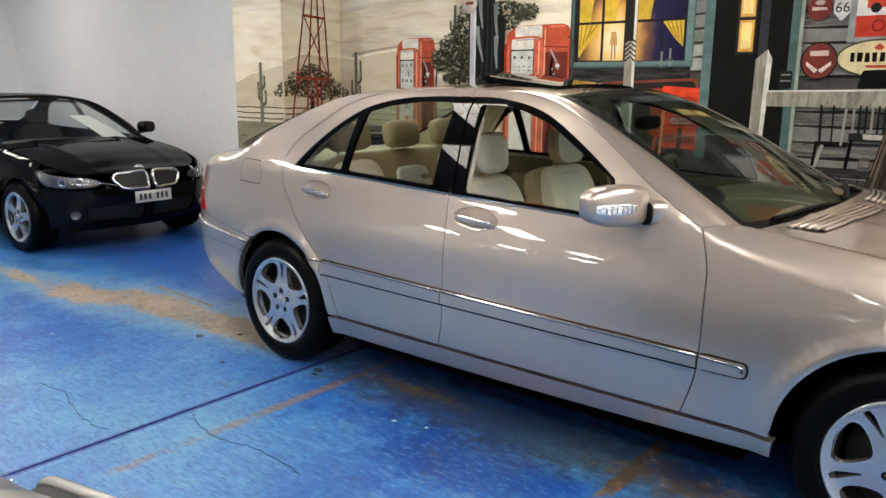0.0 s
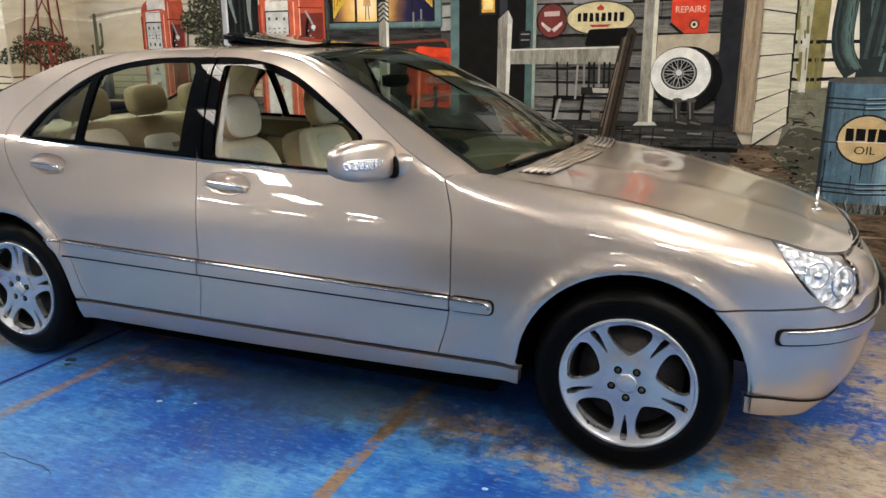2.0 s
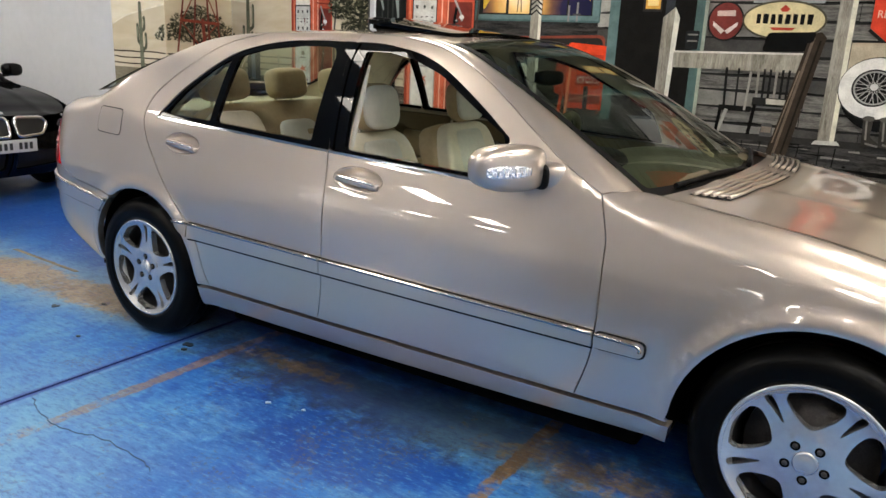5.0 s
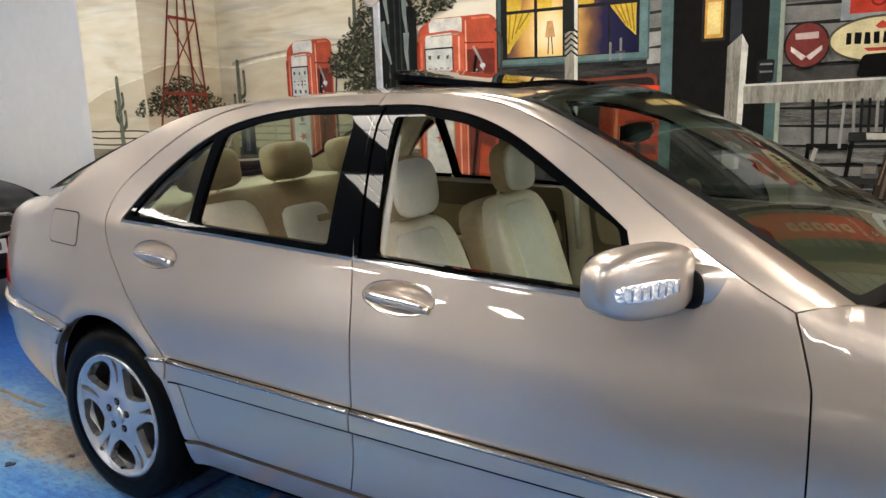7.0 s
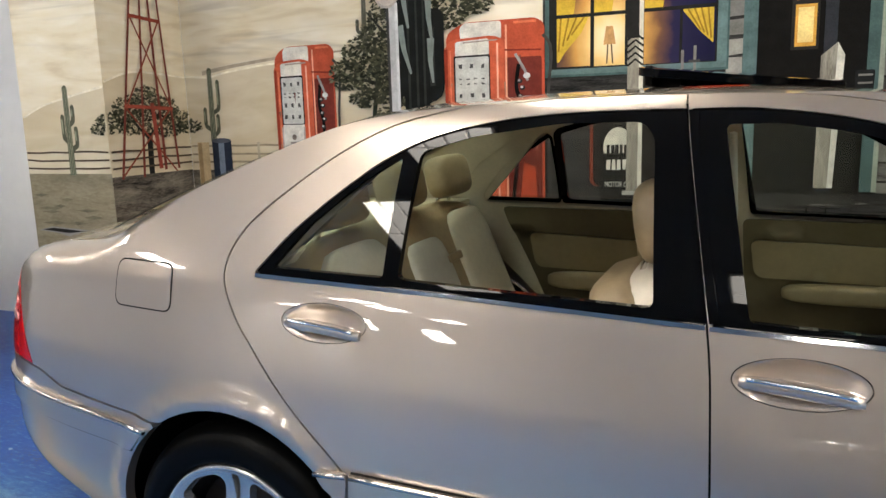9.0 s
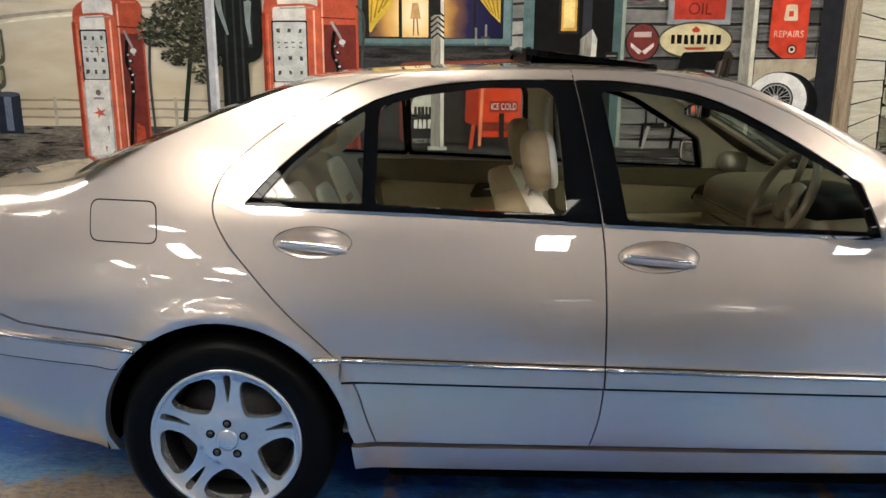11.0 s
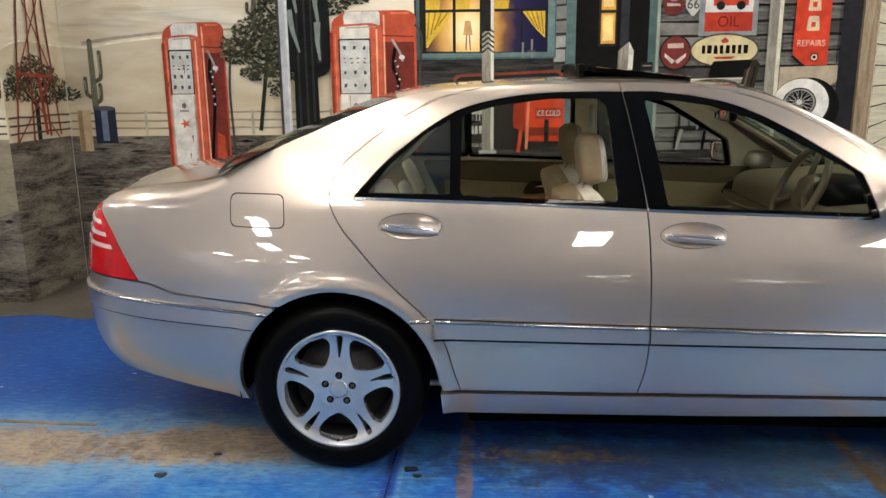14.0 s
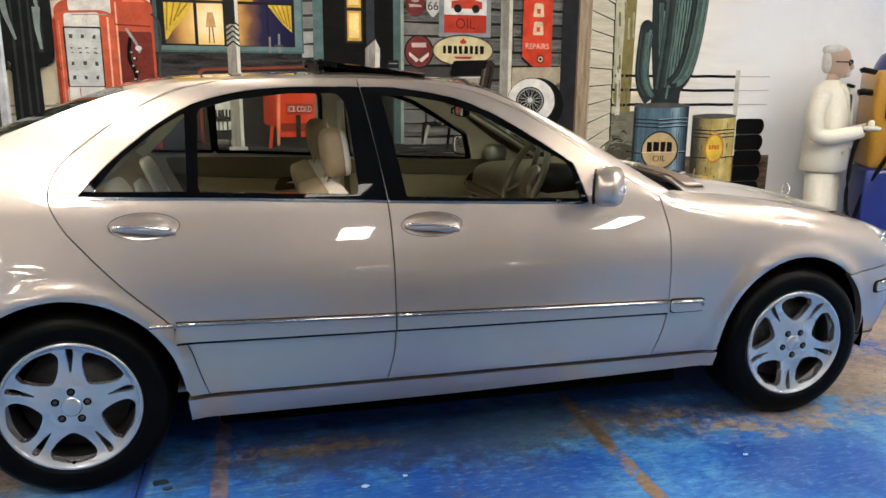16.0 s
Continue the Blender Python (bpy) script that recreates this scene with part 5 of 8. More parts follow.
p.poly([(2.24, 0.84), (2.36, 0.84), (2.49, 1.60), (2.46, 1.63), (2.40, 1.62)], (0.06, 0.045, 0.032)).stroke([(2.29, 0.88), (2.42, 1.6)], 0.016, (0.13, 0.10, 0.075)).stroke([(2.33, 0.86), (2.46, 1.58)], 0.012, (0.03, 0.024, 0.018)).stroke([(2.275, 0.95), (2.37, 1.40)], 0.008, (0.17, 0.13, 0.095))
p.rect(2.53, 0.98, 2.625, CEIL - 0.002, TIMBER).rect(2.598, 0.98, 2.625, CEIL - 0.002, (0.64, 0.62, 0.50)).poly([(2.50, 0.965), (2.66, 0.97), (2.64, 0.995), (2.52, 0.99)], (0.56, 0.55, 0.50))
p.done("grey porch post with a leaning plank")
# signs on the boards
p = Painting("painted_sign", mural, main, 800)
p.oval(1.865, 2.015, 0.075, 0.078, (0.16, 0.035, 0.03)).rect(1.82, 2.0, 1.91, 2.02, (0.50, 0.40, 0.36), 0.006).oval(1.865, 2.05, 0.03, 0.015, (0.45, 0.36, 0.32))
p.done("round dark red enamel sign")
p = Painting("painted_sign", mural, main, 806)
p.poly(rounded([(1.955, 2.09), (2.045, 2.09), (2.055, 1.99), (2.0, 1.925), (1.945, 1.99)], 0.02), (0.52, 0.52, 0.50)).text("66", 2.0, 2.01, 0.062, CHAR)
p.done("pale shield sign numbered 66")
p = Painting("painted_sign", mural, main, 812)
p.rect(2.045, 1.795, 2.45, 2.42, (0.26, 0.28, 0.29)).rect(2.085, 1.825, 2.415, 2.40, (0.66, 0.65, 0.62)).rect(2.085, 1.825, 2.415, 1.955, (0.44, 0.045, 0.025)).text("OIL", 2.25, 1.888, 0.075, (0.16, 0.02, 0.015), 0.15)
p.poly([(2.14, 2.0), (2.38, 2.0), (2.38, 2.05), (2.33, 2.06), (2.30, 2.11), (2.22, 2.11), (2.20, 2.06), (2.14, 2.05)], (0.50, 0.06, 0.03)).oval(2.19, 2.0, 0.03, 0.03, CHAR).oval(2.33, 2.0, 0.03, 0.03, CHAR)
p.done("framed sign with a red car lettered OIL")
p = Painting("painted_sign", mural, main, 825)
p.oval(1.893, 1.683, 0.112, 0.122, CHAR).oval(1.893, 1.683, 0.102, 0.112, (0.17, 0.035, 0.03))
p.rect(1.835, 1.715, 1.95, 1.748, (0.52, 0.40, 0.36), 0.004)
for s in (-1, 1):
    p.poly([(1.893, 1.625), (1.893 + s * 0.075, 1.68), (1.893 + s * 0.075, 1.655), (1.893 + s * 0.02, 1.605)], (0.66, 0.58, 0.54))
p.done("round red sign with pale wings")
p = Painting("painted_sign", mural, main, 835)
p.oval(2.235, 1.695, 0.242, 0.118, (0.10, 0.09, 0.06), 40).oval(2.235, 1.695, 0.230, 0.106, (0.60, 0.52, 0.30), 40)
for i in range(8):
    p.rect(2.075 + 0.042 * i, 1.672, 2.103 + 0.042 * i, 1.730, BLACK, 0.003)
p.poly([(2.16, 1.652), (2.31, 1.652), (2.29, 1.635), (2.18, 1.635)], (0.42, 0.05, 0.03)).poly([(2.205, 1.76), (2.235, 1.785), (2.265, 1.76), (2.25, 1.745), (2.22, 1.745)], (0.42, 0.05, 0.03)).poly(rounded([(2.14, 1.56), (2.42, 1.565), (2.43, 1.63), (2.16, 1.62)], 0.02), BLACK)
p.done("cream oval enamel sign with black bars")
p = Painting("painted_sign", mural, main, 850)
p.poly([(2.71, 1.66), (2.80, 1.585), (2.95, 1.585), (2.95, 2.9), (2.71, 2.9)], (0.58, 0.055, 0.025)).stroke([(2.705, 1.65), (2.79, 1.58)], 0.018, CHAR)
for k in range(5):
    p.poly(rounded([(2.79, 1.82 + 0.135 * k), (2.88, 1.82 + 0.135 * k), (2.87, 1.92 + 0.135 * k), (2.80, 1.92 + 0.135 * k)], 0.015), (0.64, 0.50, 0.34)).rect(2.82, 1.845 + 0.135 * k, 2.85, 1.88 + 0.135 * k, (0.58, 0.055, 0.025))
p.text("REPAIRS", 2.83, 1.735, 0.042, (0.66, 0.50, 0.40), 0.19)
p.oval(2.86, 1.64, 0.032, 0.032, (0.12, 0.03, 0.02)).oval(2.86, 1.64, 0.022, 0.022, (0.62, 0.5, 0.4)).oval(2.86, 1.64, 0.011, 0.011, CHAR)
p.done("tall red sign lettered REPAIRS")
p = Painting("painted_wheel", mural, main, 880)
p.poly([(2.63, 1.30), (3.0, 1.45), (3.12, 1.53), (3.13, 1.585), (2.63, 1.575)], (0.42, 0.36, 0.26))
p.rect(3.03, 0.99, 3.17, CEIL - 0.002, (0.035, 0.036, 0.042))
p.oval(2.84, 1.285, 0.225, 0.215, (0.014, 0.014, 0.014), 40).oval(2.80, 1.315, 0.205, 0.185, CHAR, 40).oval(2.795, 1.318, 0.196, 0.176, (0.70, 0.69, 0.65), 40).oval(2.785, 1.322, 0.118, 0.108, (0.05, 0.05, 0.045), 36).oval(2.785, 1.322, 0.108, 0.098, (0.30, 0.30, 0.28), 36).oval(2.785, 1.322, 0.098, 0.089, (0.02, 0.02, 0.018), 36)
for k in range(26):
    a = 2 * math.pi * k / 26
    b = a + (0.45 if k % 2 else -0.45)
    p.stroke([(2.785 + 0.022 * math.cos(b), 1.324 + 0.020 * math.sin(b)), (2.785 + 0.098 * math.cos(a), 1.322 + 0.089 * math.sin(a))], 0.0038, (0.34, 0.33, 0.31))
p.oval(2.785, 1.328, 0.022, 0.020, (0.55, 0.55, 0.54), 14)
p.done("spoked wheel with a white-walled tyre")
for n, x in enumerate((2.76, 2.85)):
    p = Painting("painted_boot", mural, main, 930 + 5 * n)
    p.poly(rounded([(x, 1.14), (x + 0.055, 1.15), (x + 0.05, 1.04), (x + 0.105, 1.0), (x + 0.10, 0.98), (x + 0.01, 0.98)], 0.012), (0.055, 0.052, 0.046)).oval(x + 0.028, 1.145, 0.034, 0.016, (0.10, 0.095, 0.085), 12).stroke([(x + 0.02, 1.13), (x + 0.03, 1.02)], 0.010, (0.16, 0.155, 0.14)).stroke([(x + 0.03, 1.0), (x + 0.10, 0.985)], 0.012, (0.13, 0.125, 0.11))
    p.done("old grey leather boot")
p = Painting("painted_corner_post", mural, main, 940)
p.poly([(3.16, 0.945), (3.275, 0.935), (3.285, CEIL - 0.002), (3.17, CEIL - 0.002)], TIMBERB).stroke([(3.165, 0.95), (3.175, 3.2)], 0.014, (0.12, 0.09, 0.06))
p.done("brown timber corner post")
p = Painting("painted_cladding", mural, main, 950)
p.poly([(3.278, 0.84), (3.49, 1.005), (3.46, CEIL - 0.002), (3.285, CEIL - 0.002)], CHAR)
z = 0.86
while z < 3.2:
    h = 0.145
    up = lambda q: min(q + 0.23 * (1.5 - q) * (1 if q < 1.5 else 0.6), 3.4)
    p.poly([(3.28, z), (3.488 - 0.008 * z, up(z)), (3.480 - 0.008 * z, up(z + h - 0.009)), (3.283, z + h - 0.009)], CREAMB)
    z += h
p.done("cream lapped boards on the house corner")
p = Painting("painted_pillar", mural, main, 145)
p.poly([(3.44, 0.95), (3.66, 0.95), (3.68, CEIL - 0.002), (3.45, CEIL - 0.002)], (0.44, 0.42, 0.30)).poly([(3.56, 1.20), (3.66, 1.20), (3.68, CEIL - 0.002), (3.60, CEIL - 0.002)], OLIVE)
p.poly([(3.44, 0.84), (3.72, 0.84), (3.70, 1.24), (3.50, 1.22)], (0.16, 0.155, 0.11)).poly([(3.40, 0.80), (3.72, 0.50), (3.72, 0.95), (3.52, 1.0)], (0.09, 0.085, 0.06))
for i in range(70):
    x, z, q = random.uniform(3.46, 3.69), random.uniform(0.55, 1.24), random.uniform(0.015, 0.05)
    p.stroke(smooth([(x - q, z + random.uniform(-0.01, 0.01)), (x, z + random.uniform(0, 0.015)), (x + q, z + random.uniform(-0.015, 0.005))], 4), random.uniform(0.006, 0.022), random.choice([CHAR, (0.09, 0.088, 0.055), (0.12, 0.115, 0.07), (0.15, 0.145, 0.10), (0.20, 0.19, 0.14)]), 0.004)
for i in range(40):
    x, z = random.uniform(3.46, 3.66), random.uniform(1.25, 3.2)
    p.stroke([(x, z), (x + 0.006, z - random.uniform(0.05, 0.2))], random.uniform(0.006, 0.02), random.choice([OLIVE, (0.34, 0.32, 0.20), (0.14, 0.13, 0.06)]))
p.done("mossy yellow-green shadowed column")
p = Painting("painted_fence", mural, main, 155)
rails(p, 3.47, 4.62, (1.522, 1.408, 1.290), (0.02, 0.02, 0.02), 0.022, 0.004)
rails(p, 4.62, 4.95, (1.522, 1.408, 1.290), (0.42, 0.41, 0.38), 0.008, 0.003)
for x in (3.55, 4.645):
    p.stroke([(x, 1.20), (x - 0.005, 1.575)], 0.042, (0.50, 0.49, 0.42))
p.done("black rail fence with pale posts")
DEEP, TEAL = (0.038, 0.050, 0.050), (0.150, 0.250, 0.215)
p = Painting("painted_cactus", mural, main, 170)
p.stroke([(3.89, 1.26), (3.91, 1.44)], 0.10, DEEP)
p.stroke([(4.06, 1.26), (4.05, 1.40)], 0.09, DEEP)
saguaro = p.done("dark green saguaro with teal highlights")


def limb(pts, w, base):
    """A painted cactus limb: dark column, rounded tip, ribs from grey-green to teal towards the light."""
    q = Painting("limb", saguaro, main, base)
    pts = smooth(pts, 6)
    q.stroke(pts, w, DEEP).oval(pts[-1][0], pts[-1][1], w * 0.5, w * 0.55, DEEP, 16)
    for k in range(9):
        f = -0.42 + 0.84 * k / 8
        t = max(0.0, min(1.0, 0.25 + 0.8 * f + random.uniform(-0.25, 0.3)))
        i0, i1 = random.randint(0, 2), len(pts) - random.randint(0, 2)
        c = tuple(DEEP[i] + (TEAL[i] - DEEP[i]) * t for i in range(3))
        q.stroke([(x + f * w + random.uniform(-0.003, 0.003), z + 0.10 * w * (1 - 4 * f * f)) for x, z in pts[i0:i1]], w * random.uniform(0.05, 0.12), c)
    return q.done()


limb([(3.935, 1.36), (3.890, 1.75), (3.872, 2.12)], 0.135, 174)
limb([(3.976, 1.25), (4.03, 1.83), (4.05, 2.22), (4.06, 2.75)], 0.24, 188)
limb([(3.84, 1.33), (3.775, 1.43), (3.750, 1.56), (3.756, 1.73), (3.771, 1.89)], 0.125, 202)
limb([(4.02, 1.43), (4.11, 1.52), (4.175, 1.70), (4.222, 2.01), (4.250, 2.42)], 0.155, 216)


def drum(name, x0, x1, z0, z1, base, dark, mid, lit, label, badge, round_dark):
    p = Painting(name, mural, main, base)
    w = x1 - x0
    stops = [(0.0, dark), (0.10, mid if round_dark < 0.2 else dark), (round_dark, mid), (0.62, mid), (0.76, lit), (0.88, mid), (1.0, dark if round_dark < 0.2 else mid)]
    n = 24
    for i in range(n):
        f = (i + 0.5) / n
        for (f0, c0), (f1, c1) in zip(stops, stops[1:]):
            if f0 <= f <= f1:
                k = (f - f0) / max(1e-6, f1 - f0)
                c = tuple(u + (v - u) * k for u, v in zip(c0, c1))
        g = random.uniform(0.86, 1.14)
        p.rect(x0 + w * i / n, z0, x0 + w * (i + 1) / n, z1 - 0.008, tuple(u * g for u in c))
        p.n -= 1
    body = p.done(label)
    Painting("lid", body, main, base + 1).oval((x0 + x1) / 2, z1, w * 0.51, 0.022, (0.10, 0.095, 0.085)).done()
    rust = Painting("rust_streaks", body, main, base + 3)
    for i in range(34):
        x, z = random.uniform(x0 + 0.02, x1 - 0.05), random.uniform(z0 + 0.1, z1 - 0.05)
        rust.stroke([(x, z), (x + random.uniform(-0.004, 0.004), z - random.uniform(0.04, 0.16))], random.uniform(0.005, 0.012), random.choice([dark, mid, (0.10, 0.06, 0.045)]), 0.002)
    tagged(rust.done(), kind="stuff")
    for z in (z1 - 0.115, z1 - 0.145, z1 - 0.175, (z0 + z1) / 2, z0 + 0.13, z0 + 0.10, z0 + 0.07):
        hoop = Painting("hoop", body, main, base + 38)
        hoop.stroke([(x0, z + 0.006), ((x0 + x1) / 2, z - 0.008), (x1, z + 0.006)], 0.010, CHAR)
        hoop.stroke([(x0 + 0.45 * w, z + 0.001), (x1, z + 0.014)], 0.005, lit)
        hoop.done()
    p = Painting("badge", body, main, base + 41)
    badge(p)
    p.done()
    return body


def oval_badge(p):
    p.oval(3.955, 0.915, 0.172, 0.160, CHAR, 36).oval(3.955, 0.915, 0.160, 0.148, (0.50, 0.36, 0.18), 36)
    for i in range(4):
        p.rect(3.835 + 0.062 * i, 0.905, 3.883 + 0.062 * i, 0.985, BLACK, 0.004)
    p.text("OIL", 3.955, 0.845, 0.050, (0.035, 0.03, 0.02), 0.12)
    p.stroke([(3.79, 0.90), (4.12, 0.90)], 0.006, (0.6, 0.55, 0.45))


def round_badge(p):
    p.oval(4.47, 0.925, 0.092, 0.125, (0.50, 0.20, 0.04), 30).oval(4.47, 0.925, 0.078, 0.108, (0.66, 0.46, 0.06), 30)
    for i in range(4):
        p.rect(4.418 + 0.027 * i, 0.915, 4.436 + 0.027 * i, 0.952, (0.50, 0.14, 0.03), 0.003)


drum("painted_drum", 3.70, 4.205, 0.50, 1.285, 250, (0.022, 0.030, 0.040), (0.075, 0.13, 0.17), (0.24, 0.36, 0.43), "rusty blue oil drum lettered OIL", oval_badge, 0.18)
drum("painted_drum", 4.245, 4.655, 0.50, 1.195, 300, (0.06, 0.055, 0.045), (0.42, 0.32, 0.10), (0.60, 0.50, 0.22), "yellow and black oil drum with a round badge", round_badge, 0.50)
for k in range(5):
    p = Painting("painted_tyre", mural, main, 350 + 3 * k)
    p.poly(rounded([(4.665, 0.50 + 0.135 * k), (4.915, 0.50 + 0.135 * k), (4.945, 0.567 + 0.135 * k), (4.915, 0.633 + 0.135 * k), (4.665, 0.633 + 0.135 * k)], 0.03), (0.012, 0.012, 0.013)).stroke([(4.67, 0.503 + 0.135 * k), (4.91, 0.503 + 0.135 * k)], 0.006, (0.05, 0.05, 0.05))
    p.done("black tyre of a stack")
p = Painting("painted_grass", mural, main, 370)
for i in range(160):
    x = random.uniform(3.66, 4.95)
    h = random.uniform(0.04, 0.13)
    p.poly([(x - 0.008, 0.44), (x + 0.008, 0.44), (x + random.uniform(-0.03, 0.03), 0.44 + h)], random.choice([(0.10, 0.12, 0.10), (0.17, 0.20, 0.18), (0.05, 0.06, 0.05), (0.26, 0.28, 0.24)]))
p.done("tufts of grey-green grass")

# ---- markings on the floor ----
LINE = mat("worn_tan_line", (0.24, 0.175, 0.10), 0.55, 0.0, 0.35, 9.0)
GROOVE = mat("dark_joint", (0.004, 0.016, 0.10), 0.9, 0.0, 0.3, 8.0)
APRON = mat("grey_brown_floor_paint", (0.10, 0.088, 0.070), 0.5, 0.0, 0.28, 3.0, bump=0.05, bscale=50)


def sheet(name, loop, z, material, label, kind="structure"):
    bm = bmesh.new()
    f = bm.faces.new([bm.verts.new((x, y, z)) for x, y in loop])
    r = bmesh.ops.extrude_face_region(bm, geom=[f])
    bmesh.ops.translate(bm, vec=(0, 0, -z - 0.002), verts=[v for v in r["geom"] if isinstance(v, bmesh.types.BMVert)])
    bmesh.ops.recalc_face_normals(bm, faces=bm.faces)
    me = bpy.data.meshes.new(name)
    bm.to_mesh(me)
    bm.free()
    me.materials.append(material)
    return tagged(new(name, me), label, kind=kind)


edge = [(-3.50 + 0.12 * i, 1.90 + 0.035 * math.sin(i * 0.9) + random.uniform(-0.012, 0.012) + (0.10 if i > 60 else 0) * min(1, (i - 60) / 8)) for i in range(78)]
sheet("painted_apron", [(-3.50, 2.21), (-3.47, 1.99)] + edge[1:] + [(edge[-1][0], 2.975), (-2.655, 2.975), (-2.655, 2.215)], 0.004, APRON, "grey-brown painted strip of floor below the mural")
sheet("floor_joint", [(0.187, -4.0), (0.195, -4.0), (0.203, 1.9), (0.195, 1.9)], 0.003, GROOVE, "dark blue sawn joint in the concrete")

CRACK = mat("dark_crack", (0.04, 0.07, 0.12), 0.8, 0.0, 0.3, 20.0)
STAIN = mat("dark_floor_stain", (0.02, 0.025, 0.035), 0.45, 0.0, 0.3, 20.0)
CHIP = mat("pale_paint_chip", (0.36, 0.46, 0.58), 0.6, 0.0, 0.2, 20.0)


def crack(path):
    """A wandering hairline, as a thin sunk strip with uneven width."""
    line = []
    for (ax, ay), (bx, by) in zip(path, path[1:]):
        for k in range(5):
            line.append((ax + (bx - ax) * k / 5 + random.uniform(-0.006, 0.006), ay + (by - ay) * k / 5 + random.uniform(-0.008, 0.008)))
    wide = [random.uniform(0.0005, 0.0024) for _ in line]
    loop = [(x, y + w) for (x, y), w in zip(line, wide)] + [(x, y - w) for (x, y), w in reversed(list(zip(line, wide)))]
    return sheet("floor_crack", loop, 0.002, CRACK, "thin dark crack in the painted concrete")


crack([(-0.66, -1.03), (-0.46, -1.0), (-0.28, -1.05), (-0.11, -1.08), (0.03, -1.09), (0.13, -1.06)])
crack([(0.24, -0.73), (0.37, -0.79), (0.46, -0.8), (0.62, -0.8), (0.71, -0.76), (0.83, -0.76), (0.98, -0.77), (1.08, -0.8)])


def spot(x, y, r, material, name, label):
    loop = [(x + r * random.uniform(0.6, 1.2) * math.cos(a), y + 0.7 * r * random.uniform(0.6, 1.2) * math.sin(a)) for a in np.arange(0, 6.2, 0.6)]
    loop = [(u, v) for u, v in smooth(loop, 4, True)]
    sheet(name, loop, 0.0022 if material is CHIP else 0.0034, material, label)


for x, y, r in ((-0.70, -0.08, 0.028), (-0.54, 0.10, 0.016), (-0.22, -0.25, 0.016), (0.27, 0.01, 0.03), (0.30, -0.04, 0.018)):
    spot(x, y, r, STAIN, "floor_stain", "small dark stain on the blue floor")
for x, y, r in ((-1.42, -0.64, 0.018), (1.01, -0.19, 0.016), (1.17, -0.15, 0.012), (2.55, -0.30, 0.012), (-1.9, 0.75, 0.012), (-1.3, 0.95, 0.012)):
    spot(x, y, r, CHIP, "paint_chip", "small pale chip in the blue floor paint")
# thin tan line beside the worn band
x = -1.95
while x < -1.25:
    L = random.uniform(0.12, 0.3)
    sheet("floor_line_piece", [(x, 0.385 - (x + 2.2) * 0.04 - 0.012), (x + L, 0.385 - (x + L + 2.2) * 0.04 - random.uniform(0.008, 0.016)), (x + L + 0.01, 0.385 - (x + L + 2.2) * 0.04 + 0.012), (x + 0.01, 0.385 - (x + 2.2) * 0.04 + random.uniform(0.008, 0.016))], 0.003, LINE, "worn tan remnant of a floor line")
    x += L + 0.005

# ---- the champagne sedan ----
YC = 0.893
SEC = Curve((0.16, 0.10), (0.24, 0.055), (0.30, 0.030), (0.38, 0.012), (0.48, 0.003), (0.58, 0.0), (0.68, 0.0012), (0.76, 0.006), (0.82, 0.0137), (0.86, 0.0214), (0.90, 0.0304), (0.96, 0.0446), (1.04, 0.0642), (1.08, 0.0785), (1.12, 0.096), (1.20, 0.135), (1.30, 0.190), (1.38, 0.243), (1.44, 0.298), (1.475, 0.345), (1.50, 0.40))
TOP = Curve((-1.6, 0.98), (-1.25, 1.03), (-1.05, 1.075), (-0.8, 1.105), (-0.60, 1.124), (-0.50, 1.150), (-0.40, 1.20), (-0.15, 1.34), (0.1, 1.48), (1.9, 1.48), (2.15, 1.10), (2.35, 1.035), (2.6, 1.005), (2.9, 0.965), (3.2, 0.905), (3.45, 0.850), (3.65, 0.812), (3.9, 0.79), (4.2, 0.785), (4.6, 0.785))
RND = Curve((-1.6, 0.07), (-0.7, 0.085), (-0.5, 0.075), (-0.35, 0.05), (0.0, 0.0), (2.1, 0.0), (2.35, 0.07), (2.7, 0.11), (3.3, 0.12), (3.9, 0.10))
TUCK = Curve((-1.4, 0.16), (-0.9, 0.13), (-0.4, 0.03), (0.0, 0.0), (3.0, 0.0), (3.4, 0.02), (3.9, 0.07), (4.5, 0.08))
car = Body([(-1.215, 0.0), (-1.205, 0.25), (-1.16, 0.50), (-1.06, 0.67), (-0.92, 0.77), (-0.75, 0.832), (-0.5, 0.878), (-0.2, 0.908), (0.2, 0.922), (0.7, 0.928), (1.3, 0.930), (2.0, 0.928), (2.5, 0.922), (2.9, 0.910), (3.2, 0.885), (3.40, 0.842), (3.55, 0.785), (3.655, 0.69), (3.725, 0.55), (3.762, 0.37), (3.776, 0.18), (3.779, 0.0)],
           SEC, TOP, RND, TUCK, [(0.0, 0.342), (2.965, 0.342)], 0.395)
car.dishes = [(0.285, 0.975, 0.110, 0.042, 0.026), (1.308, 0.945, 0.110, 0.042, 0.026)]
sedan = thing("sedan", pose(0, YC, 0), "champagne metallic four-door sedan with cream leather on alloy wheels", "car")

# lines on the side, as (x, z)
REAR_CUT = smooth([(0.470, 0.348), (0.443, 0.435), (0.416, 0.529), (0.377, 0.597), (0.318, 0.664), (0.199, 0.774), (0.083, 0.901), (0.019, 0.979), (-0.022, 1.076), (0.010, 1.174), (0.114, 1.270), (0.26, 1.372), (0.393, 1.435), (0.56, 1.472)], 5)
B_CUT = smooth([(1.070, 1.483), (1.082, 1.40), (1.142, 1.038), (1.157, 0.831), (1.161, 0.595), (1.153, 0.458), (1.128, 0.348)], 5)
FRONT_CUT = smooth([(2.256, 0.348), (2.299, 0.485), (2.313, 0.621), (2.312, 0.835), (2.304, 0.904), (2.270, 1.022)], 5)
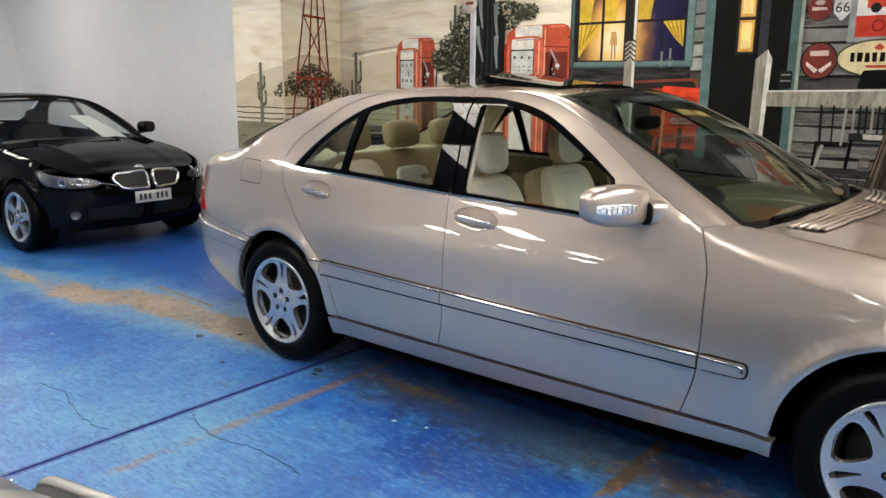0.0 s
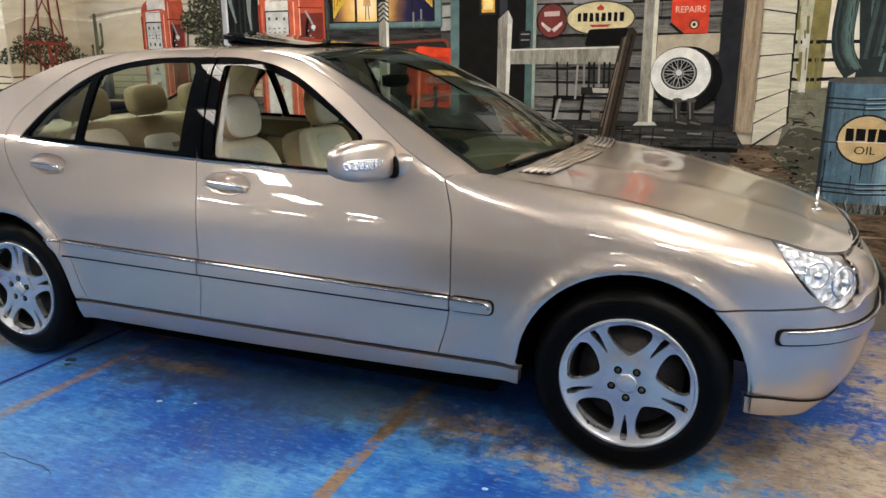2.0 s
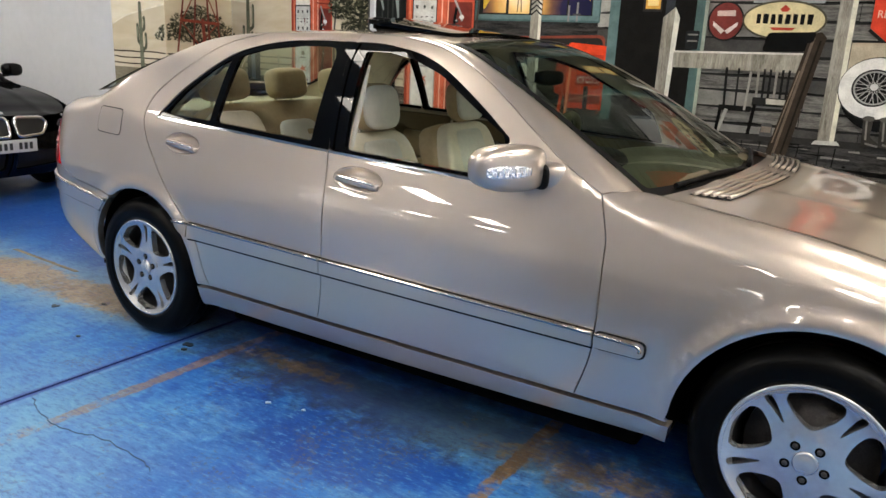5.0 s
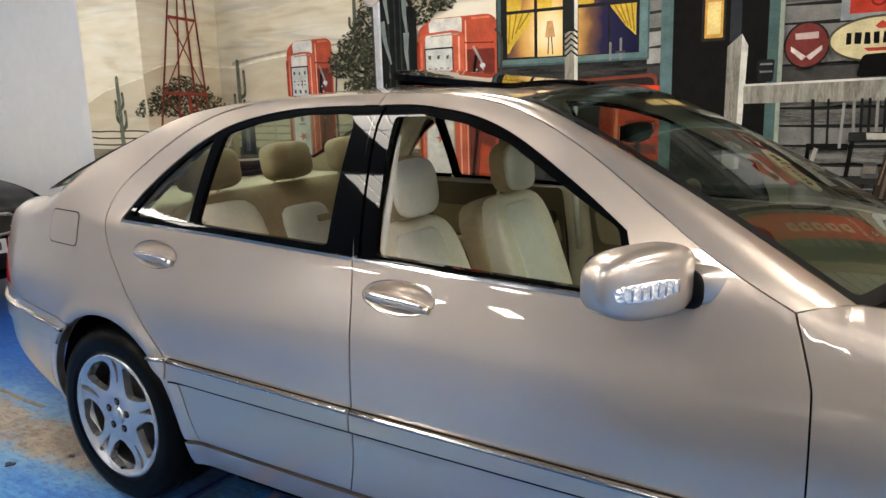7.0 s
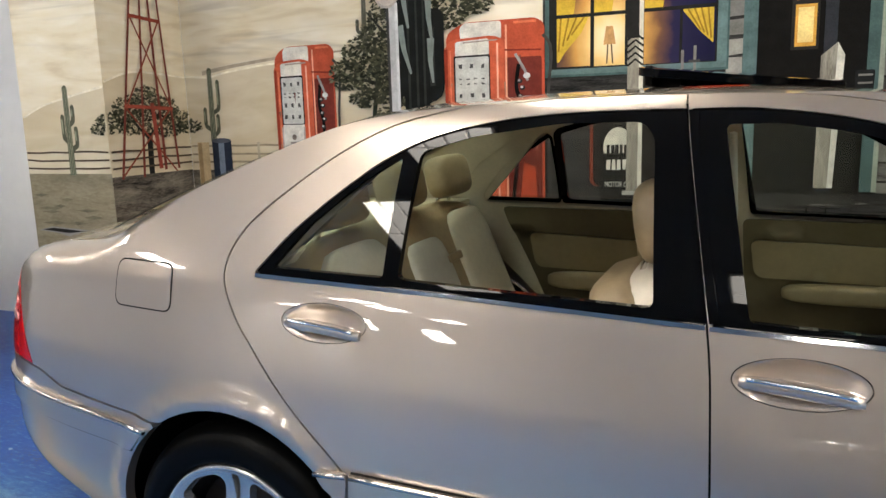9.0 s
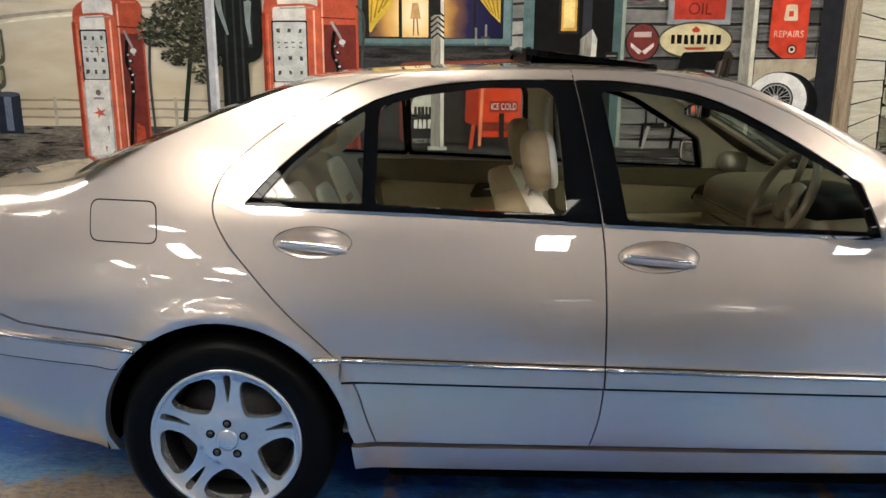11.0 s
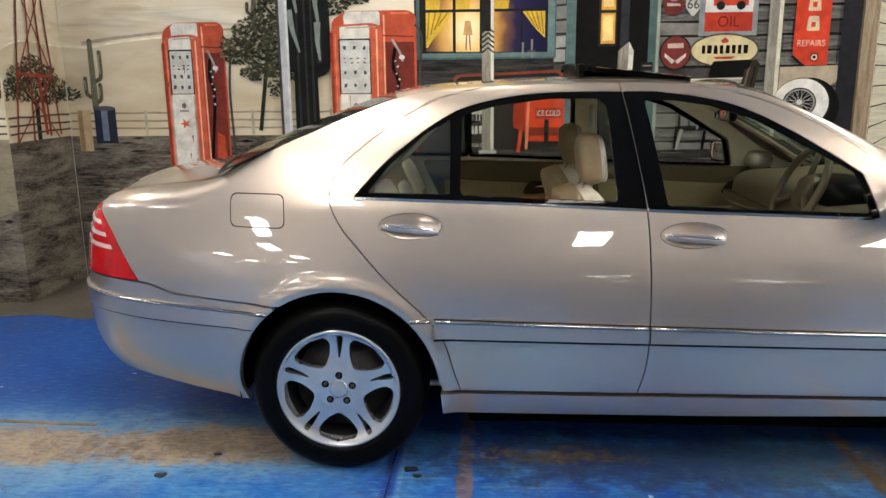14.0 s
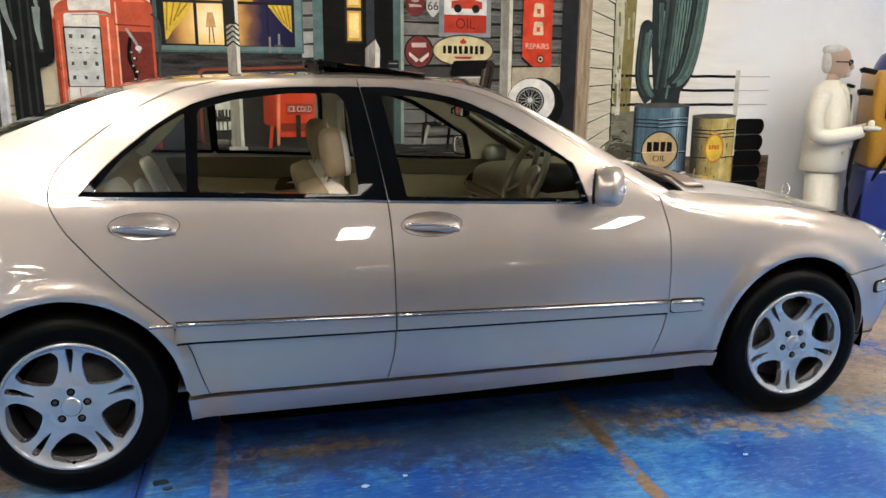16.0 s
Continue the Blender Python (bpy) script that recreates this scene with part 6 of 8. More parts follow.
A_CUT = smooth([(2.270, 1.022), (2.10, 1.115), (1.95, 1.215), (1.80, 1.312), (1.65, 1.390), (1.50, 1.442), (1.30, 1.475), (1.070, 1.483)], 5)
ROOF_R = [(0.56, 1.472), (0.75, 1.480), (0.92, 1.483), (1.070, 1.483)]
REAR_DOOR = REAR_CUT + ROOF_R[1:] + B_CUT[1:]
FRONT_DOOR = list(reversed(B_CUT)) + list(reversed(A_CUT))[1:] + list(reversed(FRONT_CUT))[1:]
WIN_R = smooth([(0.075, 1.082), (0.17, 1.185), (0.284, 1.280), (0.39, 1.352), (0.50, 1.401), (0.66, 1.434), (0.85, 1.448), (1.072, 1.448)], 5) + smooth([(1.082, 1.40), (1.142, 1.040)], 4) + [(1.13, 1.037), (0.60, 1.062), (0.085, 1.078)]
WIN_F = smooth([(1.085, 1.448), (1.22, 1.445), (1.375, 1.424), (1.50, 1.390), (1.62, 1.335), (1.785, 1.237), (1.905, 1.155)], 5) + [(1.955, 1.008), (1.60, 1.021), (1.155, 1.036)] + smooth([(1.148, 1.05), (1.094, 1.40)], 4)
GL_Q = rounded([(0.118, 1.092), (0.205, 1.195), (0.326, 1.296), (0.425, 1.354), (0.430, 1.085)], 0.012)
GL_R = rounded([(0.468, 1.083), (0.470, 1.366), (0.60, 1.400), (0.80, 1.424), (0.985, 1.424), (1.015, 1.39), (1.040, 1.060)], 0.02)
GL_F = rounded([(1.155, 1.415), (1.27, 1.414), (1.40, 1.393), (1.55, 1.345), (1.72, 1.250), (1.885, 1.158), (1.930, 1.018), (1.218, 1.046)], 0.015)

bowls = [[(cx + a * 1.06 * math.cos(t), cz + b * 1.06 * math.sin(t)) for t in np.linspace(0, 2 * math.pi, 49)[:-1]] for cx, cz, a, b, _ in car.dishes]
dish = [(cx + a * q * math.cos(t), cz + b * q * math.sin(t)) for cx, cz, a, b, _ in car.dishes for q in (0.2, 0.4, 0.6, 0.75, 0.86, 0.94, 1.0) for t in np.arange(0, 6.28, 0.19)]
bright = []
for side in (-1, 1):
    skin = car.skin(side)
    rd = part("rear_door", lift(skin, REAR_DOOR, [WIN_R, bowls[0]], gap=0.0022), PAINT, sedan)
    fd = part("front_door", lift(skin, FRONT_DOOR, [WIN_F, bowls[1]], gap=0.0022), PAINT, sedan)
    for own, bowl in ((rd, bowls[0]), (fd, bowls[1])):
        part("handle_dish", lift(skin, bowl, extra=dish, thick=0.004, step=0.02), PAINT, own)
    # window surrounds in gloss black, with the panes set in them
    part("window_frame", lift(car.skin(side, -0.006), WIN_R, [GL_Q, GL_R], thick=0.02), TRIMBLACK, rd, "gloss black window surround")
    part("window_frame", lift(car.skin(side, -0.006), WIN_F, [GL_F], thick=0.02), TRIMBLACK, fd, "gloss black window surround")
    part("pillar_cover", lift(car.skin(side, 0.0012), [(1.0775, 1.447), (1.100, 1.447), (1.102, 1.40), (1.164, 1.046), (1.146, 1.040), (1.0855, 1.40)], thick=0.003, step=0.03), TRIMBLACK, fd, "gloss black pillar cover")
    part("quarter_glass", lift(car.skin(side, -0.012), GL_Q, thick=0.0, step=0.04), CLEAR, rd)
    if side > 0:
        part("window_glass", lift(car.skin(side, -0.012), GL_R, thick=0.0, step=0.05), CLEAR, rd)
        part("window_glass", lift(car.skin(side, -0.012), GL_F, thick=0.0, step=0.05), CLEAR, fd)
    # bright strips along the belt
    part("belt_trim", lift(car.skin(side, 0.005), [(0.078, 1.070), (0.60, 1.054), (1.139, 1.030), (1.139, 1.0385), (0.60, 1.0625), (0.078, 1.079)], thick=0.012, edge=0.03), CHROME, rd, "bright chrome belt strip")
    part("belt_trim", lift(car.skin(side, 0.005), [(1.147, 1.029), (1.60, 1.012), (1.955, 0.999), (1.955, 1.007), (1.60, 1.0205), (1.147, 1.0375)], thick=0.012, edge=0.03), CHROME, fd, "bright chrome belt strip")
    # rubbing strips with their chrome line
    for own, x0, x1 in ((rd, 0.372, 1.158), (fd, 1.162, 2.310)):
        za, zb = (lambda x: 0.5665 - 0.011 * x), (lambda x: 0.642 - 0.0215 * x)
        part("side_moulding", lift(car.skin(side, 0.016), [(x0, za(x0)), (x1, za(x1)), (x1, zb(x1)), (x0, zb(x0))], thick=0.012, gap=0.001), PAINT, own)
        part("moulding_chrome", tube([tuple(car.at(x0 + 0.003 + (x1 - x0 - 0.006) * k / 12, zb(x0 + (x1 - x0) * k / 12) - 0.006, side, -0.0155)) for k in range(13)], 0.0068, 10), DULLCHROME, own, "chrome line on the moulding")
        # black strip behind the moulding draws its shadow line
        part("moulding_shadow_strip", lift(car.skin(side, 0.006), [(x0, za(x0) - 0.010), (x1, za(x1) - 0.010), (x1, zb(x1) + 0.002), (x0, zb(x0) + 0.002)], thick=0.008), SEAL, own, "dark strip painting the shadow line of the moulding")
    for own, hx, hz in ((rd, 0.285, 0.972), (fd, 1.308, 0.943)):
        # pull handle bridging its dish
        def grip(t, hx=hx, hz=hz, side=side):
            p = car.at(hx - 0.105 + 0.21 * t, hz - 0.002 - 0.016 * t, side)
            return (p.x, p.y + side * (0.004 + 0.016 * math.sin(math.pi * min(1, max(0, t))) ** 0.5), p.z)
        bm = tube([grip(i / 16) for i in range(17)], lambda t: 0.0155 * (1 - 0.35 * abs(2 * t - 1) ** 4), 14)
        h = part("door_handle", bm, PAINT, own, "body-coloured pull handle with bright strip")
        part_bm = tube([(grip(i / 16)[0], grip(i / 16)[1] + side * 0.0115, grip(i / 16)[2] + 0.009) for i in range(1, 16)], 0.0048, 8)
        bright.append((part_bm, own, hx))
    # shell behind the doors, seen in the joints
    part("body_frame", lift(car.skin(side, -0.035), [(0.44, 0.30), (2.32, 0.30), (2.35, 1.03)] + A_CUT[1:-1] + [(1.07, 1.46), (0.56, 1.45), (0.39, 1.42), (0.11, 1.25), (-0.06, 1.07), (0.0, 0.95), (0.2, 0.76), (0.40, 0.55)], [shrink(dense(GL_R, 0.03), -0.03), shrink(dense(GL_F, 0.03), -0.03), shrink(dense(GL_Q, 0.03), -0.03)], thick=0.02, step=0.06, edge=0.03), SEAL, sedan)
    part("inner_lining", lift(car.skin(side, -0.058), [(0.44, 0.34), (2.30, 0.34), (2.33, 1.02)] + A_CUT[1:-1] + [(1.07, 1.46), (0.56, 1.45), (0.39, 1.42), (0.11, 1.25), (-0.06, 1.07), (0.0, 0.95), (0.2, 0.76), (0.40, 0.55)], [shrink(dense(GL_R, 0.03), -0.022), shrink(dense(GL_F, 0.03), -0.022), shrink(dense(GL_Q, 0.03), -0.022)], thick=0.006, step=0.06, edge=0.03), CLOTH, sedan, "beige inner lining")
    # wings, quarters, sills
    fa = arch(2.965, 0.342, 0.395, 0, 180)
    wing = FRONT_CUT + smooth([(2.270, 1.022), (2.36, 1.034), (2.6, 1.005), (2.9, 0.965), (3.2, 0.905), (3.420, 0.856)], 6)[1:] + smooth([(3.420, 0.856), (3.462, 0.78), (3.535, 0.695), (3.60, 0.662)], 5)[1:] + [(3.42, 0.648), (3.236, 0.640)] + [p for p in fa if p[1] > 0.36 and not (p[0] > 3.22 and p[1] < 0.63)] + [(2.565, 0.36), (2.575, 0.348)]
    part("front_wing", lift(skin, wing, gap=0.0022), PAINT, sedan)
    ra = arch(0.0, 0.342, 0.39, 180, 0)
    quarter = list(reversed(REAR_CUT)) + [(0.405, 0.348)] + list(reversed([p for p in ra if p[1] > 0.35 and not (p[0] < -0.21 and p[1] < 0.68)])) + [(-0.235, 0.672), (-0.45, 0.690), (-0.64, 0.705)] + smooth([(-0.64, 0.705), (-0.74, 0.735), (-0.80, 0.742)], 4)[1:] + smooth([(-0.80, 0.742), (-0.88, 0.84), (-0.97, 0.93), (-1.07, 1.0)], 4)[1:] + smooth([(-1.10, 1.06), (-0.85, 1.100), (-0.60, 1.122), (-0.48, 1.145), (-0.40, 1.186), (-0.15, 1.294), (0.10, 1.394), (0.24, 1.440), (0.40, 1.464), (0.56, 1.472)], 6)
    part("rear_quarter", lift(skin, quarter, gap=0.0022, extra=[]), PAINT, sedan)
    part("fuel_flap", lift(car.skin(side, 0.002), rounded([(-0.408, 1.088), (-0.200, 1.084), (-0.192, 0.965), (-0.402, 0.970)], 0.028), thick=0.004, step=0.02), PAINT, sedan) if side < 0 else None
    if side < 0:
        ring = rounded([(-0.412, 1.092), (-0.196, 1.088), (-0.188, 0.961), (-0.406, 0.966)], 0.03)
        part("flap_joint", lift(car.skin(side, 0.0008), ring, [shrink(dense(ring, 0.01), 0.0045)], thick=0.0, step=0.02, edge=0.008), SEAL, sedan)
    part("sill_panel", lift(skin, [(0.392, 0.334), (0.398, 0.240), (1.4, 0.245), (2.57, 0.268), (2.578, 0.334)], gap=0.002, thick=0.05), PAINT, sedan)
    part("quarter_moulding", lift(car.skin(side, 0.016), rounded([(0.306, 0.600), (0.366, 0.562), (0.366, 0.634), (0.284, 0.638)], 0.012), thick=0.012), PAINT, sedan)
    part("wing_moulding", lift(car.skin(side, 0.016), rounded([(2.315, 0.541), (2.478, 0.540), (2.478, 0.588), (2.315, 0.592)], 0.022), thick=0.012), PAINT, sedan)
    part("moulding_chrome", tube([tuple(car.at(x, 0.629, side, -0.0155)) for x in (0.285, 0.325, 0.364)], 0.0068, 10), DULLCHROME, sedan, "chrome line on the moulding")
    part("moulding_chrome", tube([tuple(car.at(x, z, side, -0.0155)) for x, z in ((2.316, 0.5855), (2.38, 0.5835), (2.45, 0.580), (2.466, 0.572), (2.466, 0.560))], 0.0062, 10), DULLCHROME, sedan, "chrome line on the moulding")
    # the same drawn shadow line round the wing moulding
    part("moulding_shadow_strip", lift(car.skin(side, 0.006), rounded([(2.314, 0.534), (2.482, 0.533), (2.484, 0.592), (2.314, 0.597)], 0.024), thick=0.008), SEAL, sedan, "dark strip painting the shadow line of the moulding")
    # front bumper half with its strip, rear bumper half
    fb = [(3.236, 0.638), (3.42, 0.646), (3.585, 0.656)] + smooth([(3.585, 0.656), (3.64, 0.634), (3.73, 0.640), (3.80, 0.67), (4.05, 0.67), (4.62, 0.67)], 5)[1:] + [(4.62, 0.235), (4.1, 0.235), (3.7, 0.235), (3.42, 0.25), (3.362, 0.268)] + [p for p in arch(2.965, 0.342, 0.395, 0, 48) if p[1] > 0.345]
    part("front_bumper", lift(skin, fb, gap=0.0022, thick=0.03), PAINT, sedan)
    part("bumper_strip", lift(car.skin(side, 0.012), rounded([(3.44, 0.533), (3.44, 0.578), (3.9, 0.585), (4.35, 0.588), (4.35, 0.543), (3.9, 0.538)], 0.02), thick=0.014), PAINT, sedan)
    part("strip_chrome", tube([tuple(car.at(x, z, side, -0.012)) for x, z in smooth([(3.462, 0.576), (3.6, 0.580), (3.75, 0.583), (3.9, 0.585), (4.1, 0.587), (4.34, 0.588)], 4)], 0.006, 10), DULLCHROME, sedan, "chrome line on the bumper")
    part("strip_dark_line", lift(car.skin(side, 0.006), rounded([(3.428, 0.526), (3.428, 0.584), (3.9, 0.592), (4.35, 0.594), (4.35, 0.535), (3.9, 0.531)], 0.022), thick=0.008), SEAL, sedan, "dark joint round the bumper strip")
    part("lip_joint", lift(car.skin(side, 0.0065), [(3.352, 0.336), (3.7, 0.286), (4.1, 0.271), (4.6, 0.269), (4.6, 0.2745), (4.1, 0.2765), (3.7, 0.2915), (3.352, 0.343)], thick=0.006, edge=0.03), SEAL, sedan, "dark joint above the bumper lip")
    part("bumper_lip", lift(car.skin(side, 0.006), [(3.362, 0.268), (3.42, 0.245), (3.7, 0.228), (4.1, 0.225), (4.6, 0.225), (4.6, 0.268), (4.1, 0.270), (3.7, 0.285), (3.355, 0.335)], thick=0.05), PAINT, sedan)
    rb = [(-0.237, 0.670), (-0.45, 0.688), (-0.64, 0.703), (-0.75, 0.735), (-0.85, 0.742), (-1.1, 0.745), (-1.75, 0.745), (-1.75, 0.33), (-1.3, 0.33), (-0.9, 0.33), (-0.6, 0.295), (-0.375, 0.270)] + [p for p in reversed(arch(0.0, 0.342, 0.39, 120, 182)) if p[1] < 0.66]
    part("rear_bumper", lift(skin, rb, gap=0.0022, thick=0.03), PAINT, sedan)
    part("strip_chrome", tube([tuple(car.at(x, z, side, -0.008)) for x, z in smooth([(-0.262, 0.640), (-0.45, 0.651), (-0.60, 0.659), (-0.75, 0.666), (-0.9, 0.671), (-1.1, 0.676), (-1.3, 0.679)], 4)], 0.0068, 10), DULLCHROME, sedan, "chrome line on the bumper")
    part("bumper_strip", lift(car.skin(side, 0.010), [(-0.318, 0.582), (-0.60, 0.594), (-0.9, 0.606), (-1.3, 0.614), (-1.3, 0.688), (-0.9, 0.682), (-0.60, 0.668), (-0.256, 0.65), (-0.288, 0.616)], thick=0.01), PAINT, sedan)
    # thin black strip stands in for the shadow under the proud bumper strip
    part("strip_dark_line", lift(car.skin(side, 0.003), [(-0.322, 0.5755), (-0.60, 0.5875), (-0.9, 0.5995), (-1.3, 0.6075), (-1.3, 0.616), (-0.9, 0.608), (-0.60, 0.596), (-0.318, 0.584)], thick=0.004, edge=0.03), SEAL, sedan, "dark line painting the shadow below the bumper strip")
    # lamps
    HL = smooth([(3.432, 0.842), (3.49, 0.836), (3.55, 0.822), (3.61, 0.812), (3.69, 0.792), (3.76, 0.748), (3.775, 0.692), (3.72, 0.642), (3.64, 0.633), (3.566, 0.672), (3.482, 0.762)], 5, True)
    lamp = part("headlight", lift(car.skin(side, -0.030), shrink(dense(HL, 0.02), 0.004), thick=0.0, step=0.02), REFLECTOR, sedan, "clear headlamp with bright reflector")
    part("lamp_surround", lift(car.skin(side, -0.040), [(3.43, 0.838), (3.55, 0.826), (3.65, 0.806), (3.80, 0.783), (3.80, 0.645), (3.59, 0.645)], thick=0.004, step=0.04), PAINT, sedan)
    part("lens", lift(car.skin(side, 0.002), HL, thick=0.012, step=0.025, gap=0.002), LAMPGLASS, lamp)
    for ls, lz, lr in ((3.56, 0.755, 0.044), (3.67, 0.725, 0.050)):
        p = car.at(ls, lz, side, 0.022)
        q = car.at(ls, lz, side, 0.0) - p
        part("lamp_ring", moved(tube([(lr * math.cos(a), lr * math.sin(a), 0) for a in np.arange(0, 6.28, 0.262)], 0.0035, 6, True), Matrix.Translation(p) @ (q.to_track_quat("Z", "Y").to_matrix().to_4x4())), CHROME, lamp)
        part("bulb", cushion(0.03, 0.03, 0.03, 2.2, 8, tuple(car.at(ls, lz, side, 0.016))), CHROME, lamp)
    sf = float(car.s[int(np.argmin(np.abs(car.py - 0.40) + (car.px < 3.3) * 9))])
    part("front_panel", lift(car.skin(side, -0.014), [(3.785, 0.648), (sf, 0.648), (sf, 0.782), (3.785, 0.785)], thick=0.01, step=0.04), PAINT, sedan)
    TL = [(-0.802, 0.744), (-0.88, 0.842), (-0.97, 0.932), (-1.07, 1.0), (-1.30, 1.02), (-1.36, 0.9), (-1.37, 0.752)]
    tail = part("tail_light", lift(car.skin(side, 0.001), TL, gap=0.003, thick=0.02), REDLENS, sedan, "red tail lamp with clear bands")
    for za in (0.855, 0.90, 0.945):
        part("clear_band", lift(car.skin(side, 0.004), [(-0.80 - (za - 0.744) * 1.05 - 0.03, za), (-1.30, za + 0.012), (-1.30, za + 0.028), (-0.80 - (za - 0.744) * 1.05 - 0.045, za + 0.016)], thick=0.004), PINKLENS, tail)
    # windscreen pillar: from the door line to the edge of the screen
    EDGE = smooth([(2.385, 0.755, 1.012), (2.20, 0.728, 1.125), (2.00, 0.690, 1.240), (1.80, 0.652, 1.345), (1.62, 0.612, 1.428), (1.52, 0.585, 1.456)], 6)
    def pillar(u, v, dep, side=side):
        a = A_CUT[:-5]
        i = min(len(a) - 1.001, max(0, u * (len(a) - 1)))
        k = int(i)
        q = Vector(a[k]).lerp(Vector(a[k + 1]), i - k)
        p = car.at(q.x, q.y, side)
        j = min(len(EDGE) - 1.001, max(0, u * (len(EDGE) - 1)))
        k = int(j)
        e = Vector(EDGE[k]).lerp(Vector(EDGE[k + 1]), j - k)
        e.y *= side
        r = p.lerp(e, v)
        bul = 0.022 * 4 * v * (1 - v) * (1 - 0.5 * u)
        return r + Vector((0.35, side * 0.6, 0.7)) * (bul - dep)
    part("windscreen_pillar", lift(pillar, [(0, 0.0), (1, 0.0), (1, 1), (0, 1)], thick=0.02, step=0.05, edge=0.03), PAINT, sedan)
    # door mirror
    def shell(x, y, z):
        # blunt nose, flat rear, narrower towards the tip and sloping underneath
        k = 1 - 0.16 * max(0, -y) ** 2
        return (x * (1.0 - 0.30 * abs(y) ** 2.5) if x > 0 else x * 0.8, y, z * k + 0.10 * max(0, -y) * (1 if z < 0 else 0))
    mir = part("door_mirror", cushion(0.130, 0.275, 0.150, 3.7, 22, shape=shell), PAINT, sedan, "champagne mirror housing with indicator", m=pose(1.985, side * 0.968, 1.080, 0, 0, side * 27) @ Matrix.Diagonal((1, -side, 1, 1)))
    part("mirror_rim", cushion(0.012, 0.215, 0.126, 4.5, 14, (-0.049, 0, 0)), SEAL, mir, "dark rim round the mirror glass")
    part("mirror_glass", cushion(0.006, 0.197, 0.108, 4.5, 14, (-0.0545, 0, 0.001)), MIRROR, mir)
    lens = lambda x, y, z: (x - 1.9 * abs(y) ** 2.5, y, z * (1 - 0.25 * max(0, y)))
    ind = part("indicator", cushion(0.022, 0.205, 0.042, 4.5, 14, (0.0575, -0.012, -0.004), shape=lens), LAMPBRIGHT, mir, "clear indicator lens")
    for q in range(7):
        yy = -0.078 + 0.021 * q
        part("indicator_rib", cushion(0.006, 0.006, 0.030, 3, 6, (0.0675 - 0.021 * abs((yy + 0.012) / 0.097) ** 2.5, yy, -0.004)), CHROME, ind)
    part("mirror_gap", cushion(0.108, 0.022, 0.088, 3.2, 10, (0.012, 0.116, -0.028)), SEAL, mir, "dark joint of the mirror foot")
    part("mirror_foot", cushion(0.135, 0.135, 0.100, 3.4, 14, (0.016, 0.178, -0.030), shape=lambda x, y, z: (x * (1.0 + 0.30 * y) + (0.18 * y if x > 0 else 0), y, z * (1.0 + 0.16 * y) - 0.10 * y)), PAINT, mir)
    # wheel housings and wheels
    for hx in (0.0, 2.965):
        bm = lathe([(0.15, side * 0.40), (0.41, side * 0.40), (0.405, side * 0.86)], 40)
        bmesh.ops.delete(bm, geom=[f for f in bm.faces if f.calc_center_median().z < -0.04], context="FACES")
        part("wheel_housing", bm, DARK, sedan, m=pose(hx, 0, 0.342))
for bm, own, hx in bright:
    part("handle_strip", bm, CHROME, own, "bright strip on the handle")
for hx in (0.0, 2.965):
    wheel("wheel", sedan, pose(hx, -0.893, 0.342, 0, 36 if hx else 3, 0), 0.342, 0.2365, 0.235)
    wheel("wheel", sedan, pose(hx, 0.893, 0.342, 0, 0, 180), 0.342, 0.2365, 0.235)

# bonnet, roof, screens, boot
border = [car.at(s, TOP(s) - 0.0005, 1) for s in np.arange(2.44, 4.52, 0.05)]
hood_w = Curve(*[(q.x, q.y) for q in border if q.y > 0.12])
hood_z = Curve(*[(q.x, q.z) for q in border if q.y > 0.12])
def hood(x, y, dep):
    w = max(0.10, hood_w(x))
    t = min(1.0, abs(y) / w)
    ridge = 0.006 * math.exp(-((abs(y) - 0.30 - 0.14 * (3.7 - x)) / 0.05) ** 2)
    return Vector((x, y, hood_z(x) - 0.02 * max(0.0, (x - 3.3) / 0.5) * (1 - t * t) + (0.042 * (1 - t**2.4) + ridge) * min(1.0, max(0.25, (3.86 - x) / 0.35)) - dep))
edge_n = [(q.x, q.y) for q in border]
back = smooth([(2.42, 0.80), (2.50, 0.55), (2.535, 0.28), (2.545, 0.0), (2.535, -0.28), (2.50, -0.55), (2.42, -0.80)], 6)
hood_line = [(x, -y) for x, y in edge_n] + list(reversed(edge_n)) + back
bonnet = part("bonnet", lift(hood, hood_line, gap=0.002, step=0.035, edge=0.02), PAINT, sedan)
for side in (-1, 1):
    vent = part("bonnet_vent", lift(lambda x, y, d: hood(x + 2.545 - 0.195 * y * y, y, d - 0.003), [(0.045, side * 0.06), (0.15, side * 0.06), (0.15, side * 0.66), (0.045, side * 0.70)], thick=0.0, step=0.04), SEAL, bonnet, "air intake with champagne slats")
    for k in range(5):
        row = [side * (0.07 + (0.62 - 0.012 * k) * t) for t in np.linspace(0, 1, 9)]
        part("vent_slat", tube([tuple(hood(2.545 - 0.195 * y * y + 0.056 + 0.021 * k, y, -0.005)) for y in row], 0.0075, 8), PAINT, vent)
p = hood(3.56, 0, 0)
star = part("bonnet_ornament", join(tube([(0, 0, -0.01), (0, 0, 0.03)], 0.005, 8), moved(lathe([(0.0, 0), (0.02, 0.0), (0.02, 0.006), (0.008, 0.012)], 16, "z"), Matrix.Identity(4)), tube([(0, 0.032 * math.cos(a), 0.062 + 0.032 * math.sin(a)) for a in np.arange(0, 6.28, 0.3)], 0.0028, 6, True)), CHROME, bonnet, "chrome ring ornament", m=pose(p.x, 0, p.z))
